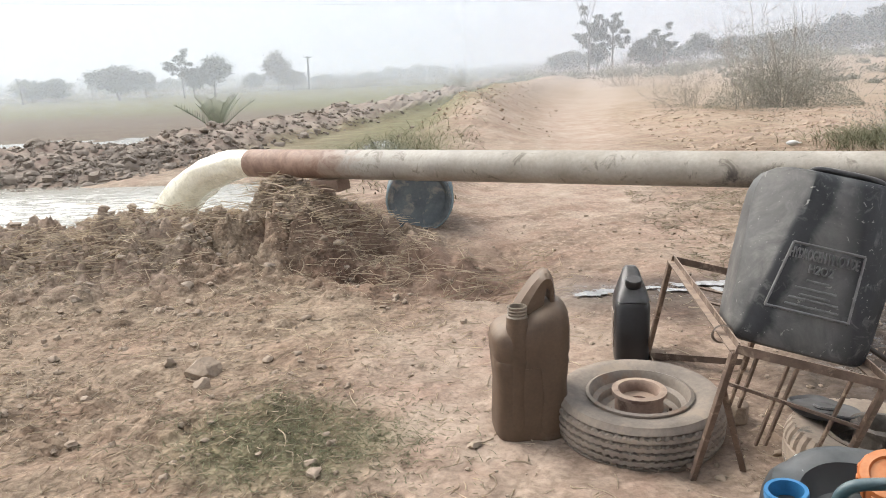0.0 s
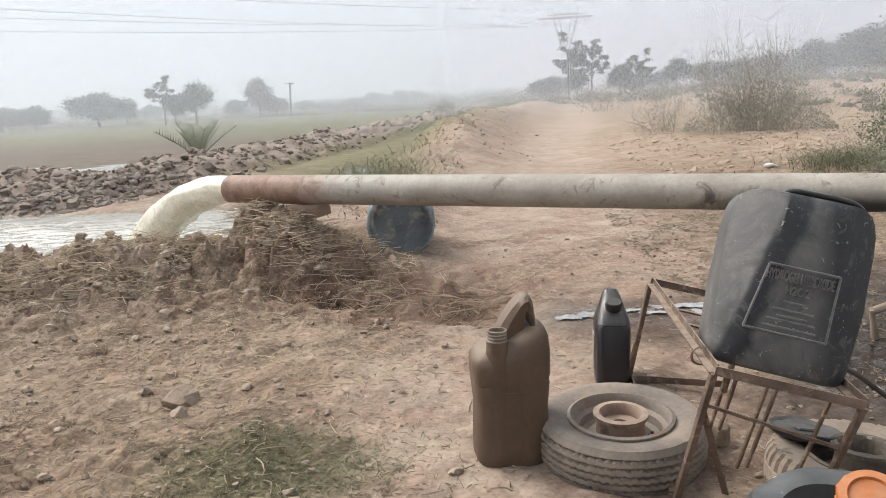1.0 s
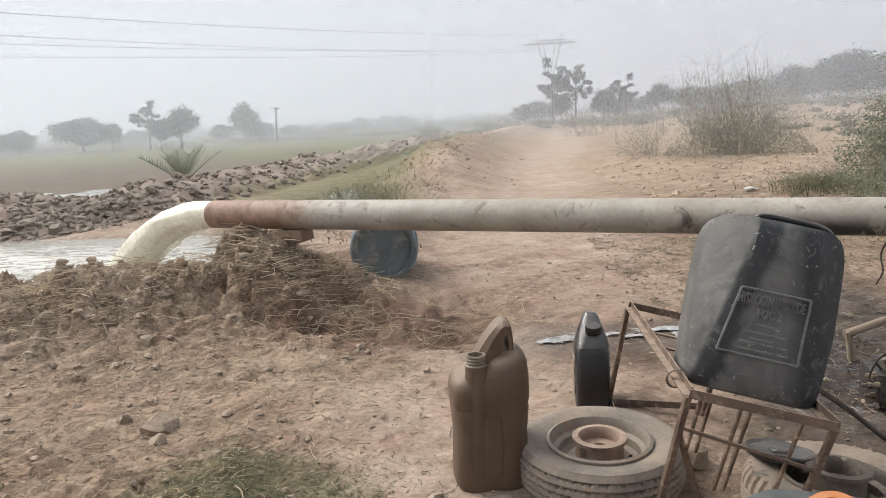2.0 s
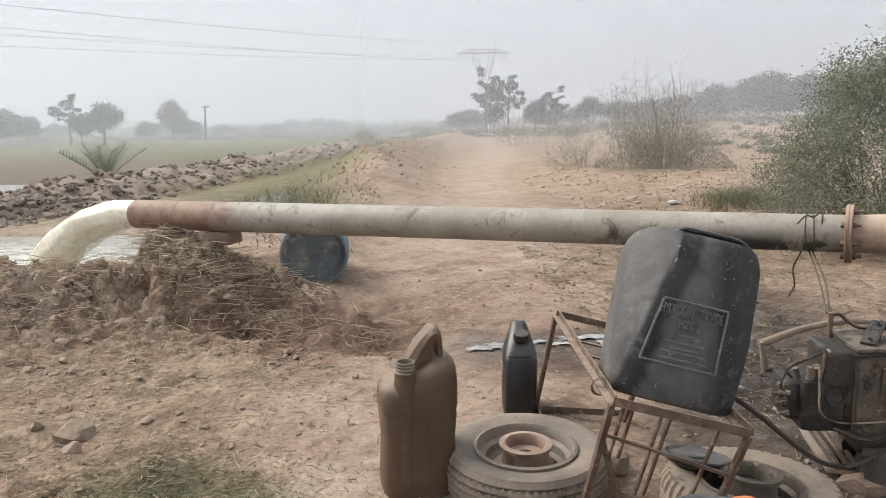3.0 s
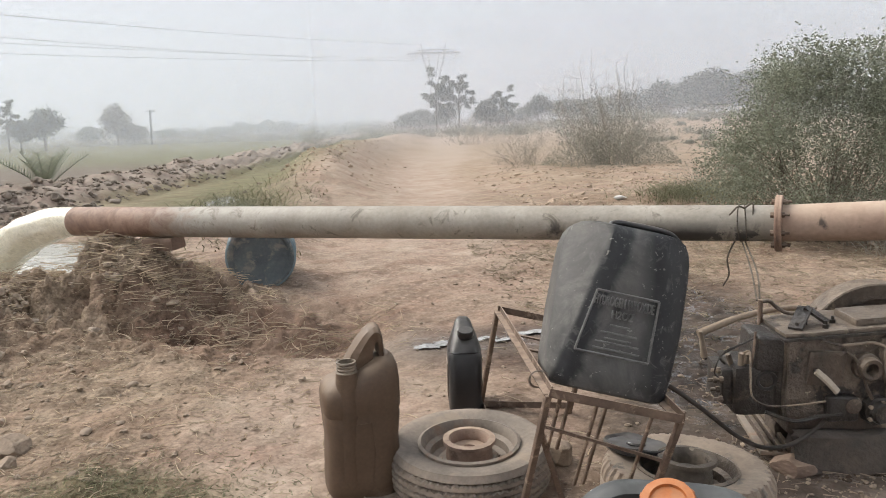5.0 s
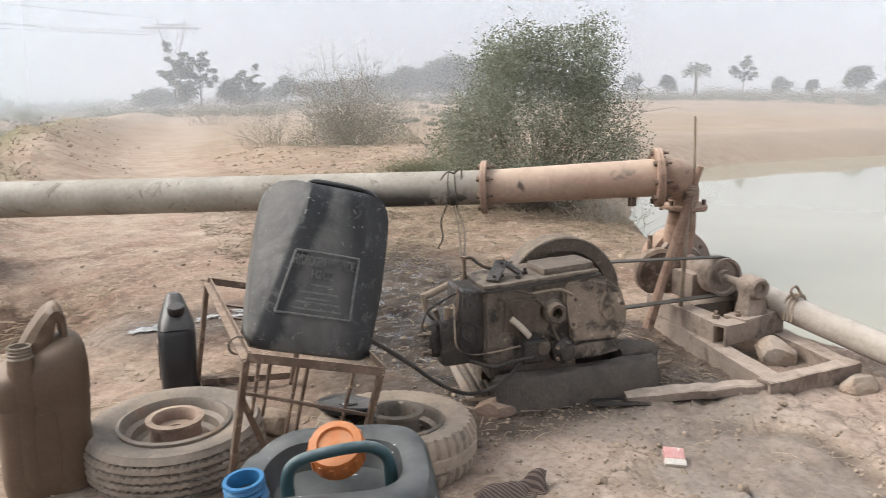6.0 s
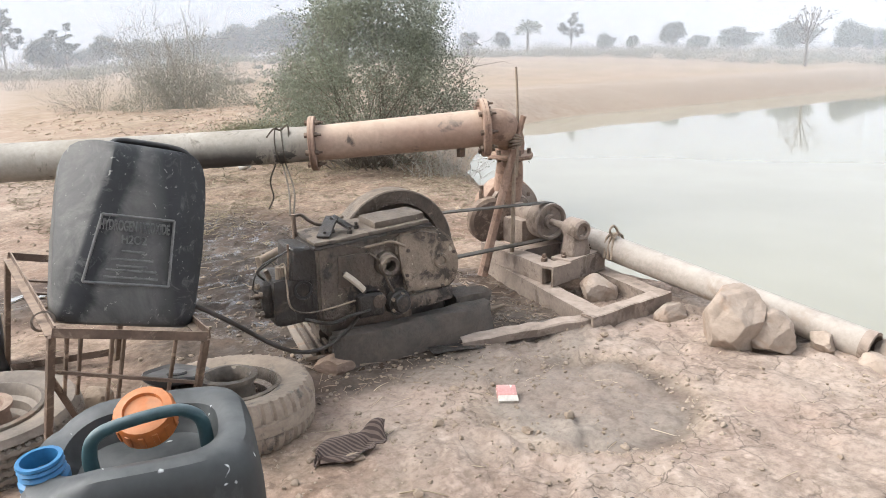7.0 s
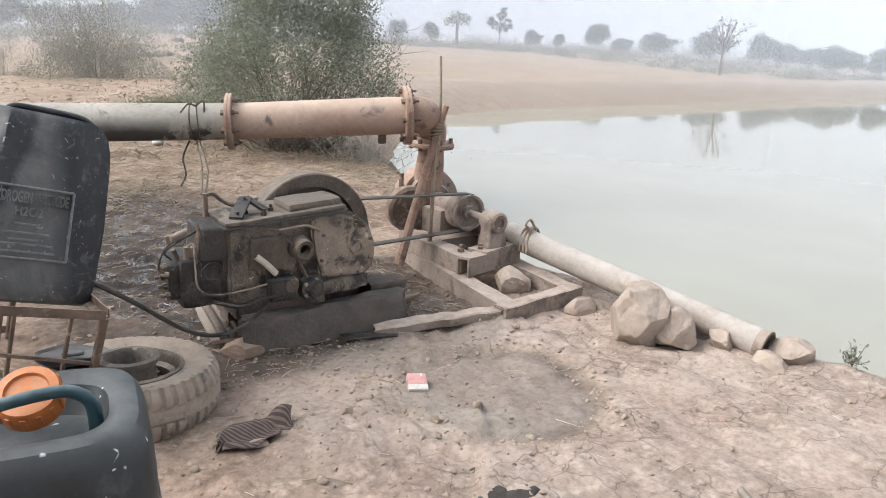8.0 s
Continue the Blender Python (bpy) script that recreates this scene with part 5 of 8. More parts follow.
# ---- brown oil jug ----
def build_jug():
    t = thing("oil_jug", pose(0.0, 1.885, ground_z(0.0, 1.885) - 0.004, 0, 0, 12), "tall brown plastic oil jug standing open without its cap", "jug")
    bm = bmesh.new()
    loft(bm, [(0.0, 0.095, 0.070, 0, 0, 4), (0.004, 0.108, 0.083, 0, 0, 4), (0.022, 0.118, 0.092, 0, 0, 4), (0.06, 0.119, 0.093, 0, 0, 4), (0.10, 0.117, 0.091, 0, 0, 4),
              (0.19, 0.119, 0.093, 0, 0, 4), (0.265, 0.122, 0.095, 0, 0, 4.2), (0.275, 0.119, 0.092, 0, 0, 4.2), (0.285, 0.122, 0.095, 0, 0, 4.2), (0.330, 0.122, 0.095, 0, 0, 4.0),
              (0.355, 0.118, 0.091, 0.0, 0, 3.8), (0.374, 0.106, 0.081, 0.004, 0.0, 3.4), (0.388, 0.084, 0.064, 0.010, 0.0, 3.0), (0.396, 0.045, 0.038, 0.02, 0.0, 2.5)], 56)
    for v in bm.verts:  # the shoulder climbs towards the handle
        s = max(0.0, min(1.0, (v.co.z - 0.27) / 0.09))
        v.co.z += 0.062 * s * max(0.0, min(1.0, (v.co.x + 0.05) / 0.13))
        v.co.x -= 0.008 * math.exp(-(((v.co.z - 0.215) / 0.05) ** 2)) * (1 if v.co.x > 0 else -1)
    part("body", bm, M_JUG, t)
    # side hollows and raised panels
    bm = bmesh.new()
    loft(bm, [(0.055, 0.030, 0.004, -0.012, -0.0925, 3), (0.16, 0.040, 0.006, -0.012, -0.0915, 3), (0.255, 0.032, 0.004, -0.012, -0.0925, 3)], 24)
    part("front_panel", bm, M_JUG, t)
    bm = bmesh.new()
    lathe(bm, [(0.0, 0.0), (0.030, 0.006), (0.038, 0.04), (0.038, 0.15), (0.040, 0.28), (0.037, 0.33), (0.033, 0.384), (0.0, 0.384)], 32, pose(-0.046, -0.060, 0.03))
    part("spout", bm, M_JUG, t)
    bm = bmesh.new()
    lathe(bm, [(0.024, -0.03), (0.024, 0.040), (0.030, 0.040), (0.031, 0.036), (0.028, 0.032), (0.031, 0.028), (0.028, 0.022), (0.031, 0.018), (0.028, 0.012), (0.033, 0.008), (0.033, -0.002), (0.028, -0.01)], 32, pose(-0.046, -0.060, 0.408))
    part("threaded_mouth", bm, M_JUGMOUTH, t, "pale screw thread of the open mouth")
    bm = bmesh.new()
    outer = spline([(-0.062, 0, 0.36), (-0.036, 0, 0.425), (0.000, 0, 0.484), (0.034, 0, 0.525), (0.060, 0, 0.543), (0.078, 0, 0.533), (0.087, 0, 0.485), (0.090, 0, 0.38)], 22)
    inner = spline([(0.048, 0, 0.36), (0.050, 0, 0.43), (0.053, 0, 0.462), (0.059, 0, 0.488), (0.064, 0, 0.495), (0.069, 0, 0.487), (0.071, 0, 0.46), (0.071, 0, 0.38)], 22)
    rows = []
    for o, i in zip(outer, inner):
        w = 0.046
        o, i = o + Vector((-0.010, -0.004, -0.004)), i + Vector((-0.010, -0.004, -0.004))
        rows.append([bm.verts.new(p) for p in (o + Vector((0, -w * 0.7, 0)), o + Vector((0, 0, 0.006)), o + Vector((0, w * 0.7, 0)), o.lerp(i, 0.3) + Vector((0, w, 0)), i + Vector((0, w * 0.8, 0)), i + Vector((0, -w * 0.8, 0)), o.lerp(i, 0.3) + Vector((0, -w, 0)))])
    for a, b in zip(rows[:-1], rows[1:]):
        for k in range(7):
            bm.faces.new((a[k], a[(k + 1) % 7], b[(k + 1) % 7], b[k]))
    part("handle", bm, M_JUG, t)
    return t


build_jug()


# ---- small black bottle ----
def build_bottle():
    t = thing("oil_bottle", pose(0.405, 2.52, ground_z(0.4, 2.52) - 0.004, -3, 0, -3) @ Matrix.Diagonal((1.12, 1, 0.93, 1)), "glossy black plastic engine-oil bottle standing on the clay", "bottle")
    bm = bmesh.new()
    loft(bm, [(0, 0.052, 0.095, 0, 0, 5), (0.006, 0.060, 0.105, 0, 0, 5), (0.05, 0.061, 0.107, 0, 0, 5), (0.24, 0.061, 0.107, 0, 0, 5), (0.258, 0.057, 0.10, 0, 0, 4), (0.262, 0.060, 0.105, 0, 0, 4), (0.275, 0.057, 0.10, 0, 0, 3.6),
              (0.315, 0.046, 0.080, 0, 0.012, 3), (0.345, 0.036, 0.058, 0, 0.03, 2.6), (0.372, 0.028, 0.034, 0, 0.045, 2.4), (0.385, 0.018, 0.02, 0, 0.05, 2.2)], 44)
    part("body", bm, M_BLACKGLOSS, t)
    bm = bmesh.new()
    lathe(bm, [(0, 0.0), (0.027, 0.0), (0.027, 0.004), (0.029, 0.008), (0.029, 0.030), (0.025, 0.036), (0, 0.036)], 28, pose(0.004, -0.052, 0.322, 24, 0, 0))
    part("cap", bm, M_BLACKGLOSS, t)
    bm = bmesh.new()
    box(bm, (0.003, 0.11, 0.15), pose(-0.0625, 0.0, 0.13), 0.001)
    part("sticker", bm, M_DUSTY, t, "peeling grubby label")
    return t


build_bottle()


# ---- tyres lying flat ----
def tyre_mesh(name, r, width, rim_r, style):
    prof = []
    half = width / 2
    for a in np.linspace(0, 1, 9):
        prof.append((rim_r + (r * 0.965 - rim_r) * a ** 0.8, -half * (0.80 + 0.22 * math.sin(a * 2.4))))
    tread = [(r - 0.008 * (2 * abs(v) - 0) ** 4 * 2, v * 2 * half * 0.90) for v in np.linspace(-0.5, 0.5, 41)]
    prof = prof[:-1] + tread + [(p, -z) for p, z in prof[:-1]][::-1]
    seg, verts = 264, []
    nt = len(tread)
    for k in range(seg):
        th = 2 * math.pi * k / seg
        for j, (p, z) in enumerate(prof):
            jt = j - 8
            rr = p
            if 0 <= jt < nt:
                v = jt / (nt - 1) - 0.5
                if style == "rib":
                    zig = 0.016 * (2 * abs(((k / 4.0) % 1) - 0.5) - 0.5) * 2
                    for g in (-0.36, -0.18, 0.0, 0.18, 0.36):
                        if abs(v - g - zig) < 0.020:
                            rr -= 0.012
                else:
                    if abs(v) > 0.17 and (k % 6) < 2:
                        rr -= 0.009
                    if abs(abs(v) - 0.15) < 0.02:
                        rr -= 0.006
            elif jt == -1 or jt == nt:
                if style != "rib" and (k % 6) < 2:
                    rr -= 0.008
            verts.append((rr * math.cos(th), rr * math.sin(th), z + half))
    return grid_mesh(name, verts, seg, len(prof), close_u=True)


def rim_parts(t, rim_r, top, material, hub_material, tall):
    bm = bmesh.new()
    lathe(bm, [(rim_r + 0.006, top - 0.012), (rim_r + 0.008, top + 0.002), (rim_r - 0.002, top + 0.006), (rim_r - 0.008, top - 0.004), (rim_r - 0.014, top - 0.028), (rim_r - 0.030, top - 0.036), (rim_r - 0.034, top - 0.060), (rim_r - 0.052, top - 0.068),
               (rim_r - 0.062, top - 0.058), (0.066, top - 0.052), (0.0, top - 0.052)], 48)
    lathe(bm, [(rim_r + 0.004, 0.014), (rim_r - 0.006, 0.006), (rim_r - 0.03, 0.03), (rim_r - 0.034, top - 0.060)], 48)
    rim = part("rim", bm, material, t)
    bm = bmesh.new()
    z0 = top - 0.052
    lathe(bm, [(0.076, z0), (0.074, z0 + 0.03), (0.070, z0 + tall - 0.016), (0.084, z0 + tall - 0.012), (0.085, z0 + tall), (0.066, z0 + tall + 0.002), (0.060, z0 + tall - 0.006), (0.058, z0 + tall * 0.45), (0.026, z0 + tall * 0.42), (0.024, z0 + 0.012), (0, z0 + 0.012)], 40)
    part("hub", bm, hub_material, rim)
    for k in range(5):
        a = 2 * math.pi * k / 5 + 0.4
        bm = bmesh.new()
        lathe(bm, [(0, 0), (0.011, 0), (0.011, 0.010), (0.005, 0.012), (0.005, 0.02), (0, 0.02)], 6, pose(0.097 * math.cos(a), 0.097 * math.sin(a), top - 0.058))
        part("wheel_nut", bm, M_RUST, rim, smooth=20)


def build_tyres():
    t = thing("spare_wheel", pose(0.345, 1.885, ground_z(0.34, 1.88) - 0.012, 1.5, -1, 30), "dusty worn rib-tread tyre on a rusty rim lying flat", "wheel", "wheels on the ground")
    part("tyre", tyre_mesh("tyre", 0.262, 0.148, 0.158, "rib"), M_RUBBER, t, smooth=30)
    rim_parts(t, 0.158, 0.142, M_RIMGREY, M_RIM, 0.062)
    t = thing("spare_wheel", pose(0.955, 1.615, ground_z(0.95, 1.6) - 0.012, -2, 2, 0), "clay-caked block-tread tyre on a rusty rim lying flat", "wheel", "wheels on the ground")
    part("tyre", tyre_mesh("tyre", 0.248, 0.150, 0.142, "lug"), M_TREADDUST, t, smooth=30)
    rim_parts(t, 0.142, 0.138, M_OILY, M_DECK, 0.082)


build_tyres()


def build_lid():
    t = thing("rubber_lid", pose(0.845, 1.735, 0.150, -6, 8, 20), "flat black rubber lid lying on the edge of a tyre", "lid")
    bm = bmesh.new()
    lathe(bm, [(0, 0.004), (0.085, 0.006), (0.094, 0.012), (0.098, 0.008), (0.097, -0.004), (0.090, -0.010), (0, -0.008)], 40)
    for v in bm.verts:
        v.co.z += 0.010 * noise.noise(v.co * 12)
    part("lid_disc", bm, M_BLACKGLOSS, t)
    bm = bmesh.new()
    lathe(bm, [(0, 0.012), (0.026, 0.012), (0.030, 0.008), (0.030, 0.002)], 24)
    part("lid_boss", bm, M_BLACKGLOSS, t)


build_lid()


# ---- rusty stand with the black fuel can ----
FL, FR, RL = Vector((0.500, 1.420, 0.452)), Vector((0.837, 1.382, 0.374)), Vector((0.504, 2.268, 0.461))
RR = FR + (RL - FL)
LEG = Vector((-0.045, 0.200, -0.455))


def build_stand():
    t = thing("iron_stand", Matrix(), "leaning rusty angle-iron stand with a barred front", "stand")

    def piece(name, p, q, w, h=None, ma=M_RUST):
        bm = bmesh.new()
        bar(bm, p, q, w, h or w, bevel=0.0015)
        part(name, bm, ma, t)

    def angle(name, p, q, w=0.022, th=0.004):
        p, q = Vector(p), Vector(q)
        bm = bmesh.new()
        bar(bm, p, q, w, th)
        n = (q - p).normalized()
        side = Vector((0, 0, 1)).cross(n)
        side = side.normalized() if side.length > 0.01 else Vector((1, 0, 0))
        upv = n.cross(side)
        bar(bm, p + upv * (w / 2) - side * (w / 2), q + upv * (w / 2) - side * (w / 2), th, w)
        part(name, bm, M_RUST, t)

    base = lambda p: Vector((p.x, p.y, 0)) + Vector((LEG.x, LEG.y, 0)) * (p.z / 0.455)  # noqa: E731
    angle("top_rail", FL, FR)
    angle("top_rail", FL, RL)
    angle("top_rail", RL, RR)
    angle("top_rail", FR, RR)
    for p in (FL, RL, RR):
        f = base(p)
        f.z = ground_z(f.x, f.y) - 0.01
        piece("leg", p, f, 0.017, 0.015)
    f = FR.lerp(base(FR), 0.57)
    piece("leg", FR, f, 0.017, 0.015)
    lowL, lowRL, lowRR = base(FL) + Vector((0, 0, 0.02)), base(RL) + Vector((0, 0, 0.02)), base(RR) + Vector((0, 0, 0.02))
    angle("bottom_rail", lowL, lowRL, 0.024)
    angle("bottom_rail", lowRL, lowRR, 0.024)
    piece("bottom_rail", lowL, lowL.lerp(lowRR, 0.42), 0.02, 0.008)
    m1, m2 = FL + LEG * 0.22, FR + LEG * 0.30
    piece("cross_rod", m1, m2, 0.009)
    piece("brace", FL + LEG * 0.25, FL.lerp(FR, 0.45) + LEG * 0.95 + Vector((0, 0.06, 0)), 0.018, 0.006)
    for s, d in ((0.10, 0.0), (0.20, 0.03), (0.38, 0.0), (0.47, 0.02), (0.80, 0.0)):
        p = FL.lerp(FR, s) + Vector((0, 0.012 + d, -0.004))
        piece("upright_rod", p, p + LEG * (0.62 if s > 0.3 else 0.4), 0.0085)
    for s in (0.18, 0.33, 0.5, 0.68):
        a, b = FL.lerp(RL, s), FR.lerp(RR, s)
        piece("shelf_bar", a - Vector((0, 0, 0.006)), b - Vector((0, 0, 0.006)), 0.018, 0.006)
    bm = bmesh.new()
    c = FL.lerp(RL, 0.14)
    for k in range(3):
        lathe(bm, [(0.022 + 0.002 * k, -0.002), (0.025 + 0.002 * k, 0), (0.022 + 0.002 * k, 0.002)], 18, axis_to(c, c + Vector((0.1 - 0.08 * k, 0.9, 0.1 * k))))
    part("wire_tie", bm, M_RIMGREY, t, "twisted pale wire tie")


build_stand()

CAN_BL, CAN_BR, CAN_TR = Vector((0.520, 1.505, 0.452)), Vector((0.842, 1.470, 0.374)), Vector((0.945, 1.560, 0.790))


def build_fuel_can():
    right = (CAN_BR - CAN_BL).normalized()
    up = (CAN_TR - CAN_BR).normalized()
    back = up.cross(right).normalized()
    up = right.cross(back).normalized()
    m = Matrix((right, back, up)).transposed().to_4x4()
    m.translation = (CAN_BL + CAN_BR) / 2
    t = thing("fuel_can", m, "scuffed dusty black plastic chemical can strapped on a rusty stand", "jerrycan")
    hw, dep, H = 0.182, 0.27, 0.465
    bm = bmesh.new()
    secs = []
    for z, k in ((0.0, 0.84), (0.006, 0.90), (0.022, 0.94), (0.06, 0.965), (0.20, 1.0), (0.35, 1.0), (0.40, 0.985), (0.430, 0.94), (0.450, 0.87), (0.461, 0.78), (0.465, 0.68)):
        secs.append((z, hw * k, dep / 2 * k, -0.004 * z / H, dep / 2, 5.0))
    loft(bm, secs, 64)
    # the front corners are cut back, more towards the top
    for v in bm.verts:
        f = v.co.z / H
        cut = 0.02 + 0.105 * f
        edge = abs(v.co.x) - (hw - cut)
        if edge > 0 and v.co.y < dep * 0.45:
            v.co.y = max(v.co.y, edge * (1.05 if v.co.x < 0 else 0.75))
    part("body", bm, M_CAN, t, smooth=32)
    bm = bmesh.new()
    for p, q in (((-0.085, 0.0, 0.275), (0.087, 0.0, 0.275)), ((0.087, 0.0, 0.275), (0.087, 0.0, 0.105)), ((0.087, 0.0, 0.105), (-0.115, 0.0, 0.105)), ((-0.115, 0.0, 0.105), (-0.085, 0.0, 0.275))):
        tube(bm, [p, q], 0.0035, 8)
    panel = part("panel_border", bm, M_BLACKEDGE, t)
    turn = Matrix.Translation((-0.006, -0.001, 0)) @ pose(0, 0, 0, 90, 0, 0)
    for text, size, z in (("HYDROGEN PEROXIDE", 0.037, 0.238), ("H2O2", 0.030, 0.207)):
        me = words(text, size, 0.0045, turn @ Matrix.Translation((0, z, 0)) @ Matrix.Diagonal((0.43 if len(text) > 5 else 0.8, 1, 1, 1)))
        part("raised_lettering", me, M_BLACKEDGE, panel, smooth=0)
    for z, w in ((0.187, 0.055), (0.166, 0.10), (0.150, 0.075), (0.139, 0.12), (0.121, 0.13)):
        bm = bmesh.new()
        box(bm, (w, 0.003, 0.0055), pose(-0.006, -0.0015, z), 0.001)
        part("raised_line", bm, M_BLACKEDGE, panel)
    bm = bmesh.new()
    tube(bm, [(-0.075, 0.06, 0.452), (-0.065, 0.055, 0.468), (-0.03, 0.055, 0.474), (0.075, 0.055, 0.474), (0.115, 0.055, 0.462), (0.128, 0.06, 0.44)], 0.008, 12, 24)
    part("handle", bm, M_BLACKGLOSS, t)
    bm = bmesh.new()
    lathe(bm, [(0, 0), (0.03, 0), (0.03, 0.02), (0.026, 0.026), (0, 0.026)], 24, pose(0.09, 0.17, 0.45))
    part("cap", bm, M_BLACKGLOSS, t)
    return t


build_fuel_can()


def build_hose():
    bm = bmesh.new()
    tube(bm, [(0.845, 1.60, 0.405), (0.88, 1.57, 0.40), (0.99, 1.60, 0.315), (1.12, 1.645, 0.205), (1.228, 1.688, 0.140), (1.34, 1.735, 0.118), (1.44, 1.775, 0.140), (1.505, 1.78, 0.20), (1.515, 1.775, 0.275)], 0.0068, 12, 60)
    tagged(part("fuel_hose", bm, M_RUBBERDARK), "dark rubber fuel hose drooping from the can to the engine", "hose")


build_hose()


# ---- dark jerrycan with orange cap ----
def build_jerrycan():
    t = thing("jerrycan", pose(0.520, 0.690, ground_z(0.52, 0.69) - 0.006, 0, 0, -16), "dark teal-black plastic jerrycan with an orange cap and white flecks", "jerrycan")
    hx, hy, H = 0.170, 0.152, 0.515
    bm = bmesh.new()
    secs = [(0.0, hx * 0.9, hy * 0.9, 0, 0, 5), (0.006, hx * 0.95, hy * 0.95, 0, 0, 5), (0.03, hx * 1.01, hy * 1.01, 0, 0, 5), (0.25, hx * 1.02, hy * 1.02, 0, 0, 5), (0.43, hx * 1.0, hy * 1.0, 0, 0, 5), (0.475, hx * 0.975, hy * 0.975, 0, 0, 4.6), (0.498, hx * 0.94, hy * 0.94, 0, 0, 4.2), (H - 0.004, hx * 0.89, hy * 0.88, 0, 0, 4), (H, hx * 0.82, hy * 0.80, 0, 0, 3.8),
            (H - 0.001, hx * 0.73, hy * 0.69, 0, 0, 3.6), (H - 0.010, hx * 0.66, hy * 0.60, 0, 0, 3.2), (H - 0.038, hx * 0.61, hy * 0.54, 0, 0, 3), (H - 0.052, hx * 0.56, hy * 0.48, 0, 0, 3), (H - 0.056, hx * 0.3, hy * 0.25, 0, 0, 2.6)]
    loft(bm, secs, 64)
    for v in bm.verts:  # the far rim dips where the two mouths stand
        if v.co.z > 0.42 and v.co.x < -hx * 0.25:
            s = min(1, (-v.co.x - hx * 0.25) / (hx * 0.5))
            v.co.z -= 0.030 * s * s
    body = part("body", bm, M_TEAL, t)
    bm = bmesh.new()
    for k in range(14):
        a = 2 * math.pi * k / 14
        box(bm, (0.006, 0.008, 0.026), Matrix.Rotation(a, 4, "Z") @ Matrix.Translation((0.044, 0, 0.020)), 0.002)
    lathe(bm, [(0.036, 0.0), (0.044, 0.002), (0.045, 0.034), (0.042, 0.040), (0.030, 0.041), (0.028, 0.036), (0.0, 0.036)], 48)
    bmesh.ops.transform(bm, matrix=pose(0.012, 0.020, H - 0.006, 30, -8, 0), verts=bm.verts)
    part("screw_cap", bm, M_ORANGE, t, "orange ribbed screw cap")
    bm = bmesh.new()
    lathe(bm, [(0.027, -0.03), (0.027, 0.040), (0.0335, 0.040), (0.0345, 0.036), (0.031, 0.032), (0.0345, 0.028), (0.031, 0.023), (0.0345, 0.018), (0.031, 0.012), (0.037, 0.008), (0.037, 0.0), (0.034, -0.02)], 36, pose(-0.130, -0.030, H - 0.042, 4, -5, 0) @ Matrix.Scale(0.93, 4))
    part("open_neck", bm, M_BLUE, t, "bright blue open screw neck")
    bm = bmesh.new()
    tube(bm, [(-0.064, -0.050, H - 0.045), (-0.066, -0.050, H - 0.006), (-0.056, -0.050, H + 0.020), (-0.025, -0.047, H + 0.032), (0.045, -0.036, H + 0.036), (0.074, -0.030, H + 0.026), (0.090, -0.026, H + 0.004), (0.094, -0.024, H - 0.045)], 0.0088, 14, 40, flat=1.3)
    part("handle", bm, M_TEALHANDLE, t, "dark teal carrying handle")
    for z in (0.20, 0.34):
        bm = bmesh.new()
        loft(bm, [(z, hx * 1.015, hy * 1.015, 0, 0, 5), (z + 0.006, hx * 1.032, hy * 1.032, 0, 0, 5), (z + 0.012, hx * 1.015, hy * 1.015, 0, 0, 5)], 64, caps=False)
        part("body_rib", bm, M_TEAL, body)
    for k, x in enumerate((-0.055, -0.02)):
        bm = bmesh.new()
        tube(bm, [(x, -hy * 1.016, 0.25), (x, -hy * 1.016, 0.305), (x + 0.012, -hy * 1.016, 0.315), (x + 0.024, -hy * 1.016, 0.305), (x + 0.024, -hy * 1.016, 0.25)], 0.003, 8, 16)
        part("embossed_mark", bm, M_TEAL, body)
    return t


build_jerrycan()


# ---- diesel engine ----
def worn(bm, amp=0.003, cuts=4, freq=14.0):
    """Cuts the faces finer and dents them a little."""
    bmesh.ops.subdivide_edges(bm, edges=[e for e in bm.edges if e.calc_length() > 0.035], cuts=cuts, use_grid_fill=True)
    for v in bm.verts:
        p = v.co * freq
        v.co += Vector((noise.noise(p), noise.noise(p + Vector((31, 0, 0))), noise.noise(p + Vector((0, 47, 0))))) * amp



M_SKID = surf("oil_soaked_timber", (0.052, 0.043, 0.037), (0.135, 0.108, 0.088), (0.6, 0.9), scale=7, grain=55, bump=0.9, dist=0.008, spots=(0.13, 0.10, 0.078), spot_scale=9, spot_at=0.62)
M_OILBROWN = surf("oil_streaked_casting", (0.085, 0.066, 0.051), (0.195, 0.152, 0.115), (0.35, 0.75), scale=9, grain=75, bump=0.9, dist=0.008, spots=(0.022, 0.018, 0.016), spot_scale=10, spot_at=0.54, specks=(0.36, 0.30, 0.23), speck_at=0.69, speck_scale=48)



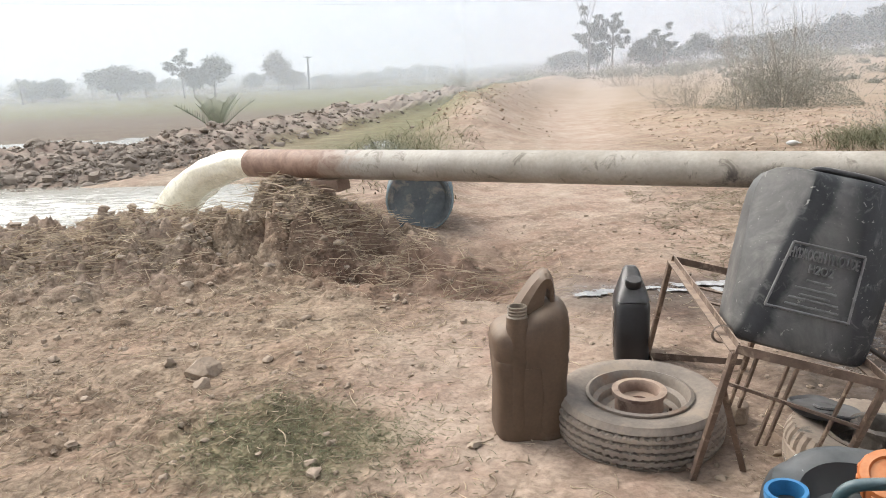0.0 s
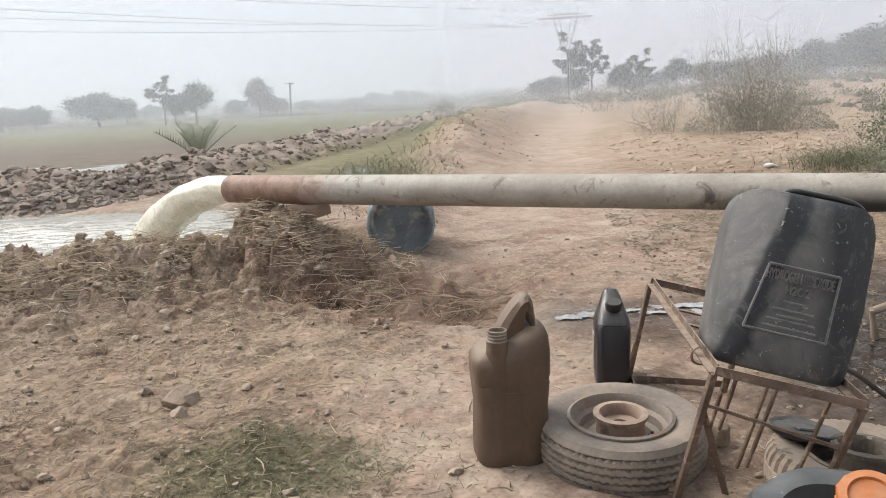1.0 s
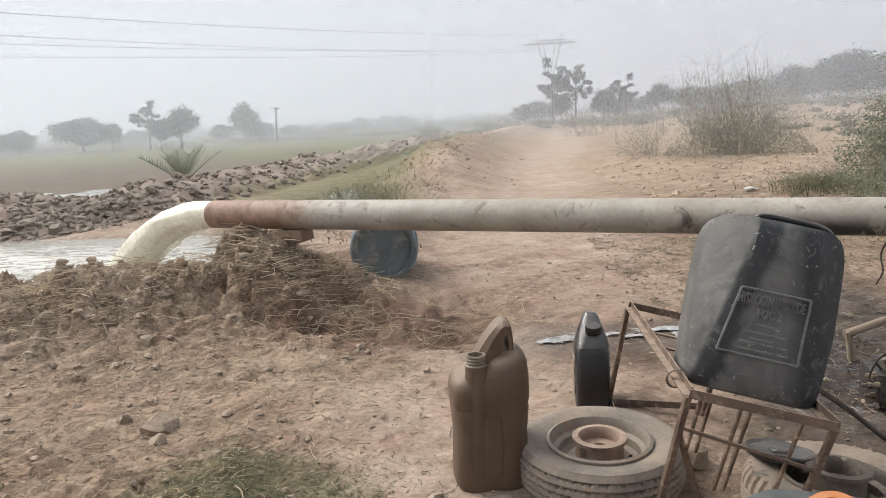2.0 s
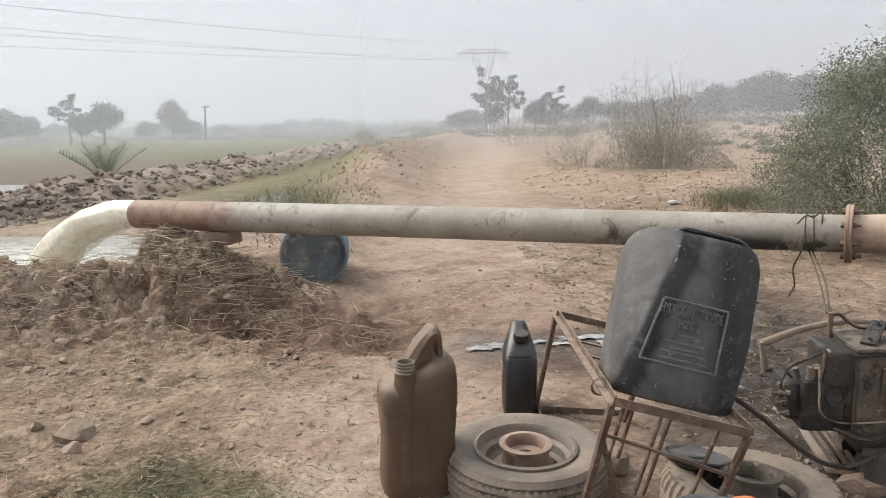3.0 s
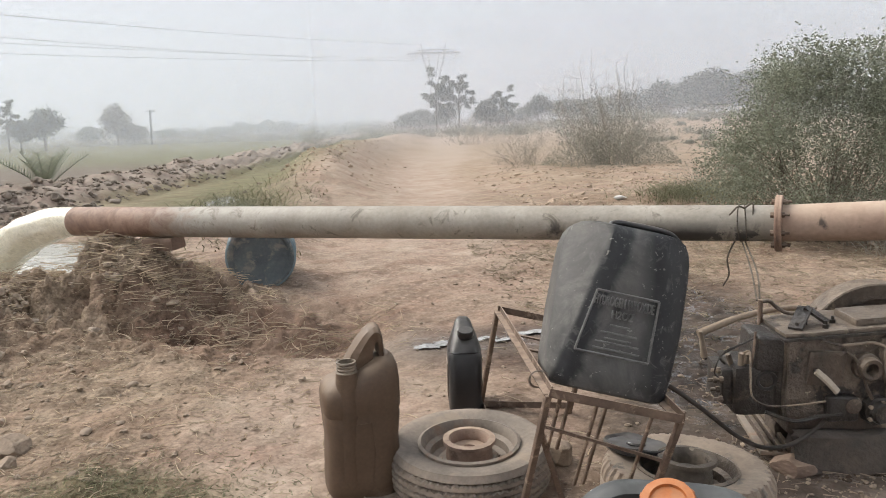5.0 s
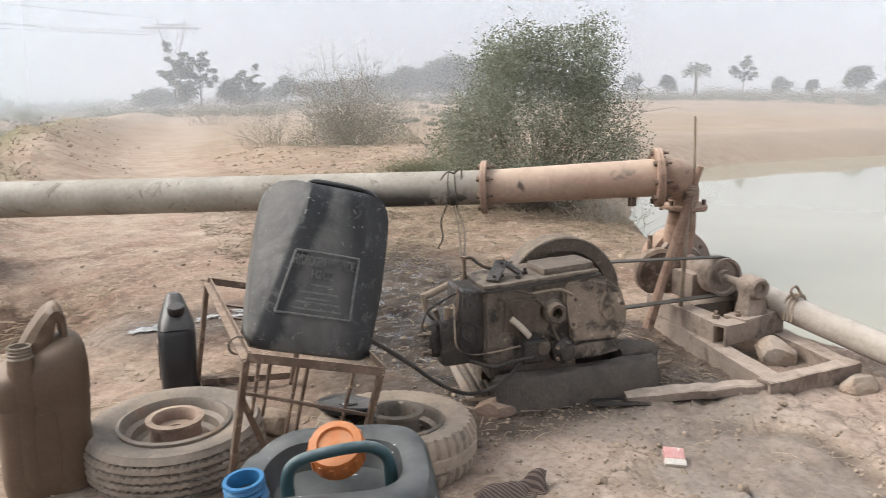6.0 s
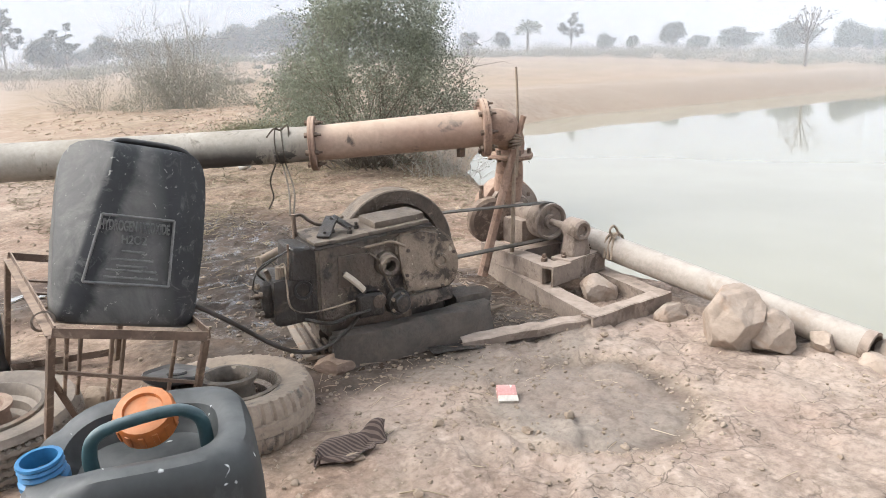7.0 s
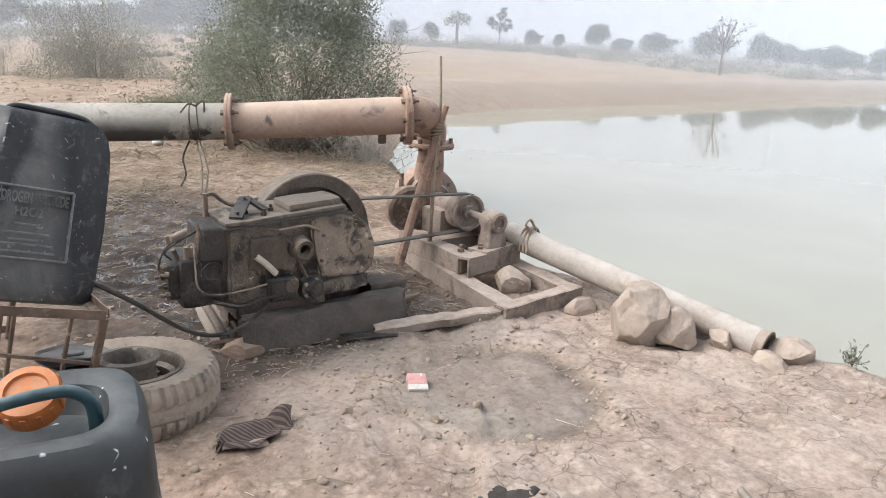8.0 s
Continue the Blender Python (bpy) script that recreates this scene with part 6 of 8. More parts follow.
def build_engine():
    t = thing("diesel_engine", pose(1.40, 1.80, 0.0, 0, 0, -6.9), "oil-blackened single-cylinder diesel engine on greasy timber skids", "engine")

    def add(name, ma, fn, label="", smooth=35, under=None):
        bm = bmesh.new()
        fn(bm)
        if name in ("crankcase", "gear_cover", "deck_plate", "skid", "skid_end", "cylinder_head", "hopper", "rocker_cover", "sump", "lower_boss", "drip_plate", "casting_step", "side_door"):
            worn(bm, 0.0075 if "skid" in name else 0.005)
        return part(name, bm, ma, under or t, label, smooth)

    # crankcase: a squarish cast block, flat deck, round end
    def block(bm):
        ring = [(-0.045, 0.175), (0.30, 0.165), (0.34, 0.20), (0.445, 0.205), (0.495, 0.25), (0.505, 0.33), (0.475, 0.405), (0.425, 0.45), (0.36, 0.475), (0.10, 0.450), (-0.045, 0.435)]
        for y0, y1, s in ((0.0, 0.22, 1.0),):
            a = [bm.verts.new((x, y0, z)) for x, z in ring]
            b = [bm.verts.new((x, y1, z)) for x, z in ring]
            for k in range(len(ring)):
                j = (k + 1) % len(ring)
                bm.faces.new((a[k], a[j], b[j], b[k]))
            bm.faces.new(a[::-1]), bm.faces.new(b)
        bmesh.ops.bevel(bm, geom=list(bm.edges), offset=0.009, segments=2, affect="EDGES")

    add("crankcase", M_OILBROWN, block, "oil-streaked brown cast crankcase")

    def cover(bm):
        ring = [(0.275, 0.235), (0.44, 0.225), (0.487, 0.262), (0.495, 0.33), (0.470, 0.400), (0.42, 0.442), (0.345, 0.462), (0.255, 0.452), (0.240, 0.40), (0.268, 0.34)]
        a = [bm.verts.new((x, -0.020, z)) for x, z in ring]
        b = [bm.verts.new((x, 0.006, z)) for x, z in ring]
        for k in range(len(ring)):
            j = (k + 1) % len(ring)
            bm.faces.new((a[k], a[j], b[j], b[k]))
        bm.faces.new(a[::-1]), bm.faces.new(b)
        bmesh.ops.bevel(bm, geom=list(bm.edges), offset=0.010, segments=3, affect="EDGES")

    gear = add("gear_cover", M_OILDUST, cover, "dusty gear cover with dried oil streaks")
    for x, z in ((0.30, 0.235), (0.42, 0.24), (0.468, 0.29), (0.47, 0.36), (0.41, 0.415), (0.345, 0.43), (0.285, 0.39), (0.278, 0.30)):
        add("cover_bolt", M_OILY, lambda bm, x=x, z=z: lathe(bm, [(0, 0), (0.007, 0), (0.007, 0.006), (0, 0.007)], 6, pose(x, -0.020, z, 90, 0, 0)), smooth=20, under=gear)
    add("cover_boss", M_OILDUST, lambda bm: lathe(bm, [(0.0, 0.004), (0.016, 0.004), (0.018, 0.012), (0.026, 0.012), (0.029, 0.0)], 28, pose(0.415, -0.018, 0.335, 90, 0, 0)), under=gear)
    # deck plates
    add("deck_plate", M_DECK, lambda bm: box(bm, (0.43, 0.235, 0.014), pose(0.165, 0.108, 0.468, 0, -4.0, 0), 0.004), "dusty flat deck plate")
    add("deck_plate", M_DECK, lambda bm: box(bm, (0.20, 0.15, 0.030), pose(0.275, 0.09, 0.492, 0, -3.5, 0), 0.010))
    add("deck_gasket", M_GREASE, lambda bm: box(bm, (0.445, 0.245, 0.010), pose(0.165, 0.106, 0.455, 0, -4.0, 0), 0.002))
    for k in range(4):
        add("deck_bolt", M_GREASE, lambda bm, k=k: lathe(bm, [(0, 0), (0.010, 0), (0.010, 0.012), (0.006, 0.013), (0.006, 0.024), (0, 0.024)], 6, pose(0.0 + 0.045 * k, 0.03 + 0.05 * (k % 2), 0.464 + 0.002 * k)), smooth=20)
    add("lifting_bracket", M_GREASE, lambda bm: (bar(bm, (-0.01, 0.02, 0.470), (0.055, 0.10, 0.520), 0.045, 0.008), bar(bm, (0.055, 0.10, 0.520), (0.11, 0.06, 0.478), 0.045, 0.008)))
    # side plates and bosses
    add("side_door", M_OILY, lambda bm: box(bm, (0.115, 0.014, 0.115), pose(0.082, -0.006, 0.345, 0, 3, 0), 0.006))
    add("filler_tube", M_OILY, lambda bm: lathe(bm, [(0.018, 0.02), (0.020, 0.052), (0.032, 0.054), (0.036, 0.046), (0.036, 0.030), (0.042, 0.024), (0.044, 0.0)], 32, pose(0.205, 0.004, 0.352, 90, 0, 0)))
    oil_pump = add("pump_body", M_GREASE, lambda bm: lathe(bm, [(0, 0.05), (0.030, 0.05), (0.036, 0.044), (0.038, 0.03), (0.048, 0.026), (0.050, 0.0)], 10, pose(0.242, 0.002, 0.205, 90, 0, 10)), "greasy lobed pump body")
    for k in range(5):
        a = 2 * math.pi * k / 5
        add("pump_bolt", M_OILDUST, lambda bm, a=a: lathe(bm, [(0, 0), (0.007, 0), (0.007, 0.014), (0, 0.014)], 6, pose(0.242 + 0.034 * math.cos(a), -0.028, 0.205 + 0.034 * math.sin(a), 90, 0, 0)), smooth=20, under=oil_pump)
    add("sump", M_OILY, lambda bm: box(bm, (0.33, 0.20, 0.075), pose(0.145, 0.11, 0.150, 0, 0, 0), 0.02, 3))
    add("lower_boss", M_GREASE, lambda bm: box(bm, (0.10, 0.06, 0.09), pose(0.135, 0.0, 0.215), 0.018, 3))
    add("governor_housing", M_OILY, lambda bm: lathe(bm, [(0, 0.03), (0.024, 0.03), (0.03, 0.02), (0.032, 0)], 24, pose(0.165, 0.0, 0.225, 90, 0, 0)))
    add("lever", M_PALEWOOD, lambda bm: tube(bm, [(0.040, -0.030, 0.345), (0.070, -0.040, 0.318), (0.102, -0.046, 0.282)], 0.0085, 8, 8, flat=1.5), "bare pale lever grip")
    add("lever_arm", M_GREASE, lambda bm: rod(bm, (0.045, 0.0, 0.34), (0.045, -0.036, 0.342), 0.006, 8))
    # cylinder head and radiator hopper
    add("cylinder_head", M_GREASE, lambda bm: box(bm, (0.145, 0.20, 0.16), pose(-0.12, 0.12, 0.262, 0, 0, 0), 0.014, 2))
    add("hopper", M_GREASE, lambda bm: box(bm, (0.105, 0.17, 0.115), pose(-0.075, 0.10, 0.385, 0, 4, 0), 0.016, 3), "black water hopper")
    add("intake_hole", M_BLACKGLOSS, lambda bm: lathe(bm, [(0.0, -0.002), (0.022, -0.002), (0.024, 0.002), (0.032, 0.004), (0.034, 0.0)], 28, pose(-0.092, 0.019, 0.298, 90, 0, 0)))
    rocker = add("rocker_cover", M_GREASE, lambda bm: box(bm, (0.05, 0.16, 0.12), pose(-0.205, 0.12, 0.270), 0.012, 2))
    for k in range(5):
        z, y = 0.235 + 0.022 * k, 0.03 + 0.03 * (k % 3)
        add("head_stud", M_OILY, lambda bm, z=z, y=y: lathe(bm, [(0, 0), (0.011, 0), (0.011, 0.012), (0.006, 0.014), (0.006, 0.03), (0, 0.03)], 6, axis_to((-0.228, y, z), (-0.3, y, z))), smooth=20, under=rocker)
    add("injector", M_OILDUST, lambda bm: (rod(bm, (-0.165, 0.05, 0.34), (-0.165, 0.045, 0.385), 0.011, 10), rod(bm, (-0.14, 0.07, 0.34), (-0.14, 0.07, 0.375), 0.015, 10), rod(bm, (-0.185, 0.08, 0.33), (-0.20, 0.075, 0.372), 0.009, 8)))
    add("fuel_line", M_OILDUST, lambda bm: tube(bm, [(-0.162, 0.045, 0.385), (-0.15, 0.02, 0.395), (-0.155, -0.01, 0.33), (-0.15, -0.02, 0.26), (-0.10, -0.03, 0.232), (0.0, -0.03, 0.235), (0.075, -0.03, 0.245)], 0.0032, 8, 40), "thin pale fuel line")
    add("push_rod_pipe", M_RUST, lambda bm: tube(bm, [(-0.13, 0.03, 0.46), (-0.135, 0.03, 0.38), (-0.14, 0.028, 0.33)], 0.004, 8, 8))
    # exhaust
    add("exhaust_pipe", M_OILY, lambda bm: tube(bm, [(-0.055, 0.19, 0.518), (-0.030, 0.185, 0.522), (-0.005, 0.18, 0.500), (0.03, 0.17, 0.482), (0.08, 0.16, 0.488), (0.12, 0.17, 0.50)], 0.0065, 10, 30), "thin bent breather pipe")
    add("exhaust_stub", M_RUST, lambda bm: rod(bm, (-0.055, 0.19, 0.38), (-0.056, 0.19, 0.525), 0.0085, 12), "rusty upright stub pipe")
    # flywheel with a deep rim
    def wheel(bm):
        m = pose(0.360, 0.235, 0.318, -90, 0, 0)
        lathe(bm, [(0.022, -0.02), (0.05, -0.02), (0.05, 0.02), (0.185, 0.022), (0.192, 0.0), (0.240, -0.004), (0.245, 0.0), (0.245, 0.085), (0.240, 0.09), (0.195, 0.088), (0.19, 0.045), (0.05, 0.045), (0.05, 0.08), (0.022, 0.08)], 72, m, closed=True)

    add("flywheel", M_OILY, wheel, "heavy dark cast flywheel")
    add("drive_pulley", M_OILY, lambda bm: lathe(bm, [(0.022, 0.0), (0.105, 0.0), (0.110, 0.004), (0.108, 0.035), (0.110, 0.066), (0.105, 0.07), (0.022, 0.07)], 40, pose(0.360, 0.330, 0.318, -90, 0, 0)))
    add("crankshaft", M_GREASE, lambda bm: rod(bm, (0.360, 0.10, 0.318), (0.360, 0.36, 0.318), 0.022, 16))
    # pipes and wires
    for pts, r0, ma in (([(-0.23, 0.05, 0.30), (-0.26, 0.02, 0.33), (-0.24, 0.0, 0.40), (-0.17, 0.01, 0.43)], 0.0028, M_GREASE), ([(-0.20, 0.10, 0.33), (-0.23, 0.06, 0.37), (-0.19, 0.03, 0.41), (-0.12, 0.04, 0.44)], 0.0035, M_GREASE),
                        ([(0.14, -0.012, 0.40), (0.17, -0.03, 0.37), (0.20, -0.03, 0.29), (0.22, -0.03, 0.25)], 0.005, M_OILY), ([(0.06, -0.01, 0.44), (0.12, -0.018, 0.425), (0.22, -0.015, 0.43), (0.27, -0.03, 0.41)], 0.005, M_OILDUST),
                        ([(-0.10, 0.0, 0.20), (-0.02, -0.03, 0.18), (0.06, -0.02, 0.19), (0.13, -0.03, 0.20)], 0.007, M_GREASE)):
        add("small_pipe", ma, lambda bm, pts=pts, r0=r0: tube(bm, pts, r0, 8, 20))
    add("casting_step", M_OILBROWN, lambda bm: box(bm, (0.20, 0.03, 0.05), pose(0.36, -0.012, 0.20, 0, -4, 0), 0.010, 2))
    add("head_plate", M_GREASE, lambda bm: box(bm, (0.03, 0.19, 0.20), pose(-0.048, 0.11, 0.30, 0, 2, 0), 0.006, 2))
    # skids
    def timber(bm, y, x0, x1, h, seed):
        off = Vector((seed * 3.1, seed, 0))
        n = 26
        rings = []
        for k in range(n + 1):
            x = x0 + (x1 - x0) * k / n
            ring = []
            for dy, dz in ((-0.5, 0), (-0.52, 0.3), (-0.5, 0.6), (-0.42, 0.94), (-0.2, 1.0), (0.2, 1.0), (0.45, 0.92), (0.5, 0.5), (0.5, 0)):
                p = Vector((x * 7, dy * 5, dz * 5)) + off
                end = 0.03 * noise.noise(Vector((seed, dy * 6, dz * 4))) if k in (0, n) else 0
                ring.append(bm.verts.new((x + end, y + dy * 0.095 + 0.012 * noise.noise(p), dz * h + 0.014 * noise.noise(p + Vector((9, 9, 9))) * (dz > 0))))
            rings.append(ring)
        for a_, b_ in zip(rings[:-1], rings[1:]):
            for i in range(9):
                bm.faces.new((a_[i], a_[(i + 1) % 9], b_[(i + 1) % 9], b_[i]))
        bm.faces.new(rings[0][::-1]), bm.faces.new(rings[-1])

    add("skid_timber", M_SKID, lambda bm: timber(bm, 0.010, -0.01, 0.63, 0.135, 1.0), "oil-soaked black timber skid")
    add("skid_timber", M_SKID, lambda bm: timber(bm, 0.21, 0.0, 0.66, 0.130, 2.0), "oil-soaked black timber skid")
    add("skid_crosspiece", M_SKID, lambda bm: timber(bm, 0.11, 0.52, 0.68, 0.155, 3.0))
    add("drip_plate", M_GREASE, lambda bm: box(bm, (0.20, 0.09, 0.004), pose(0.44, -0.075, 0.012, -3, 2, -8), 0.001), "bent black drip plate")
    return t


build_engine()


def build_loose_plank():
    t = thing("iron_channel", pose(1.425, 2.075, ground_z(1.42, 2.07) + 0.004, 0, 5, 74), "grey oily iron channel lying under the engine's end", "iron bar")
    for k, y in enumerate((-0.040, -0.012, 0.018)):
        bm = bmesh.new()
        box(bm, (0.52, 0.014, 0.022), pose(0, y, 0.026), 0.002)
        part("rib", bm, M_OILY, t)
    bm = bmesh.new()
    box(bm, (0.52, 0.10, 0.014), pose(0, 0, 0.010), 0.002)
    part("web", bm, M_RIMGREY, t)


build_loose_plank()


def build_belt():
    t = thing("drive_belt", Matrix(), "worn dark flat belt from flywheel to pump pulley", "belt")
    e = pose(1.40, 1.80, 0.0, 0, 0, -6.9)
    c1 = e @ Vector((0.360, 0.365, 0.318))
    c2 = Vector((2.711, 2.132, 0.286))
    axis = (e.to_3x3() @ Vector((0, 1, 0))).normalized()
    line = c2 - c1
    length = line.length
    ux = line.normalized()
    uz = axis.cross(ux) * -1
    if uz.z < 0:
        uz = -uz
    r1, r2 = 0.112, 0.089
    a = math.acos((r1 - r2) / length)
    pts = [c1 + ux * r1 * math.cos(s) + uz * r1 * math.sin(s) for s in np.linspace(a, 2 * math.pi - a, 40)]
    pts += [c2 + ux * r2 * math.cos(s) + uz * r2 * math.sin(s) for s in np.linspace(-a, a, 24)]
    bm = bmesh.new()
    n = len(pts)
    rings = []
    for k, p in enumerate(pts):
        tan = (pts[(k + 1) % n] - pts[k - 1]).normalized()
        out = tan.cross(axis).normalized()
        rings.append([bm.verts.new(p + axis * 0.021 * i + out * 0.003 * j) for i, j in ((-1, -1), (1, -1), (1, 1), (-1, 1))])
    for k in range(n):
        A, B = rings[k], rings[(k + 1) % n]
        for i in range(4):
            bm.faces.new((A[i], A[(i + 1) % 4], B[(i + 1) % 4], B[i]))
    part("band", bm, M_BELT, t)


build_belt()


# ---- pump on its frame ----
def build_pump_frame():
    t = thing("pump_skid", Matrix(), "dust-covered welded steel channel skid under the pump", "skid frame")

    def channel(name, p, q, w, h):
        p, q = Vector(p), Vector(q)
        bm = bmesh.new()
        bar(bm, p + Vector((0, 0, h / 2)), q + Vector((0, 0, h / 2)), w, 0.010)
        n = (q - p).normalized()
        side = Vector((0, 0, 1)).cross(n).normalized()
        for s in (1, -1):
            bar(bm, p + side * s * (w / 2 - 0.005), q + side * s * (w / 2 - 0.005), 0.010, h)
        worn(bm, 0.005, 6, 9.0)
        part(name, bm, M_DUSTY, t)

    z = 0.030
    A, B, C, D = Vector((2.365, 1.475, z)), Vector((2.745, 1.50, z)), Vector((2.95, 2.36, z)), Vector((2.60, 2.42, z))
    channel("long_channel", A + (D - A) * 0.02, D, 0.085, 0.085)
    channel("long_channel", B + (C - B) * 0.02, C, 0.085, 0.085)
    bm = bmesh.new()
    bar(bm, A + Vector((-0.06, -0.03, 0)), B + Vector((0.05, -0.03, 0)), 0.012, 0.10)
    bar(bm, A + Vector((-0.06, 0.0, 0.046)), B + Vector((0.05, 0.0, 0.046)), 0.06, 0.010)
    worn(bm, 0.006, 6, 9.0)
    part("end_channel", bm, M_DUSTY, t)
    # raised bed that carries the bearings
    E, G, H, K = Vector((2.485, 1.855, 0.118)), Vector((2.81, 1.915, 0.118)), Vector((2.90, 2.36, 0.118)), Vector((2.575, 2.40, 0.118))
    channel("bed_channel", E + Vector((0.02, 0.02, 0)), K, 0.085, 0.075)
    channel("bed_channel", G + Vector((-0.02, 0.02, 0)), H, 0.085, 0.075)
    channel("bed_channel", E + Vector((-0.03, 0, 0.003)), G + Vector((0.03, 0, 0.003)), 0.07, 0.078)
    channel("bed_channel", E.lerp(K, 0.62) + Vector((0.04, 0, 0.003)), G.lerp(H, 0.62) + Vector((-0.04, 0, 0.003)), 0.11, 0.075)
    for p in (E.lerp(K, 0.16) + Vector((0.02, 0, 0)), G.lerp(H, 0.10)):
        bm = bmesh.new()
        lathe(bm, [(0, 0), (0.016, 0), (0.016, 0.016), (0.009, 0.018), (0.009, 0.034), (0, 0.034)], 6, Matrix.Translation(p + Vector((0, 0, 0.042))))
        part("bed_bolt", bm, M_RUST, t, smooth=20)
    return t


build_pump_frame()


def build_pump():
    t = thing("water_pump", Matrix(), "dust-caked rusty centrifugal pump with belt pulley and elbow", "pump")

    def add(name, ma, fn, label="", smooth=35, under=None):
        bm = bmesh.new()
        fn(bm)
        return part(name, bm, ma, under or t, label, smooth)

    S1, S2, S3 = Vector((2.685, 1.897, 0.286)), Vector((2.711, 2.132, 0.286)), Vector((2.765, 2.522, 0.286))
    way = (S3 - S1).normalized()

    def at(d, f=S1):
        return axis_to(f + way * d * 1.07, f + way * (d + 1)) @ Matrix.Scale(1.07, 4)

    add("volute", M_RUSTPINK, lambda bm: lathe(bm, [(0.05, 0.50), (0.11, 0.505), (0.15, 0.525), (0.160, 0.56), (0.155, 0.60), (0.135, 0.635), (0.07, 0.645), (0.0, 0.645)], 40, at(0)), "rusty snail-shaped pump casing")
    front = add("front_cover", M_DUSTY, lambda bm: lathe(bm, [(0.03, 0.455), (0.075, 0.46), (0.085, 0.475), (0.135, 0.482), (0.138, 0.505), (0.05, 0.508)], 36, at(0)))
    add("suction_cover", M_RUST, lambda bm: lathe(bm, [(0.0, 0.0), (0.10, 0.0), (0.115, 0.012), (0.115, 0.06), (0.09, 0.07), (0, 0.07)], 32, axis_to((2.60, 2.40, 0.255), (2.63, 2.50, 0.258))))
    for k in range(8):
        a = 2 * math.pi * k / 8
        add("cover_bolt", M_RUST, lambda bm, a=a: lathe(bm, [(0, 0), (0.010, 0), (0.010, -0.012), (0, -0.013)], 6, at(0.485) @ Matrix.Translation((0.105 * math.cos(a), 0.105 * math.sin(a), 0))), smooth=20, under=front)
    add("bearing_bracket", M_DUSTY, lambda bm: (lathe(bm, [(0.03, 0.27), (0.045, 0.275), (0.05, 0.30), (0.042, 0.38), (0.05, 0.45), (0.03, 0.46)], 28, at(0)), box(bm, (0.15, 0.15, 0.13), Matrix.Translation(S1 + way * 0.41 + Vector((-0.02, 0, -0.07))), 0.02, 2)))
    add("shaft", M_DUSTY, lambda bm: rod(bm, S1 - way * 0.01, S3, 0.017, 16))
    add("pulley", M_DUSTY, lambda bm: lathe(bm, [(0.017, 0.185), (0.03, 0.185), (0.032, 0.205), (0.066, 0.208), (0.070, 0.190), (0.080, 0.188), (0.082, 0.195), (0.080, 0.235), (0.082, 0.268), (0.078, 0.272), (0.017, 0.265)], 44, at(0)), "round belt pulley")
    add("outer_bearing", M_DUSTY, lambda bm: lathe(bm, [(0.0, -0.015), (0.020, -0.015), (0.022, -0.03), (0.034, -0.032), (0.044, -0.024), (0.047, -0.010), (0.047, 0.055), (0.040, 0.066), (0.018, 0.07)], 32, at(0)))
    add("bearing_pedestal", M_DUSTY, lambda bm: loft(bm, [(0.168, 0.062, 0.046, 0, 0, 6), (0.20, 0.058, 0.040, 0, 0, 6), (0.245, 0.050, 0.036, 0, 0, 6), (0.29, 0.046, 0.034, 0, 0, 5)], 28, Matrix.Translation((S1.x + 0.003, S1.y + 0.02, 0.0))), "squat dusty bearing block")
    add("pedestal_foot", M_DUSTY, lambda bm: box(bm, (0.24, 0.11, 0.018), Matrix.Translation((S1.x + 0.01, S1.y + 0.02, 0.163)) @ Matrix.Rotation(radians(10), 4, "Z"), 0.004))
    for dx in (-0.095, 0.105):
        add("foot_bolt", M_RUST, lambda bm, dx=dx: lathe(bm, [(0, 0), (0.012, 0), (0.012, 0.012), (0.007, 0.014), (0.007, 0.026), (0, 0.026)], 6, Matrix.Translation((S1.x + 0.01 + dx, S1.y + 0.02 + dx * 0.17, 0.171))), smooth=20)
    # discharge neck and elbow
    T = Vector((2.735, 2.455, 0.40))
    N = Vector((2.668, 2.352, 0.585))
    add("neck", M_RUSTPINK, lambda bm: tube(bm, [T - Vector((0, 0, 0.06)), T.lerp(N, 0.45) + Vector((0.012, 0, 0.01)), N], 0.078, 28, 10, r2=0.058))
    collar = add("neck_flange", M_RUSTPINK, lambda bm: lathe(bm, [(0.05, -0.010), (0.112, -0.010), (0.114, -0.001), (0.111, 0), (0.114, 0.001), (0.112, 0.010), (0.05, 0.010)], 32, axis_to(N, N + Vector((0, -0.08, 1)))))
    for k in range(6):
        a = 2 * math.pi * k / 6 + 0.3
        add("flange_bolt", M_RUST, lambda bm, a=a: lathe(bm, [(0, -0.026), (0.011, -0.026), (0.011, 0.03), (0, 0.03)], 6, axis_to(N + Vector((0.095 * math.cos(a), 0.095 * math.sin(a), 0)), N + Vector((0.095 * math.cos(a), 0.095 * math.sin(a), 1)))), smooth=20, under=collar)
    out = (PIPE_B - ELBOW).normalized()
    add("elbow", M_RUSTPINK, lambda bm: tube(bm, [N, N + Vector((-0.006, -0.006, 0.07)), ELBOW.lerp(N, 0.62) + Vector((0.02, -0.0, 0.062)), ELBOW - out * 0.07, ELBOW], 0.070, 28, 26, r2=0.080), "dusty cast elbow")
    add("brace", M_RUST, lambda bm: bar(bm, (2.74, 2.38, 0.58), (2.83, 2.50, 0.41), 0.03, 0.012))
    add("priming_plug", M_RUST, lambda bm: rod(bm, (2.585, 2.47, 0.36), (2.585, 2.47, 0.43), 0.012, 10))
    return t


build_pump()


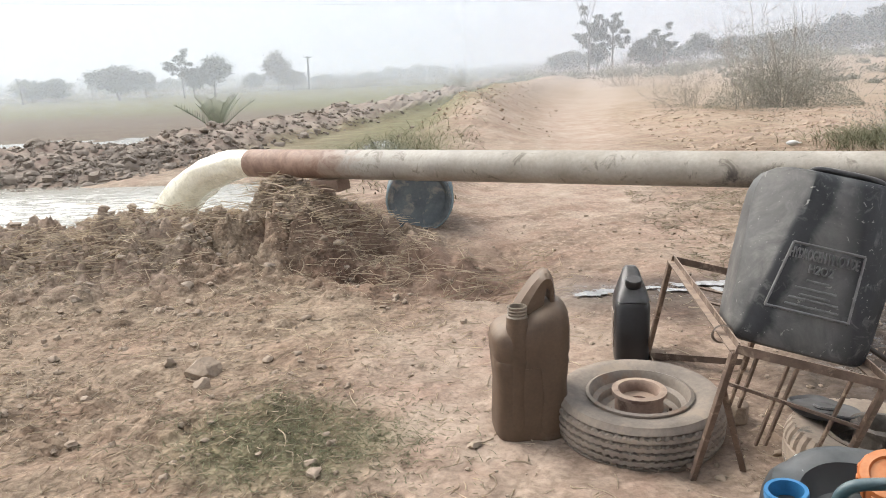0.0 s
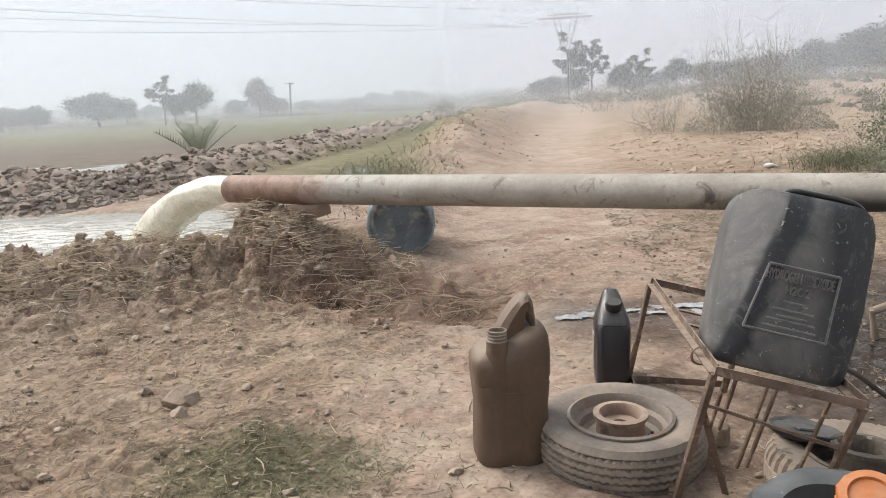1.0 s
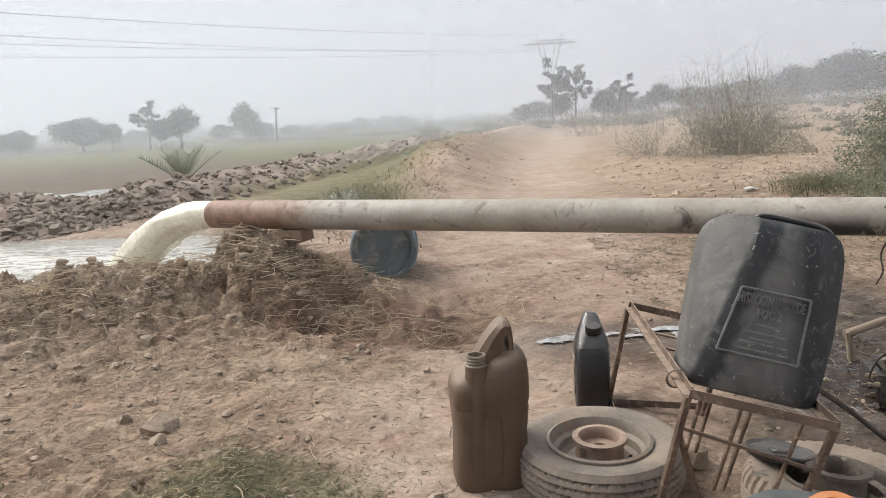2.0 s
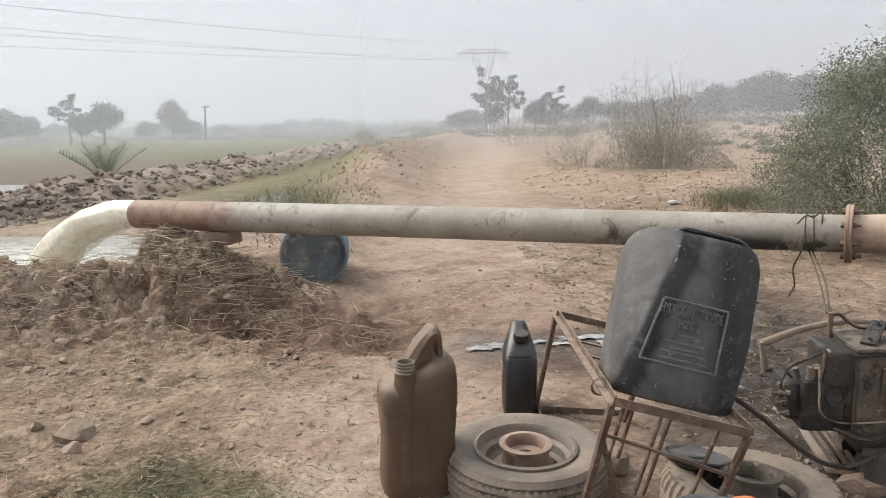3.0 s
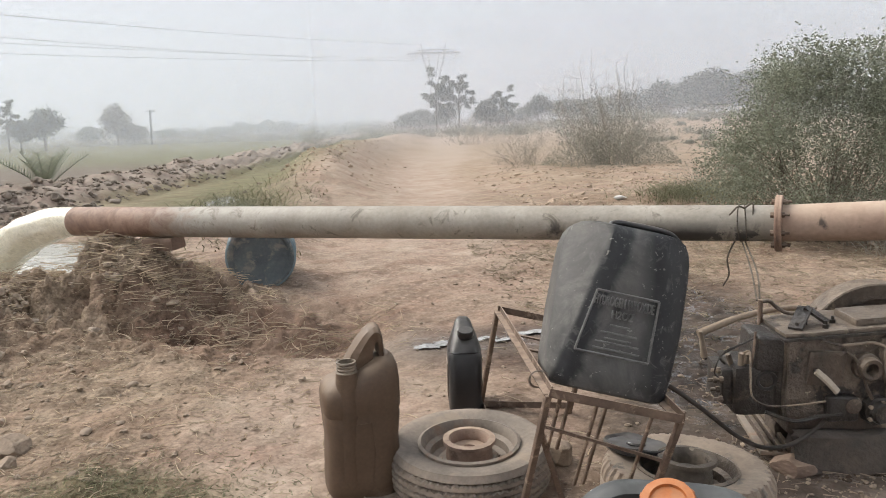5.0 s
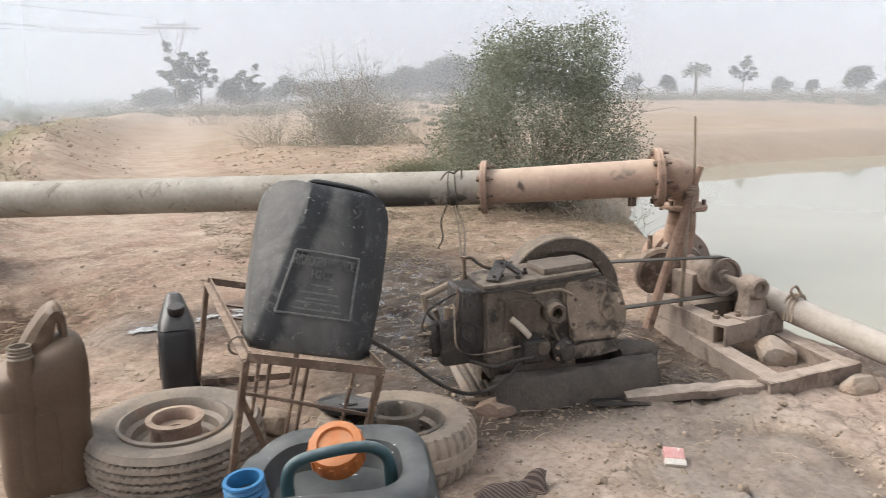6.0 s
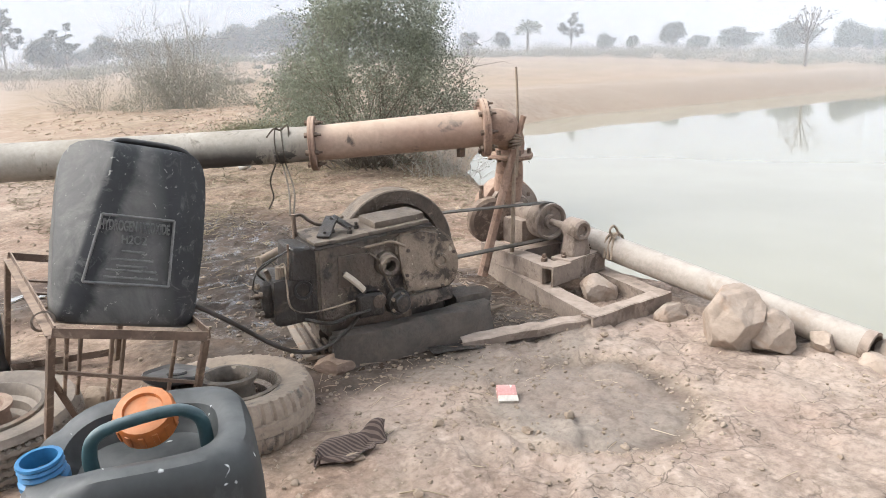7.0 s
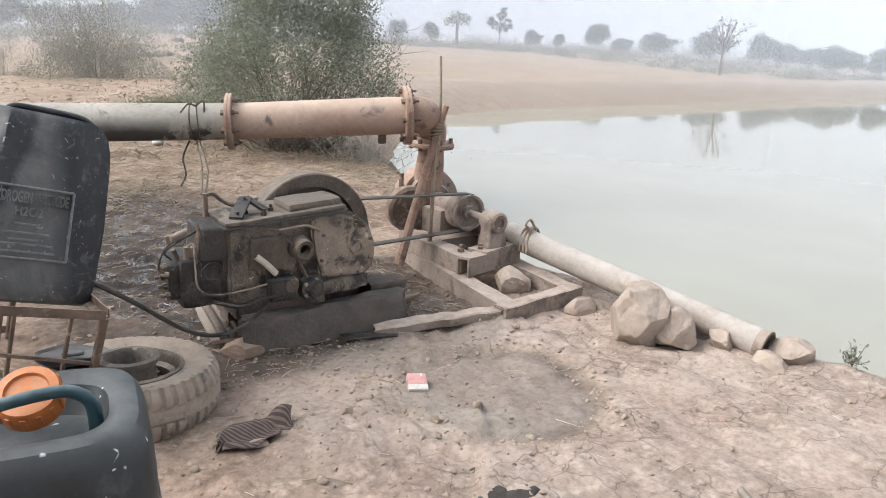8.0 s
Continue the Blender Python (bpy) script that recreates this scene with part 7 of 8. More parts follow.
def build_poles():
    bm = bmesh.new()
    tube(bm, [(2.520, 2.165, 0.09), (2.527, 2.16, 0.35), (2.53, 2.155, 0.60), (2.545, 2.15, 0.76), (2.54, 2.155, 1.0)], 0.011, 8, 24, r2=0.005)
    tagged(part("upright_stick", bm, M_WOOD), "thin crooked stick tied upright to the pump", "stick")
    bm = bmesh.new()
    tube(bm, [(2.385, 2.215, 0.06), (2.44, 2.18, 0.32), (2.50, 2.14, 0.60), (2.545, 2.11, 0.79)], 0.024, 8, 20, r2=0.013)
    tagged(part("leaning_stake", bm, M_RUSTPINK), "dusty reddish stake leaning against the pump elbow", "stick")
    bm = bmesh.new()
    for k in range(5):
        c = Vector((2.520, 2.138, 0.655 + 0.011 * k))
        lathe(bm, [(0.028, -0.006), (0.035, 0), (0.028, 0.006)], 18, axis_to(c, c + Vector((0.2 * (k - 2), 0.1, 1))))
    tube(bm, [(2.51, 2.11, 0.66), (2.50, 2.10, 0.58), (2.505, 2.11, 0.52)], 0.006, 6, 10)
    tagged(part("rope_lashing", bm, M_WOOD), "dusty rope lashing round the sticks", "rope")


build_poles()


def build_suction():
    p, q = Vector((2.83, 2.50, 0.262)), Vector((2.905, 0.70, 0.040))
    t = thing("suction_pipe", Matrix(), "dust-coated suction pipe lying along the pond's edge", "pipe")
    bm = bmesh.new()
    pipe_ring(bm, q, p, 0.056, 0.060, 32, 0.007)
    part("pipe_section", bm, M_PALEPIPE, t)
    bm = bmesh.new()
    c = q.lerp(p, 0.62)
    for k in range(3):
        tube(bm, [c + Vector((-0.07, -0.02 + 0.02 * k, -0.03)), c + Vector((-0.03, 0.0 + 0.02 * k, 0.062)), c + Vector((0.03, 0.01, 0.066)), c + Vector((0.066, 0.03, 0.0))], 0.006, 6, 14)
    tube(bm, [c + Vector((-0.03, 0, 0.06)), c + Vector((-0.06, 0.0, 0.10)), c + Vector((-0.02, 0.01, 0.115)), c + Vector((0.01, 0.0, 0.065))], 0.006, 6, 14)
    part("rope_tie", bm, M_WOOD, t)
    bm = bmesh.new()
    m = axis_to(q, q + (q - p))
    lathe(bm, [(0.0572, -0.03), (0.0585, -0.02), (0.0585, 0.004), (0.049, 0.006), (0.046, 0.0), (0.046, -0.15), (0.0, -0.16)], 28, m)
    part("mouth_ring", bm, M_DUSTY, t, "dusty flared pipe mouth")
    # dark disc put in for the shade inside the pipe
    bm = bmesh.new()
    lathe(bm, [(0.046, -0.06), (0.0, -0.08)], 28, m)
    part("mouth_shade_disc", bm, M_CLOTH_AND_SHADE, t, "dark disc for the shade inside the mouth")


build_suction()


def hewn(name, at, size, turn, seed, label, cuts=20, ma=None, smooth=30):
    """A broken lump of hard clay: a ball cut by random flats, chipped and pitted."""
    r = np.random.RandomState(seed)
    bm = bmesh.new()
    out = bmesh.ops.create_icosphere(bm, subdivisions=5, radius=1.0)
    planes = []
    for k in range(cuts):
        n = Vector(r.normal(size=3)).normalized()
        planes.append((n, 0.68 + 0.22 * r.rand()))
    off = Vector(r.rand(3) * 40)
    for v in out["verts"]:
        for n, c in planes:
            over_ = v.co.dot(n) - c
            if over_ > 0:
                v.co -= n * over_
        p = v.co + off
        v.co *= 1 + 0.07 * noise.noise(p * 1.4) + 0.04 * noise.noise(p * 3.7) - 0.05 * abs(noise.noise(p * 6)) + 0.014 * noise.noise(p * 19)
        v.co = Vector((v.co.x * size[0], v.co.y * size[1], v.co.z * size[2]))
    bmesh.ops.transform(bm, matrix=pose(*at, *turn), verts=bm.verts)
    return bm, ma or M_ROCK, smooth


def build_boulder():
    bm, ma, sm = hewn("boulder", (2.660, 1.085, 0.098), (0.138, 0.128, 0.150), (8, -10, 20), 23, "", 26)
    bm2, _, _ = hewn("boulder", (2.728, 0.985, 0.055), (0.105, 0.10, 0.092), (0, 10, -20), 31, "", 22)
    me = bpy.data.meshes.new("boulder_lobe")
    bm2.to_mesh(me)
    bm2.free()
    bm.from_mesh(me)
    tagged(part("boulder", bm, ma, smooth=70), "pale cracked lump of hard clay beside the suction pipe", "rock")
    for name, at, size, turn, seed, label in (
        ("flat_stone", (2.865, 0.855, 0.030), (0.095, 0.055, 0.045), (10, 5, 30), 8, "flat pale stone wedged under the suction pipe"),
        ("frame_stone", (2.655, 1.745, 0.040), (0.105, 0.085, 0.080), (0, 10, 25), 9, "rounded pale stone inside the pump skid"),
        ("prop_stone", (2.735, 1.415, 0.015), (0.115, 0.06, 0.050), (0, 0, 15), 10, "dusty stone under the end of the skid"),
        ("pipe_end_stone", (2.975, 0.640, 0.020), (0.120, 0.085, 0.066), (0, 4, 20), 11, "crumbling clay lump at the suction pipe's mouth"),
        ("pipe_end_stone", (2.845, 0.660, 0.000), (0.090, 0.055, 0.045), (0, 0, 60), 16, "crumbling clay heaped against the suction pipe's mouth")):
        bm, ma, sm = hewn(name, at, size, turn, seed, label)
        tagged(part(name, bm, ma, smooth=sm), label, "rock")


build_boulder()
for at, size, seed, label in (((-1.32, 2.36, 0.006), (0.085, 0.075, 0.050), 12, "round lump of dry clay on the ground"), ((-1.25, 2.20, 0.012), (0.045, 0.036, 0.028), 13, "small smooth lump of dry clay"), ((0.66, 1.98, 0.03), (0.07, 0.055, 0.045), 14, "clay lump lying under the stand")):
    bm, ma, sm = hewn("clay_lump", at, size, (0, 0, seed * 20), seed, label, ma=M_LUMP)
    tagged(part("clay_lump", bm, ma, smooth=75), label, "rock")
bm, ma, sm = hewn("clay_lump", (1.385, 1.785, 0.020), (0.085, 0.065, 0.042), (0, 5, -10), 41, "", ma=M_BRICK)
tagged(part("clay_lump", bm, ma, smooth=sm), "crumbling reddish clay against the engine's skid", "rock")


def build_ropes():
    t = thing("hanging_rope", Matrix(), "frayed dark rope knotted round the pipe and hanging down", "rope")
    c = PIPE_A.lerp(PIPE_B, 0.968)
    for k in range(2):
        cc = c + PIPE_DIR * (0.020 * (k - 0.5))
        bm = bmesh.new()
        lathe(bm, [(0.0762, -0.003), (0.081, 0), (0.0762, 0.003)], 30, axis_to(cc, cc + PIPE_DIR + Vector((0.16 * (k - 0.5), 0.1 * (k % 2), 0.05))))
        part("coil", bm, M_ROPE, t)
    low = c + Vector((0, 0, -0.078))
    end = Vector((1.495, 2.03, 0.515))
    e = pose(1.40, 1.80, 0, 0, 0, -6.9) @ Vector((-0.055, 0.225, 0.515))
    for k, (dx, fall) in enumerate(((-0.03, None), (0.0, e), (0.012, e + Vector((0.012, 0.0, -0.01))))):
        bm = bmesh.new()
        a = low + PIPE_DIR * dx
        if fall is None:
            pts = [a, a + Vector((-0.035, -0.01, -0.07)), a + Vector((-0.03, -0.02, -0.14)), a + Vector((-0.055, -0.02, -0.19))]
        else:
            pts = [a, a.lerp(fall, 0.5) + Vector((0.01 * k, 0.0, -0.01)), fall]
        tube(bm, pts, 0.0036, 6, 16)
        part("strand", bm, M_ROPE, t)
    bm = bmesh.new()
    top = c + Vector((-0.02, -0.05, 0.07))
    tube(bm, [top, top + Vector((-0.04, -0.02, 0.01)), top + Vector((-0.07, -0.01, -0.025))], 0.004, 6, 8)
    tube(bm, [top, top + Vector((0.03, -0.01, 0.02)), top + Vector((0.02, -0.03, -0.05))], 0.004, 6, 8)
    part("frayed_end", bm, M_ROPE, t)


build_ropes()


def build_small_things():
    # packet
    z = ground_z(1.735, 1.265)
    t = thing("cigarette_packet", pose(1.735, 1.272, z + 0.006, 24, 4, -28), "crumpled red and white card packet on wet clay", "packet")
    bm = bmesh.new()
    box(bm, (0.062, 0.042, 0.020), pose(-0.002, 0.010, 0.010), 0.002)
    for v in bm.verts:
        v.co.z += 0.003 * noise.noise(v.co * 60)
    part("carton", bm, M_PACKRED, t)
    bm = bmesh.new()
    box(bm, (0.063, 0.022, 0.0208), pose(-0.002, -0.023, 0.010, 6, 0, 0), 0.002)
    part("flap", bm, M_PACKWHITE, t)
    # striped cloth
    n = 44
    U, V = np.meshgrid(np.linspace(-1, 1, n), np.linspace(-1, 1, n), indexing="ij")
    r = np.random.RandomState(3)
    W = 0.088 * np.sqrt(np.clip(1.0 - 0.88 * U**4, 0.02, 1)) * (1 - 0.15 * U) * (1 - 0.40 * np.exp(-(((U - 0.48) / 0.13) ** 2))) * sstep(-1.5, -0.4, U)
    X = U * 0.120 + 0.008 * np.sin(V * 4 + U * 2)
    Y = V * W * 0.72 - 0.002 * U
    Z = 0.018 + 0.014 * np.sin(V * 4 + 2 * U) + 0.012 * np.cos(U * 9 + V * 3) * sstep(0.0, 0.6, U) + 0.018 * sstep(0.3, 0.9, U) * (1 - V**2) - 0.012 * np.abs(V) ** 3
    a = radians(14)
    px_, py_ = 1.158 + X * math.cos(a) - Y * math.sin(a), 1.250 + X * math.sin(a) + Y * math.cos(a)
    Zg = land(px_, py_) + np.maximum(Z, 0.003)
    me = grid_mesh("striped_cloth", np.stack([px_, py_, Zg], -1).reshape(-1, 3), n, n)
    at = me.attributes.new("weave", "FLOAT_VECTOR", "POINT")
    at.data.foreach_set("vector", np.stack([X * 0.75 + Y * 0.5, Y, Z], -1).astype(np.float32).ravel())
    ob = part("striped_cloth", me, M_STRIPES, smooth=60)
    tagged(ob, "crumpled dirty brown striped rag on the ground", "rag")
    mod = ob.modifiers.new("thickness", "SOLIDIFY")
    mod.thickness = 0.0025
    # dark rag or burnt scrap
    r = np.random.RandomState(17)
    bm = bmesh.new()
    lump(bm, (1.478, 0.652, 0.006), (0.046, 0.036, 0.016), r, 3, 0.8)
    lump(bm, (1.512, 0.600, 0.008), (0.058, 0.044, 0.020), r, 3, 0.8)
    tagged(part("dark_rag", bm, M_CLOTH_AND_SHADE, smooth=40), "flattened dark scrap of greasy rag", "rag")
    bm = bmesh.new()
    z = ground_z(1.063, 0.765)
    lathe(bm, [(0.014, 0.0), (0.018, 0.002), (0.020, 0.010), (0.018, 0.015), (0.013, 0.014), (0.012, 0.006), (0, 0.005)], 24, pose(1.063, 0.752, z, 10, 0, 0))
    tagged(part("bottle_cap", bm, M_BLACKGLOSS), "black plastic bottle cap lying on the clay", "cap")
    z = ground_z(3.04, 6.9)
    t = thing("paper_cup", pose(3.04, 6.9, z + 0.045, 70, 0, 40), "small white plastic cup lying on the ground", "cup")
    bm = bmesh.new()
    lathe(bm, [(0, -0.05), (0.032, -0.05), (0.042, 0.05), (0.044, 0.052), (0.040, 0.05), (0.031, -0.044), (0, -0.044)], 24)
    part("cup_wall", bm, M_WHITE, t)
    bm = bmesh.new()
    r = np.random.RandomState(31)
    lump(bm, (3.30, 9.4, ground_z(3.3, 9.4) + 0.03), (0.085, 0.035, 0.03), r, 2, 0.6)
    tagged(part("white_rag", bm, M_WHITE, smooth=30), "scrap of white rag on the rough ground", "rag")
    # twigs
    for pts, rr, lab in (([(1.143, 0.981, 0.006), (1.19, 0.95, 0.010), (1.24, 0.908, 0.006)], 0.0025, "thin pale straw stalk"), ([(1.435, 0.616, 0.006), (1.37, 0.58, 0.010), (1.298, 0.552, 0.008)], 0.004, "pale split twig beside the rag"),
                         ([(1.985, 0.305, 0.012), (1.91, 0.20, 0.016), (1.83, 0.08, 0.02)], 0.011, "grey forked stick on the cracked clay"), ([(1.93, 0.235, 0.014), (1.95, 0.20, 0.03), (1.93, 0.15, 0.03)], 0.006, "short grey stick stub"), ([(1.70, 3.22, 0.03), (1.98, 3.32, 0.08), (2.28, 3.42, 0.09), (2.62, 3.50, 0.03)], 0.021, "thick peeled branch lying behind the engine"), ([(1.61, 2.95, 0.0), (1.60, 2.95, 0.06), (1.585, 2.95, 0.13)], 0.018, "short grey branch stub"),
                         ([(1.95, 1.78, 0.02), (2.1, 1.85, 0.025), (2.25, 1.9, 0.02)], 0.012, "grey stick beside the engine")):
        bm = bmesh.new()
        base = [(x, y, ground_z(x, y) + z) for x, y, z in pts]
        tube(bm, base, rr, 7, 14, r2=rr * 0.6)
        tagged(part("twig", bm, M_RIMGREY if "forked" in lab else M_WOOD if rr > 0.004 else M_STRAW, smooth=60), lab, "twig")
    # pale glossy sheets added to imitate the sheen of the wet hollow
    rr = np.random.RandomState(44)
    for cx, cy, sx, sy in ((0.30, 3.34, 0.07, 0.03), (0.42, 3.40, 0.08, 0.035), (0.90, 3.52, 0.14, 0.035), (0.62, 3.46, 0.07, 0.03), (0.74, 3.40, 0.08, 0.022), (1.02, 3.44, 0.08, 0.035)):
        n = 26
        U, V = np.meshgrid(np.linspace(-1, 1, n), np.linspace(-1, 1, n), indexing="ij")
        edge = 1 + 0.5 * fbm(U * 2 + cx * 9, V * 2, 61)
        X, Y = cx + U * sx * edge, cy + V * sy * edge + 0.2 * U * sx
        Z = land(X, Y) + 0.006 + 0.012 * (fbm(X * 30, Y * 30, 62) + 0.35)
        me = grid_mesh("wet_sheen_sheet", np.stack([X, Y, Z], -1).reshape(-1, 3), n, n)
        ob = part("wet_sheen_sheet", me, M_WETSHEEN, smooth=60)
        tagged(ob, "pale glossy sheet standing in for the sheen on wet clay", "plastic sheet", "film scraps")


build_small_things()


def build_board():
    """A half-buried, warped board between the engine and the pump."""
    p, q = Vector((1.87, 1.70, ground_z(1.87, 1.70) + 0.004)), Vector((2.36, 1.475, ground_z(2.36, 1.475) + 0.018))
    side = (q - p).cross(Vector((0, 0, 1))).normalized()
    verts, n = [], 30
    for k in range(n + 1):
        c = p.lerp(q, k / n) + Vector((0, 0, 0.008 * noise.noise(Vector((k * 0.25, 3, 1)))))
        w = 0.040 - 0.014 * k / n + 0.008 * noise.noise(Vector((k * 0.35, 8, 1)))
        verts += [c - side * w - Vector((0, 0, 0.02)), c - side * w + Vector((0, 0, 0.010)), c - side * w * 0.8 + Vector((0, 0, 0.016)), c + side * w * 0.8 + Vector((0, 0, 0.014)), c + side * w + Vector((0, 0, 0.008)), c + side * w - Vector((0, 0, 0.02))]
    me = grid_mesh("wooden_board", verts, n + 1, 6, close_v=True)
    tagged(part("wooden_board", me, M_DUSTY, smooth=40), "long dust-covered board half sunk in the clay", "board")


build_board()


rng = np.random.RandomState(91)
pl = [(1.2 + 1.25 * rng.rand(), 1.55 + 1.1 * rng.rand()) for _ in range(420)] + [(1.45 + 0.8 * rng.rand(), 2.6 + 2.2 * rng.rand()) for _ in range(220)]
clods("oily_crumbs", pl, np.clip(rng.lognormal(-5.5, 0.5, len(pl)), 0.002, 0.011), rng, M_OILDUST, "oil-soaked crumbs and chips of soil round the engine", category="debris")
pl = [(1.2 + 1.3 * rng.rand(), 1.5 + 1.2 * rng.rand()) for _ in range(420)]
strands("oily_straw", pl, 0.02 + 0.08 * rng.rand(len(pl)) ** 2, rng, M_WOOD, "bits of straw and chips trodden into the oily soil", 0.6, 0.0024, 0.006, steps=2)
pl = [(1.90 + math.cos(a) * q, 1.08 + math.sin(a) * q) for a, q in zip(rng.rand(240) * 6.28, 0.36 + 0.05 * rng.normal(size=240))]
clods("mud_edge_crumbs", pl, np.clip(rng.lognormal(-5.5, 0.45, len(pl)), 0.002, 0.010), rng, M_BANKCLOD, "crumbs of mud round the rim of a drying puddle", category="debris")


# ---- plants ----
def leaves(points, size, rng, slim=0.5):
    """Small bent diamond leaves at the given places, in one mesh."""
    n = len(points)
    P = np.asarray(points)
    a, b = rng.normal(size=(n, 3)), rng.normal(size=(n, 3))
    a /= np.linalg.norm(a, axis=1)[:, None]
    b -= (a * b).sum(1)[:, None] * a
    b /= np.linalg.norm(b, axis=1)[:, None]
    s = (size * (0.6 + 0.8 * rng.rand(n)))[:, None]
    c = np.cross(a, b) * 0.15
    V = np.stack([P - a * s, P + b * s * slim + c * s, P + a * s, P - b * s * slim + c * s], 1).reshape(-1, 3)
    F_ = np.arange(4 * n).reshape(-1, 4)
    me = bpy.data.meshes.new("foliage")
    me.vertices.add(len(V))
    me.vertices.foreach_set("co", V.astype(np.float32).ravel())
    me.loops.add(F_.size)
    me.loops.foreach_set("vertex_index", F_.astype(np.int32).ravel())
    me.polygons.add(n)
    me.polygons.foreach_set("loop_start", np.arange(0, F_.size, 4, dtype=np.int32))
    me.update(calc_edges=True)
    return me


def twig_net(bm, rng, count, base_r, reach, height, thick, up=0.6, side=6):
    """Stems that rise and fan out, each with side twigs. Returns points along them."""
    tips = []
    for k in range(count):
        az = rng.rand() * 6.283
        p = Vector((base_r * rng.normal() * 0.5, base_r * rng.normal() * 0.5, -0.1))
        el = up + (1.5 - up) * rng.rand()
        d = Vector((math.cos(az) * math.cos(el), math.sin(az) * math.cos(el), math.sin(el)))
        L = min(reach / max(math.cos(el), 0.2), height / max(math.sin(el), 0.25)) * (0.65 + 0.4 * rng.rand())
        pts = [p]
        for s in range(5):
            d = (d + Vector(rng.normal(size=3)) * 0.14 + Vector((0, 0, 0.02))).normalized()
            pts.append(pts[-1] + d * L / 5)
        tube(bm, pts, thick, 5, r2=thick * 0.2, caps=False)
        tips += [pts[i].lerp(pts[i + 1], t) for i in range(1, 5) for t in (0.0, 0.33, 0.66)]
        for s in range(side):
            q = pts[rng.randint(1, 6)]
            d2 = (d + Vector(rng.normal(size=3)) * 0.7).normalized()
            e = q + d2 * L * (0.12 + 0.2 * rng.rand())
            mid = q.lerp(e, 0.5) + Vector(rng.normal(size=3)) * 0.02 * L
            tube(bm, [q, mid, e], thick * 0.35, 4, r2=thick * 0.12, caps=False)
            tips += [mid, e, mid.lerp(e, 0.5)]
    return tips


def build_bush():
    r = np.random.RandomState(101)
    base = (4.16, 6.20)
    t = thing("leafy_bush", Matrix.Translation((*base, ground_z(*base))), "dense grey-green thorny bush at the pond's edge", "bush")
    bm = bmesh.new()
    tips = twig_net(bm, r, 120, 0.35, 0.80, 1.45, 0.008, 0.35)
    part("branchwork", bm, M_BARK, t, smooth=0)
    pts = []
    T = np.array([p[:] for p in tips])
    cents = []
    for k in range(190):
        az, u = r.rand() * 6.283, r.rand()
        h = 0.15 + 1.72 * u
        rad = 0.96 * (0.55 + 0.55 * math.sin(min(u * 1.25 + 0.28, 1.0) * math.pi * 0.93)) * (0.45 + 0.55 * r.rand() ** 0.5)
        cents.append((rad * math.cos(az) + 0.16 * (u - 0.4), rad * math.sin(az), h))
    C = np.array(cents)
    for c in C:
        n = 380
        pts.append(c + r.normal(size=(n, 3)) * (0.085 + 0.06 * r.rand()))
    keep = T[r.rand(len(T)) < 0.95]
    pts.append(np.repeat(keep, 5, 0) + r.normal(size=(5 * len(keep), 3)) * 0.05)
    P = np.concatenate(pts)
    cap = 1.80 + 1.0 * fbm(P[:, 0] * 2.2, P[:, 1] * 2.2, 81)
    P = P[(P[:, 2] > 0.30 + 0.7 * fbm(P[:, 0] * 2, P[:, 1] * 2, 82)) & (P[:, 2] < cap) & (np.hypot(P[:, 0], P[:, 1]) < 1.15)]
    part("foliage", leaves(P, 0.0125, r, 0.5), M_BUSHLEAF, t, smooth=0)
    return t


build_bush()


def build_thorn_bush(base, height, reach, count, nleaf, seed, label):
    r = np.random.RandomState(seed)
    t = thing("thorn_bush", Matrix.Translation((*base, ground_z(*base))), label, "bush", "dry thorn bushes")
    bm = bmesh.new()
    tips = twig_net(bm, r, count, reach * 0.55, reach, height, 0.008 * height / 2.4, 0.5, 11)
    part("branchwork", bm, M_TWIG, t, smooth=0)
    T = np.array([p[:] for p in tips])
    low = T[T[:, 2] < height * 0.75]
    P = low[r.randint(0, len(low), nleaf)] + r.normal(size=(nleaf, 3)) * 0.13
    if nleaf > 10000:  # a broad twiggy skirt of small grey leaves round the foot
        n = nleaf
        az, rad = r.rand(n) * 6.283, 1.25 * reach * r.rand(n) ** 0.6
        top = 0.40 * height * np.clip(1 - (rad / (1.3 * reach)) ** 2, 0, 1) * (1 + 1.1 * fbm(np.cos(az) * rad * 1.6 + 7, np.sin(az) * rad * 1.6, 83))
        P = np.concatenate([P, np.stack([np.cos(az) * rad, np.sin(az) * rad, top * r.rand(n) ** 0.7], 1)])
    P[:, 2] = np.abs(P[:, 2])
    part("foliage", leaves(P, 0.012 if nleaf < 10000 else 0.014, r, 0.5), M_THORNLEAF, t, smooth=0)


build_thorn_bush((5.55, 17.0), 2.3, 1.3, 90, 14000, 102, "grey half-bare thorn bush on open ground")
build_thorn_bush((3.9, 18.5), 1.1, 1.0, 44, 3500, 103, "low dry thorn scrub beside the track")
build_thorn_bush((7.8, 21.0), 1.3, 1.6, 60, 4000, 104, "low grey scrub behind the thorn bush")
build_thorn_bush((4.5, 9.9), 0.55, 0.6, 26, 500, 105, "small bare twiggy scrub on rough clay")
build_thorn_bush((5.1, 8.3), 0.8, 0.5, 30, 900, 106, "thin scrub at the foot of the bush")
build_thorn_bush((3.6, 30.0), 1.5, 1.3, 40, 2500, 107, "distant grey scrub beside the track")
build_thorn_bush((-2.8, 33.5), 1.35, 0.6, 30, 6000, 108, "small lone shrub on the canal bank")
build_thorn_bush((4.3, 5.2), 0.62, 0.55, 80, 350, 109, "tangle of bare roots and twigs above the water")


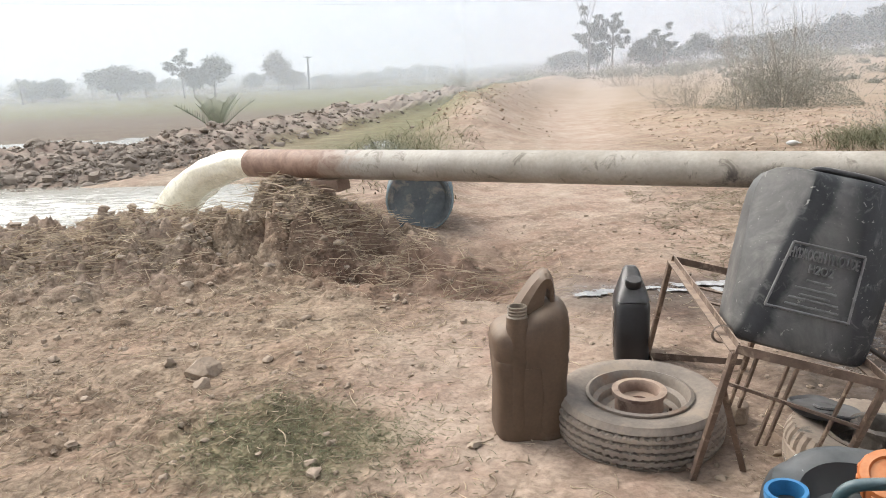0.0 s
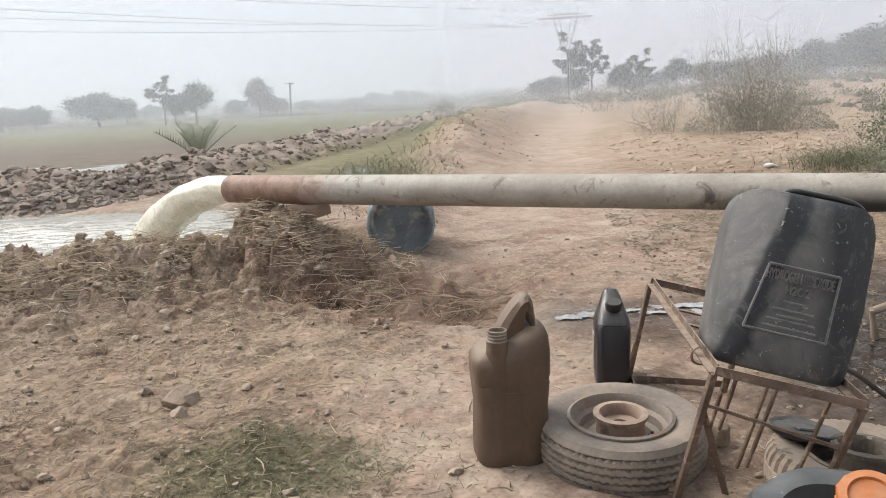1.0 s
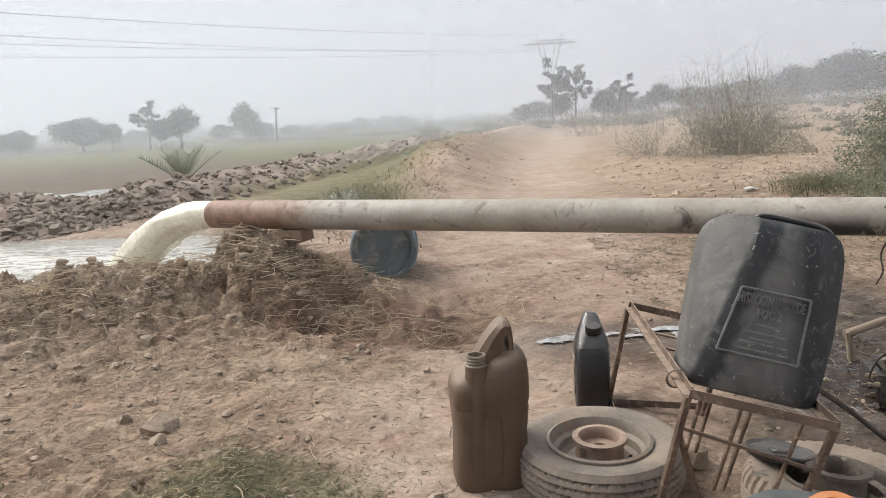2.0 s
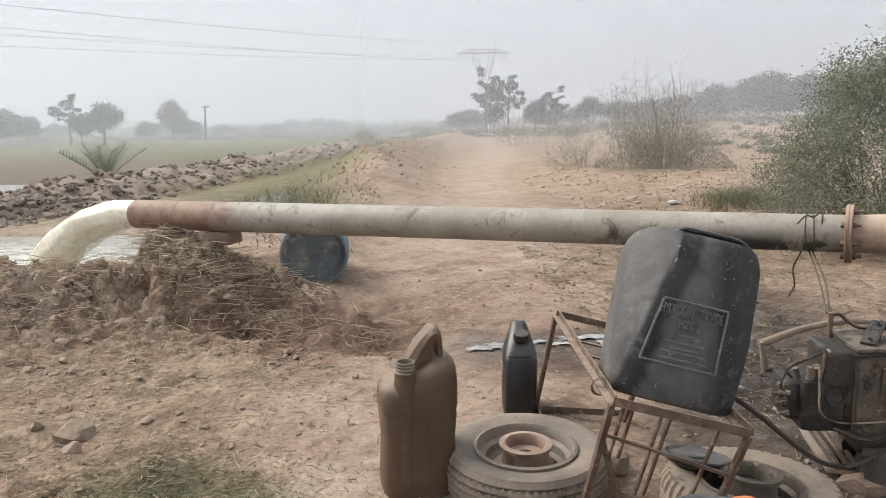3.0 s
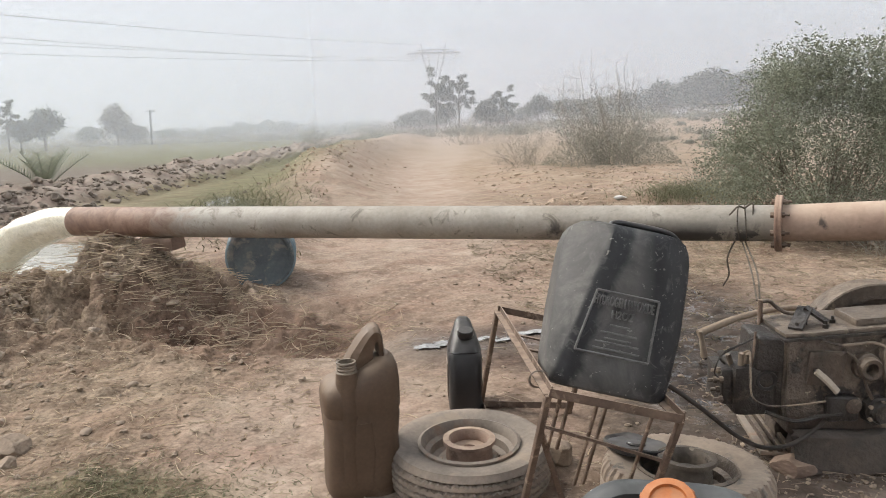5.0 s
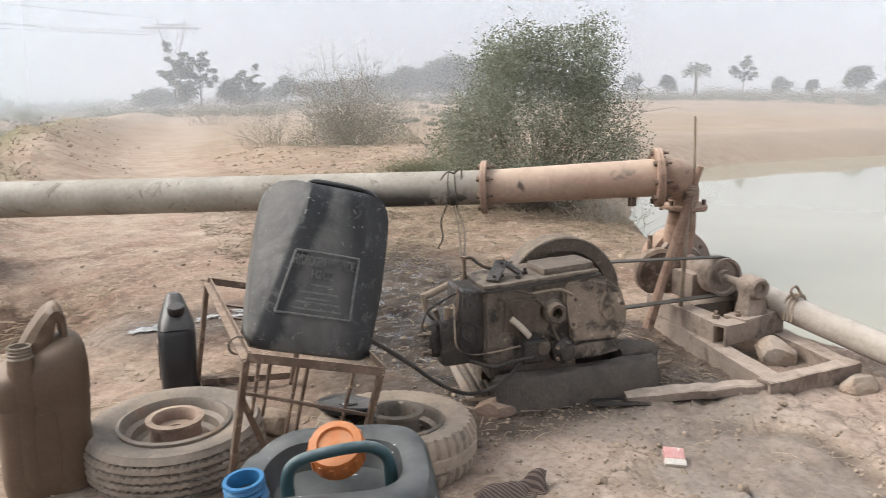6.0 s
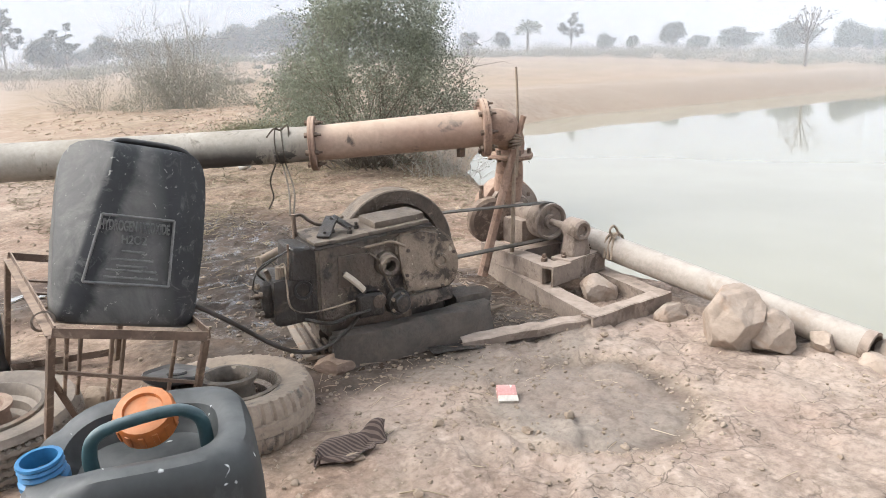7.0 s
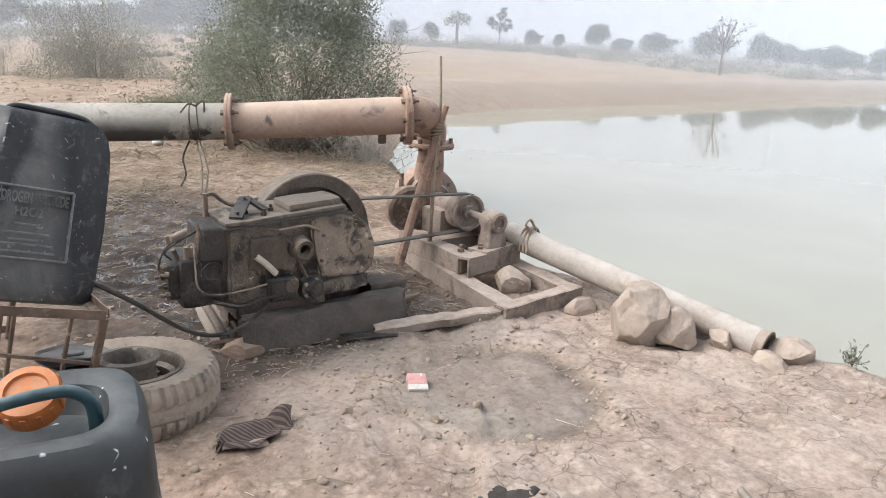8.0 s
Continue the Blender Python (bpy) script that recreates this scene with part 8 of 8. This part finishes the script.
def build_weed():
    r = np.random.RandomState(55)
    base = (3.02, 0.445)
    t = thing("bank_weed", Matrix.Translation((*base, ground_z(*base))), "small grey-green weed on the pond's edge", "plant")
    bm = bmesh.new()
    pts = []
    for k in range(9):
        az, el = r.rand() * 6.28, 0.5 + r.rand()
        e = Vector((math.cos(az) * math.cos(el), math.sin(az) * math.cos(el), math.sin(el))) * (0.045 + 0.045 * r.rand())
        tube(bm, [(0, 0, 0), e * 0.5, e], 0.0015, 4, caps=False)
        pts += [np.array(e * s) + r.normal(size=3) * 0.006 for s in np.linspace(0.3, 1, 12)]
    part("stem", bm, M_BARK, t, smooth=0)
    part("foliage", leaves(pts, 0.009, r, 0.4), M_BUSHLEAF, t, smooth=0)


build_weed()


def build_palm():
    r = np.random.RandomState(77)
    base = (-6.1, 14.2)
    t = thing("young_date_palm", Matrix.Translation((*base, ground_z(*base))), "young stemless date palm with stiff grey-green fronds", "palm")
    for k in range(11):
        az, el = 6.283 * k / 11 + r.normal() * 0.25, radians(40 + 42 * r.rand())
        L = 0.70 + 0.38 * r.rand()
        d = Vector((math.cos(az) * math.cos(el), math.sin(az) * math.cos(el), math.sin(el)))
        pts = [Vector((0, 0, 0)) + d * L * s + Vector((math.cos(az), math.sin(az), -0.6)) * 0.12 * s * s for s in np.linspace(0, 1, 9)]
        bm = bmesh.new()
        tube(bm, pts, 0.012, 5, r2=0.004, caps=False)
        for i in range(15):
            s = 0.18 + 0.82 * i / 15
            p = pts[0].lerp(pts[-1], s)
            j = min(int(s * 8), 7)
            p = pts[j].lerp(pts[j + 1], s * 8 - j)
            side = d.cross(Vector((0, 0, 1))).normalized()
            nrm = side.cross(d)
            for sg in (1, -1):
                tip = p + (d * 0.62 + side * sg * 0.78 + nrm * 0.3).normalized() * 0.31 * (1.1 - 0.5 * s)
                w = d * 0.010
                q = bm.verts.new(p - w), bm.verts.new(p + w), bm.verts.new(tip)
                bm.faces.new(q)
        part("frond", bm, M_PALM, t, smooth=0)


build_palm()


# ---- distance: trees, poles, pylon ----
def tree_variant(seed, shape):
    """Trunk and crown meshes about 1 m tall; shape: round, tall, umbrella, palm, bare."""
    r = np.random.RandomState(seed)
    bm = bmesh.new()
    pts = []
    if shape == "palm":
        tube(bm, [(0, 0, -0.1), (0.01, 0, 0.3), (0.0, 0.01, 0.72)], 0.035, 7, 8, r2=0.028)
        for k in range(60):
            az, el = r.rand() * 6.283, -0.5 + 1.7 * r.rand()
            for s in np.linspace(0.1, 1, 12):
                d = np.array([math.cos(az) * math.cos(el), math.sin(az) * math.cos(el), math.sin(el)])
                pts.append(np.array([0, 0, 0.72]) + d * 0.30 * s - np.array([0, 0, 0.10 * s * s]) + r.normal(size=3) * 0.012)
        return bm, leaves(pts, 0.035, r, 0.35)
    lean = r.normal(size=2) * 0.05
    top = {"round": 0.38, "tall": 0.48, "umbrella": 0.72, "bare": 0.6}[shape]
    tube(bm, [(0, 0, -0.12), (lean[0] * 0.4, lean[1] * 0.4, top * 0.5), (lean[0], lean[1], top)], 0.034, 7, 8, r2=0.018)
    tips = []
    limbs = {"round": 9, "tall": 9, "umbrella": 8, "bare": 16}[shape]
    for k in range(limbs):
        az = 6.283 * k / limbs + r.normal() * 0.3
        z0 = top * (0.55 + 0.45 * r.rand())
        el = radians({"round": 35, "tall": 60, "umbrella": 25, "bare": 45}[shape] + 18 * r.normal())
        L = {"round": 0.36, "tall": 0.30, "umbrella": 0.38, "bare": 0.42}[shape] * (0.7 + 0.5 * r.rand())
        p = Vector((lean[0] * z0 / top, lean[1] * z0 / top, z0))
        d = Vector((math.cos(az) * math.cos(el), math.sin(az) * math.cos(el), math.sin(el)))
        mid, e = p + d * L * 0.5, p + d * L + Vector((0, 0, 0.04))
        tube(bm, [p, mid, e], 0.013, 5, 6, r2=0.005, caps=False)
        tips += [mid, e]
        for j in range(3 if shape != "bare" else 6):
            q = mid.lerp(e, r.rand())
            e2 = q + (d + Vector(r.normal(size=3)) * 0.6).normalized() * L * 0.45
            tube(bm, [q, e2], 0.006, 4, r2=0.002, caps=False)
            tips.append(e2)
    n = {"round": 150, "tall": 130, "umbrella": 90, "bare": 1}[shape]
    fl = {"round": 0.055, "tall": 0.05, "umbrella": 0.035, "bare": 0.02}[shape]
    for p in tips:
        c = np.array(p[:])
        pts.append(c + r.normal(size=(n, 3)) * (fl * 1.35, fl * 1.35, fl * (0.95 if shape != "umbrella" else 0.55)))
    if shape in ("round", "tall"):
        for k in range(20):
            z0 = 0.30 + 0.52 * r.rand()
            wid = 0.19 * math.sqrt(max(0.05, 1 - ((z0 - 0.52) / 0.33) ** 2))
            c = np.array([r.normal() * wid, r.normal() * wid, z0])
            pts.append(c + r.normal(size=(n, 3)) * (0.09, 0.09, 0.07))
    P = np.concatenate(pts)
    P = P[P[:, 2] > 0.16]
    return bm, leaves(P, 0.026, r, 0.6)


TREES = {}
for k, (shape, ma, lab) in enumerate((("round", M_TREELEAF, "hazy broad-crowned green field tree"), ("round", M_TREERED, "hazy russet-leaved broad field tree"), ("tall", M_TREELEAF, "hazy upright leafy field tree"), ("umbrella", M_TREELEAF, "hazy thin flat-topped acacia tree"), ("palm", M_PALM, "hazy date palm among field trees"), ("bare", M_BARK, "bare dead tree standing in haze"))):
    bm, crown = tree_variant((200, 213, 202, 203, 204, 205)[k], shape)
    t = thing("tree", Matrix(), lab, "tree", "trees on the horizon")
    part("trunk", bm, M_BARK, t, smooth=50)
    part("crown", crown, ma, t, smooth=0)
    TREES[shape if ma is not M_TREERED else "russet"] = t

EYE0 = (0.15, -0.39, 1.1)


def plant(kind, az, el, far, tall, wide=1.0, turn=0.0):
    """A tree on the bearing az (degrees right of ahead), its foot at the elevation el."""
    tall *= 0.88 if az < -24 else 0.95
    if 0 < az < 33:
        far, tall = far * 1.08, tall * 1.05
    a = radians(az + (0.8 if -32 < az < -26 else 0.2))
    x, y = EYE0[0] + far * math.sin(a), EYE0[1] + far * math.cos(a)
    z = min(EYE0[2] + far * math.tan(radians(el)), ground_z(x, y) + 0.05)
    z = max(z, ground_z(x, y) - 0.3)
    m = Matrix.LocRotScale((x, y, z), Euler((0, 0, turn)), (wide * tall, wide * tall, tall))
    src = TREES[kind]
    ob = copy_thing(src, m)
    ob.scale = (wide * tall, wide * tall, tall)
    return ob


rt = np.random.RandomState(300)
for kind, az, el, far, tall, wide in (
    ("palm", -35.2, -0.95, 62, 2.3, 1.3), ("round", -34.6, -0.95, 66, 2.1, 1.3), ("round", -33.2, -0.9, 62, 2.1, 1.3), ("round", -29.9, -0.85, 60, 2.9, 1.5), ("tall", -28.2, -0.8, 62, 2.3, 1.1), ("palm", -31.6, -0.8, 64, 1.6, 0.9),
    ("round", -26.6, -0.8, 78, 2.0, 1.2), ("umbrella", -25.1, -0.85, 55, 3.0, 0.75), ("tall", -24.4, -0.85, 56, 2.2, 0.8), ("tall", -23.0, -0.8, 55, 3.0, 0.95), ("russet", -18.5, -0.8, 66, 3.6, 0.85), ("round", -20.3, -0.8, 70, 1.8, 1.2), ("russet", -17.4, -0.8, 68, 1.9, 1.3),
    ("round", -11.9, -0.8, 85, 1.7, 1.5), ("round", -10.2, -0.75, 100, 2.6, 1.2), ("round", -8.3, -0.7, 105, 2.8, 1.2), ("tall", -6.9, -0.7, 105, 2.5, 1.1), ("round", -13.6, -0.75, 95, 1.6, 1.6), ("round", -15.1, -0.8, 80, 1.6, 1.4),
    ("umbrella", 4.3, -0.35, 48, 3.6, 0.62), ("umbrella", 6.0, -0.3, 48, 3.1, 0.7), ("tall", 4.9, -0.3, 52, 2.2, 0.9), ("round", 3.0, -0.35, 60, 1.9, 1.7), ("round", 2.2, -0.35, 62, 1.5, 1.6), ("tall", 8.0, -0.3, 48, 2.2, 0.9), ("umbrella", 9.6, -0.3, 46, 2.3, 0.75), ("round", 8.9, -0.3, 55, 1.5, 1.5),
    ("tall", 11.9, -0.2, 50, 2.2, 0.95), ("round", 10.7, -0.2, 60, 1.6, 1.4), ("round", 14.0, -0.1, 58, 2.0, 1.7), ("round", 16.0, -0.1, 62, 2.2, 1.6), ("round", 18.4, -0.05, 60, 2.4, 1.5), ("round", 21.0, -0.1, 62, 3.4, 1.3), ("tall", 22.8, -0.1, 60, 3.2, 1.3), ("round", 24.4, -0.1, 58, 4.0, 1.2), ("round", 26.6, -0.1, 58, 3.9, 1.25), ("tall", 28.9, 0.0, 58, 3.6, 1.1), ("round", 31.0, 0.0, 60, 3.0, 1.3),
    ("round", 34.5, 0.05, 62, 2.3, 1.2), ("tall", 37.4, 0.05, 62, 2.0, 1.0), ("tall", 39.9, 0.05, 60, 1.9, 0.8), ("palm", 41.8, 0.2, 58, 2.9, 1.35), ("umbrella", 44.9, 0.35, 58, 2.5, 0.75), ("round", 47.3, 0.35, 62, 1.7, 0.9), ("tall", 49.2, 0.35, 60, 1.4, 0.8), ("tall", 51.9, 0.45, 60, 2.4, 0.95), ("round", 53.6, 0.45, 64, 1.4, 1.3), ("round", 56.2, 0.5, 62, 2.0, 1.5),
    ("round", 59.7, 0.45, 62, 2.4, 1.3), ("bare", 60.6, 0.45, 45, 3.1, 0.8), ("round", 63.1, 0.6, 62, 2.6, 0.95), ("round", 64.8, 0.6, 64, 2.0, 1.3), ("tall", 66.3, 0.65, 62, 1.9, 1.2), ("round", 67.7, 0.7, 60, 2.3, 1.1), ("tall", 68.9, 0.75, 62, 1.8, 0.9), ("round", 70.4, 0.75, 60, 2.2, 1.0), ("tall", 72.6, 0.8, 60, 2.3, 1.0), ("round", 75.5, 0.8, 62, 2.2, 1.2)):
    plant(kind, az, el, far, tall, wide, rt.rand() * 6.28)
for t in TREES.values():  # the patterns themselves stand far off among the woods
    k = list(TREES.values()).index(t)
    a = radians(-50 - 4 * k)
    t.matrix_world = Matrix.LocRotScale((70 * math.sin(a), 70 * math.cos(a), 0.1), Euler((0, 0, k)), (3, 3, 3))


def far_woods():
    """Low blurred tree line all round, far behind the fields."""
    r = np.random.RandomState(401)
    pts = []
    for k in range(380):
        az = radians(-48 + 130 * r.rand())
        far = 115 + 35 * r.rand()
        h = 0.5 + 2.4 * max(0.0, vnoise(np.array([math.degrees(az) * 0.30]), np.array([3.0]))[0] - 0.25) + 0.6 * r.rand() + (0.9 if az > 0.6 else 0.0)
        c = np.array([far * math.sin(az), far * math.cos(az), 0.4 + h * 0.35])
        pts.append(c + r.normal(size=(90, 3)) * (1.5, 1.5, h * 0.26))
    P = np.concatenate(pts)
    P = P[P[:, 2] > 0.1]
    return tagged(part("far_woods", leaves(P, 0.24, r, 0.7), M_TREELEAF, smooth=0), "pale distant tree line dissolving in haze", "trees", kind="stuff")


far_woods()


def low_scrub():
    """Belts of hazy bushes at the foot of the far trees."""
    r = np.random.RandomState(402)
    pts = []
    for n, az0, az1, f0, f1, s0, s1 in ((520, 33, 80, 46, 64, 0.22, 0.50), (420, -38, 2, 62, 80, 0.30, 0.55), (260, 0, 33, 38, 66, 0.20, 0.55), (50, 14, 32, 24, 44, 0.10, 0.22)):
        for k in range(n):
            az, far = radians(az0 + (az1 - az0) * r.rand()), f0 + (f1 - f0) * r.rand()
            x, y = far * math.sin(az), far * math.cos(az)
            if az > 0.55 and y < 18.8:
                continue
            s = s0 + s1 * r.rand() ** 2
            pts.append(np.array([x, y, ground_z(x, y) + s * 0.45]) + r.normal(size=(170, 3)) * (s, s, s * 0.45))
    return tagged(part("low_scrub", leaves(np.concatenate(pts), 0.046, r, 0.5), M_THORNLEAF, smooth=0), "low dry scrub scattered over the far plain", "scrub", kind="stuff")


low_scrub()


def build_pole():
    a, far = radians(-16.1), 66
    x, y = EYE0[0] + far * math.sin(a), EYE0[1] + far * math.cos(a)
    t = thing("utility_pole", pose(x, y, ground_z(x, y) - 0.3, 0, 1.5, 0) @ Matrix.Scale(0.52, 4), "slender concrete utility pole with a short crossarm", "pole")
    bm = bmesh.new()
    lathe(bm, [(0, 0), (0.22, 0), (0.15, 5.9), (0, 5.9)], 12)
    part("post", bm, M_STEEL, t)
    bm = bmesh.new()
    box(bm, (1.5, 0.14, 0.16), pose(0, 0, 5.75), 0.01)
    arm = part("crossarm", bm, M_STEEL, t)
    for s in (-0.6, 0.0, 0.6):
        bm = bmesh.new()
        lathe(bm, [(0, 0), (0.06, 0), (0.09, 0.10), (0.05, 0.2), (0, 0.22)], 10, pose(s, 0, 5.83))
        part("insulator", bm, M_WHITE, arm)


build_pole()


def build_pylon():
    a, far = radians(4.45), 300
    x, y = EYE0[0] + far * math.sin(a), EYE0[1] + far * math.cos(a)
    t = thing("power_pylon", pose(x, y, 0, 0, 0, -4.5), "faint steel lattice power pylon in the haze", "pylon")

    def strut(name, p, q, w=0.34):
        bm = bmesh.new()
        bar(bm, p, q, w * 1.5, w * 1.5)
        part(name, bm, M_STEEL, t)

    bm = bmesh.new()
    for sx in (-1, 1):
        for sy in (-1, 1):
            bar(bm, (3.5 * sx, 3.5 * sy, -1), (1.2 * sx, 1.2 * sy, 16), 0.3, 0.3)
    for k in range(5):
        z0, z1 = 1 + 3 * k, 4 + 3 * k
        w0, w1 = 3.5 - 2.3 * (z0 + 1) / 17, 3.5 - 2.3 * (z1 + 1) / 17
        for sy in (-1, 1):
            bar(bm, (-w0, w0 * sy, z0), (w1, w1 * sy, z1), 0.16, 0.16)
            bar(bm, (w0, w0 * sy, z0), (-w1, w1 * sy, z1), 0.16, 0.16)
    part("tower_base", bm, M_STEEL, t)
    for s in (-1, 1):
        strut("fork_leg", (1.0 * s, 0, 15.5), (4.6 * s, 0, 28.5), 0.5)
        strut("fork_leg", (0.4 * s, 0, 17.5), (2.2 * s, 0, 28.0), 0.3)
        for k in range(3):
            f = k / 3
            strut("lacing", (0.4 * s + 1.8 * s * f, 0, 17.5 + 10.5 * f), (1.0 * s + 3.6 * s * (f + 0.25), 0, 15.5 + 13 * (f + 0.25)), 0.16)
        strut("earth_peak", (4.0 * s, 0, 28.0), (4.9 * s, 0, 31.8), 0.28)
        for dx in (-1.1, 1.1):
            strut("insulator_string", (8.0 * s + dx, 0, 28.0), (8.0 * s, 0, 25.6), 0.18)
    strut("crossbeam", (-10.2, 0, 28.2), (10.2, 0, 28.2), 0.5)
    strut("crossbeam", (-6.5, 0, 29.4), (6.5, 0, 29.4), 0.28)
    for k in range(10):
        xx = -6 + 1.3 * k
        strut("lacing", (xx, 0, 28.2), (xx + 0.65, 0, 29.4), 0.14)
    # conductors
    top = Matrix.Translation((x, y, 0)) @ Matrix.Rotation(radians(-4.5), 4, "Z")
    for k, (ax, az_, el_, zz) in enumerate(((-8.0, -29.5, 7.0, 25.6), (0.0, -29.5, 6.55, 26.5), (8.0, -29.6, 5.8, 25.6), (-4.9, -29.5, 8.4, 31.6))):
        p = top @ Vector((ax, 0, zz))
        d = radians(az_)
        f2 = 175
        q = Vector((f2 * math.sin(d), f2 * math.cos(d), 1.1 + f2 * math.tan(radians(el_))))
        q = p + (q - p) * 1.35
        bm = bmesh.new()
        pts = [p.lerp(q, s) - Vector((0, 0, 7.5 * s * (1 - s))) for s in np.linspace(0, 1, 40)]
        tube(bm, pts, 0.095, 5)
        ob = part("power_cable", bm, M_STEEL)
        tagged(ob, "sagging overhead power cable", "cable", "overhead power cables")


build_pylon()
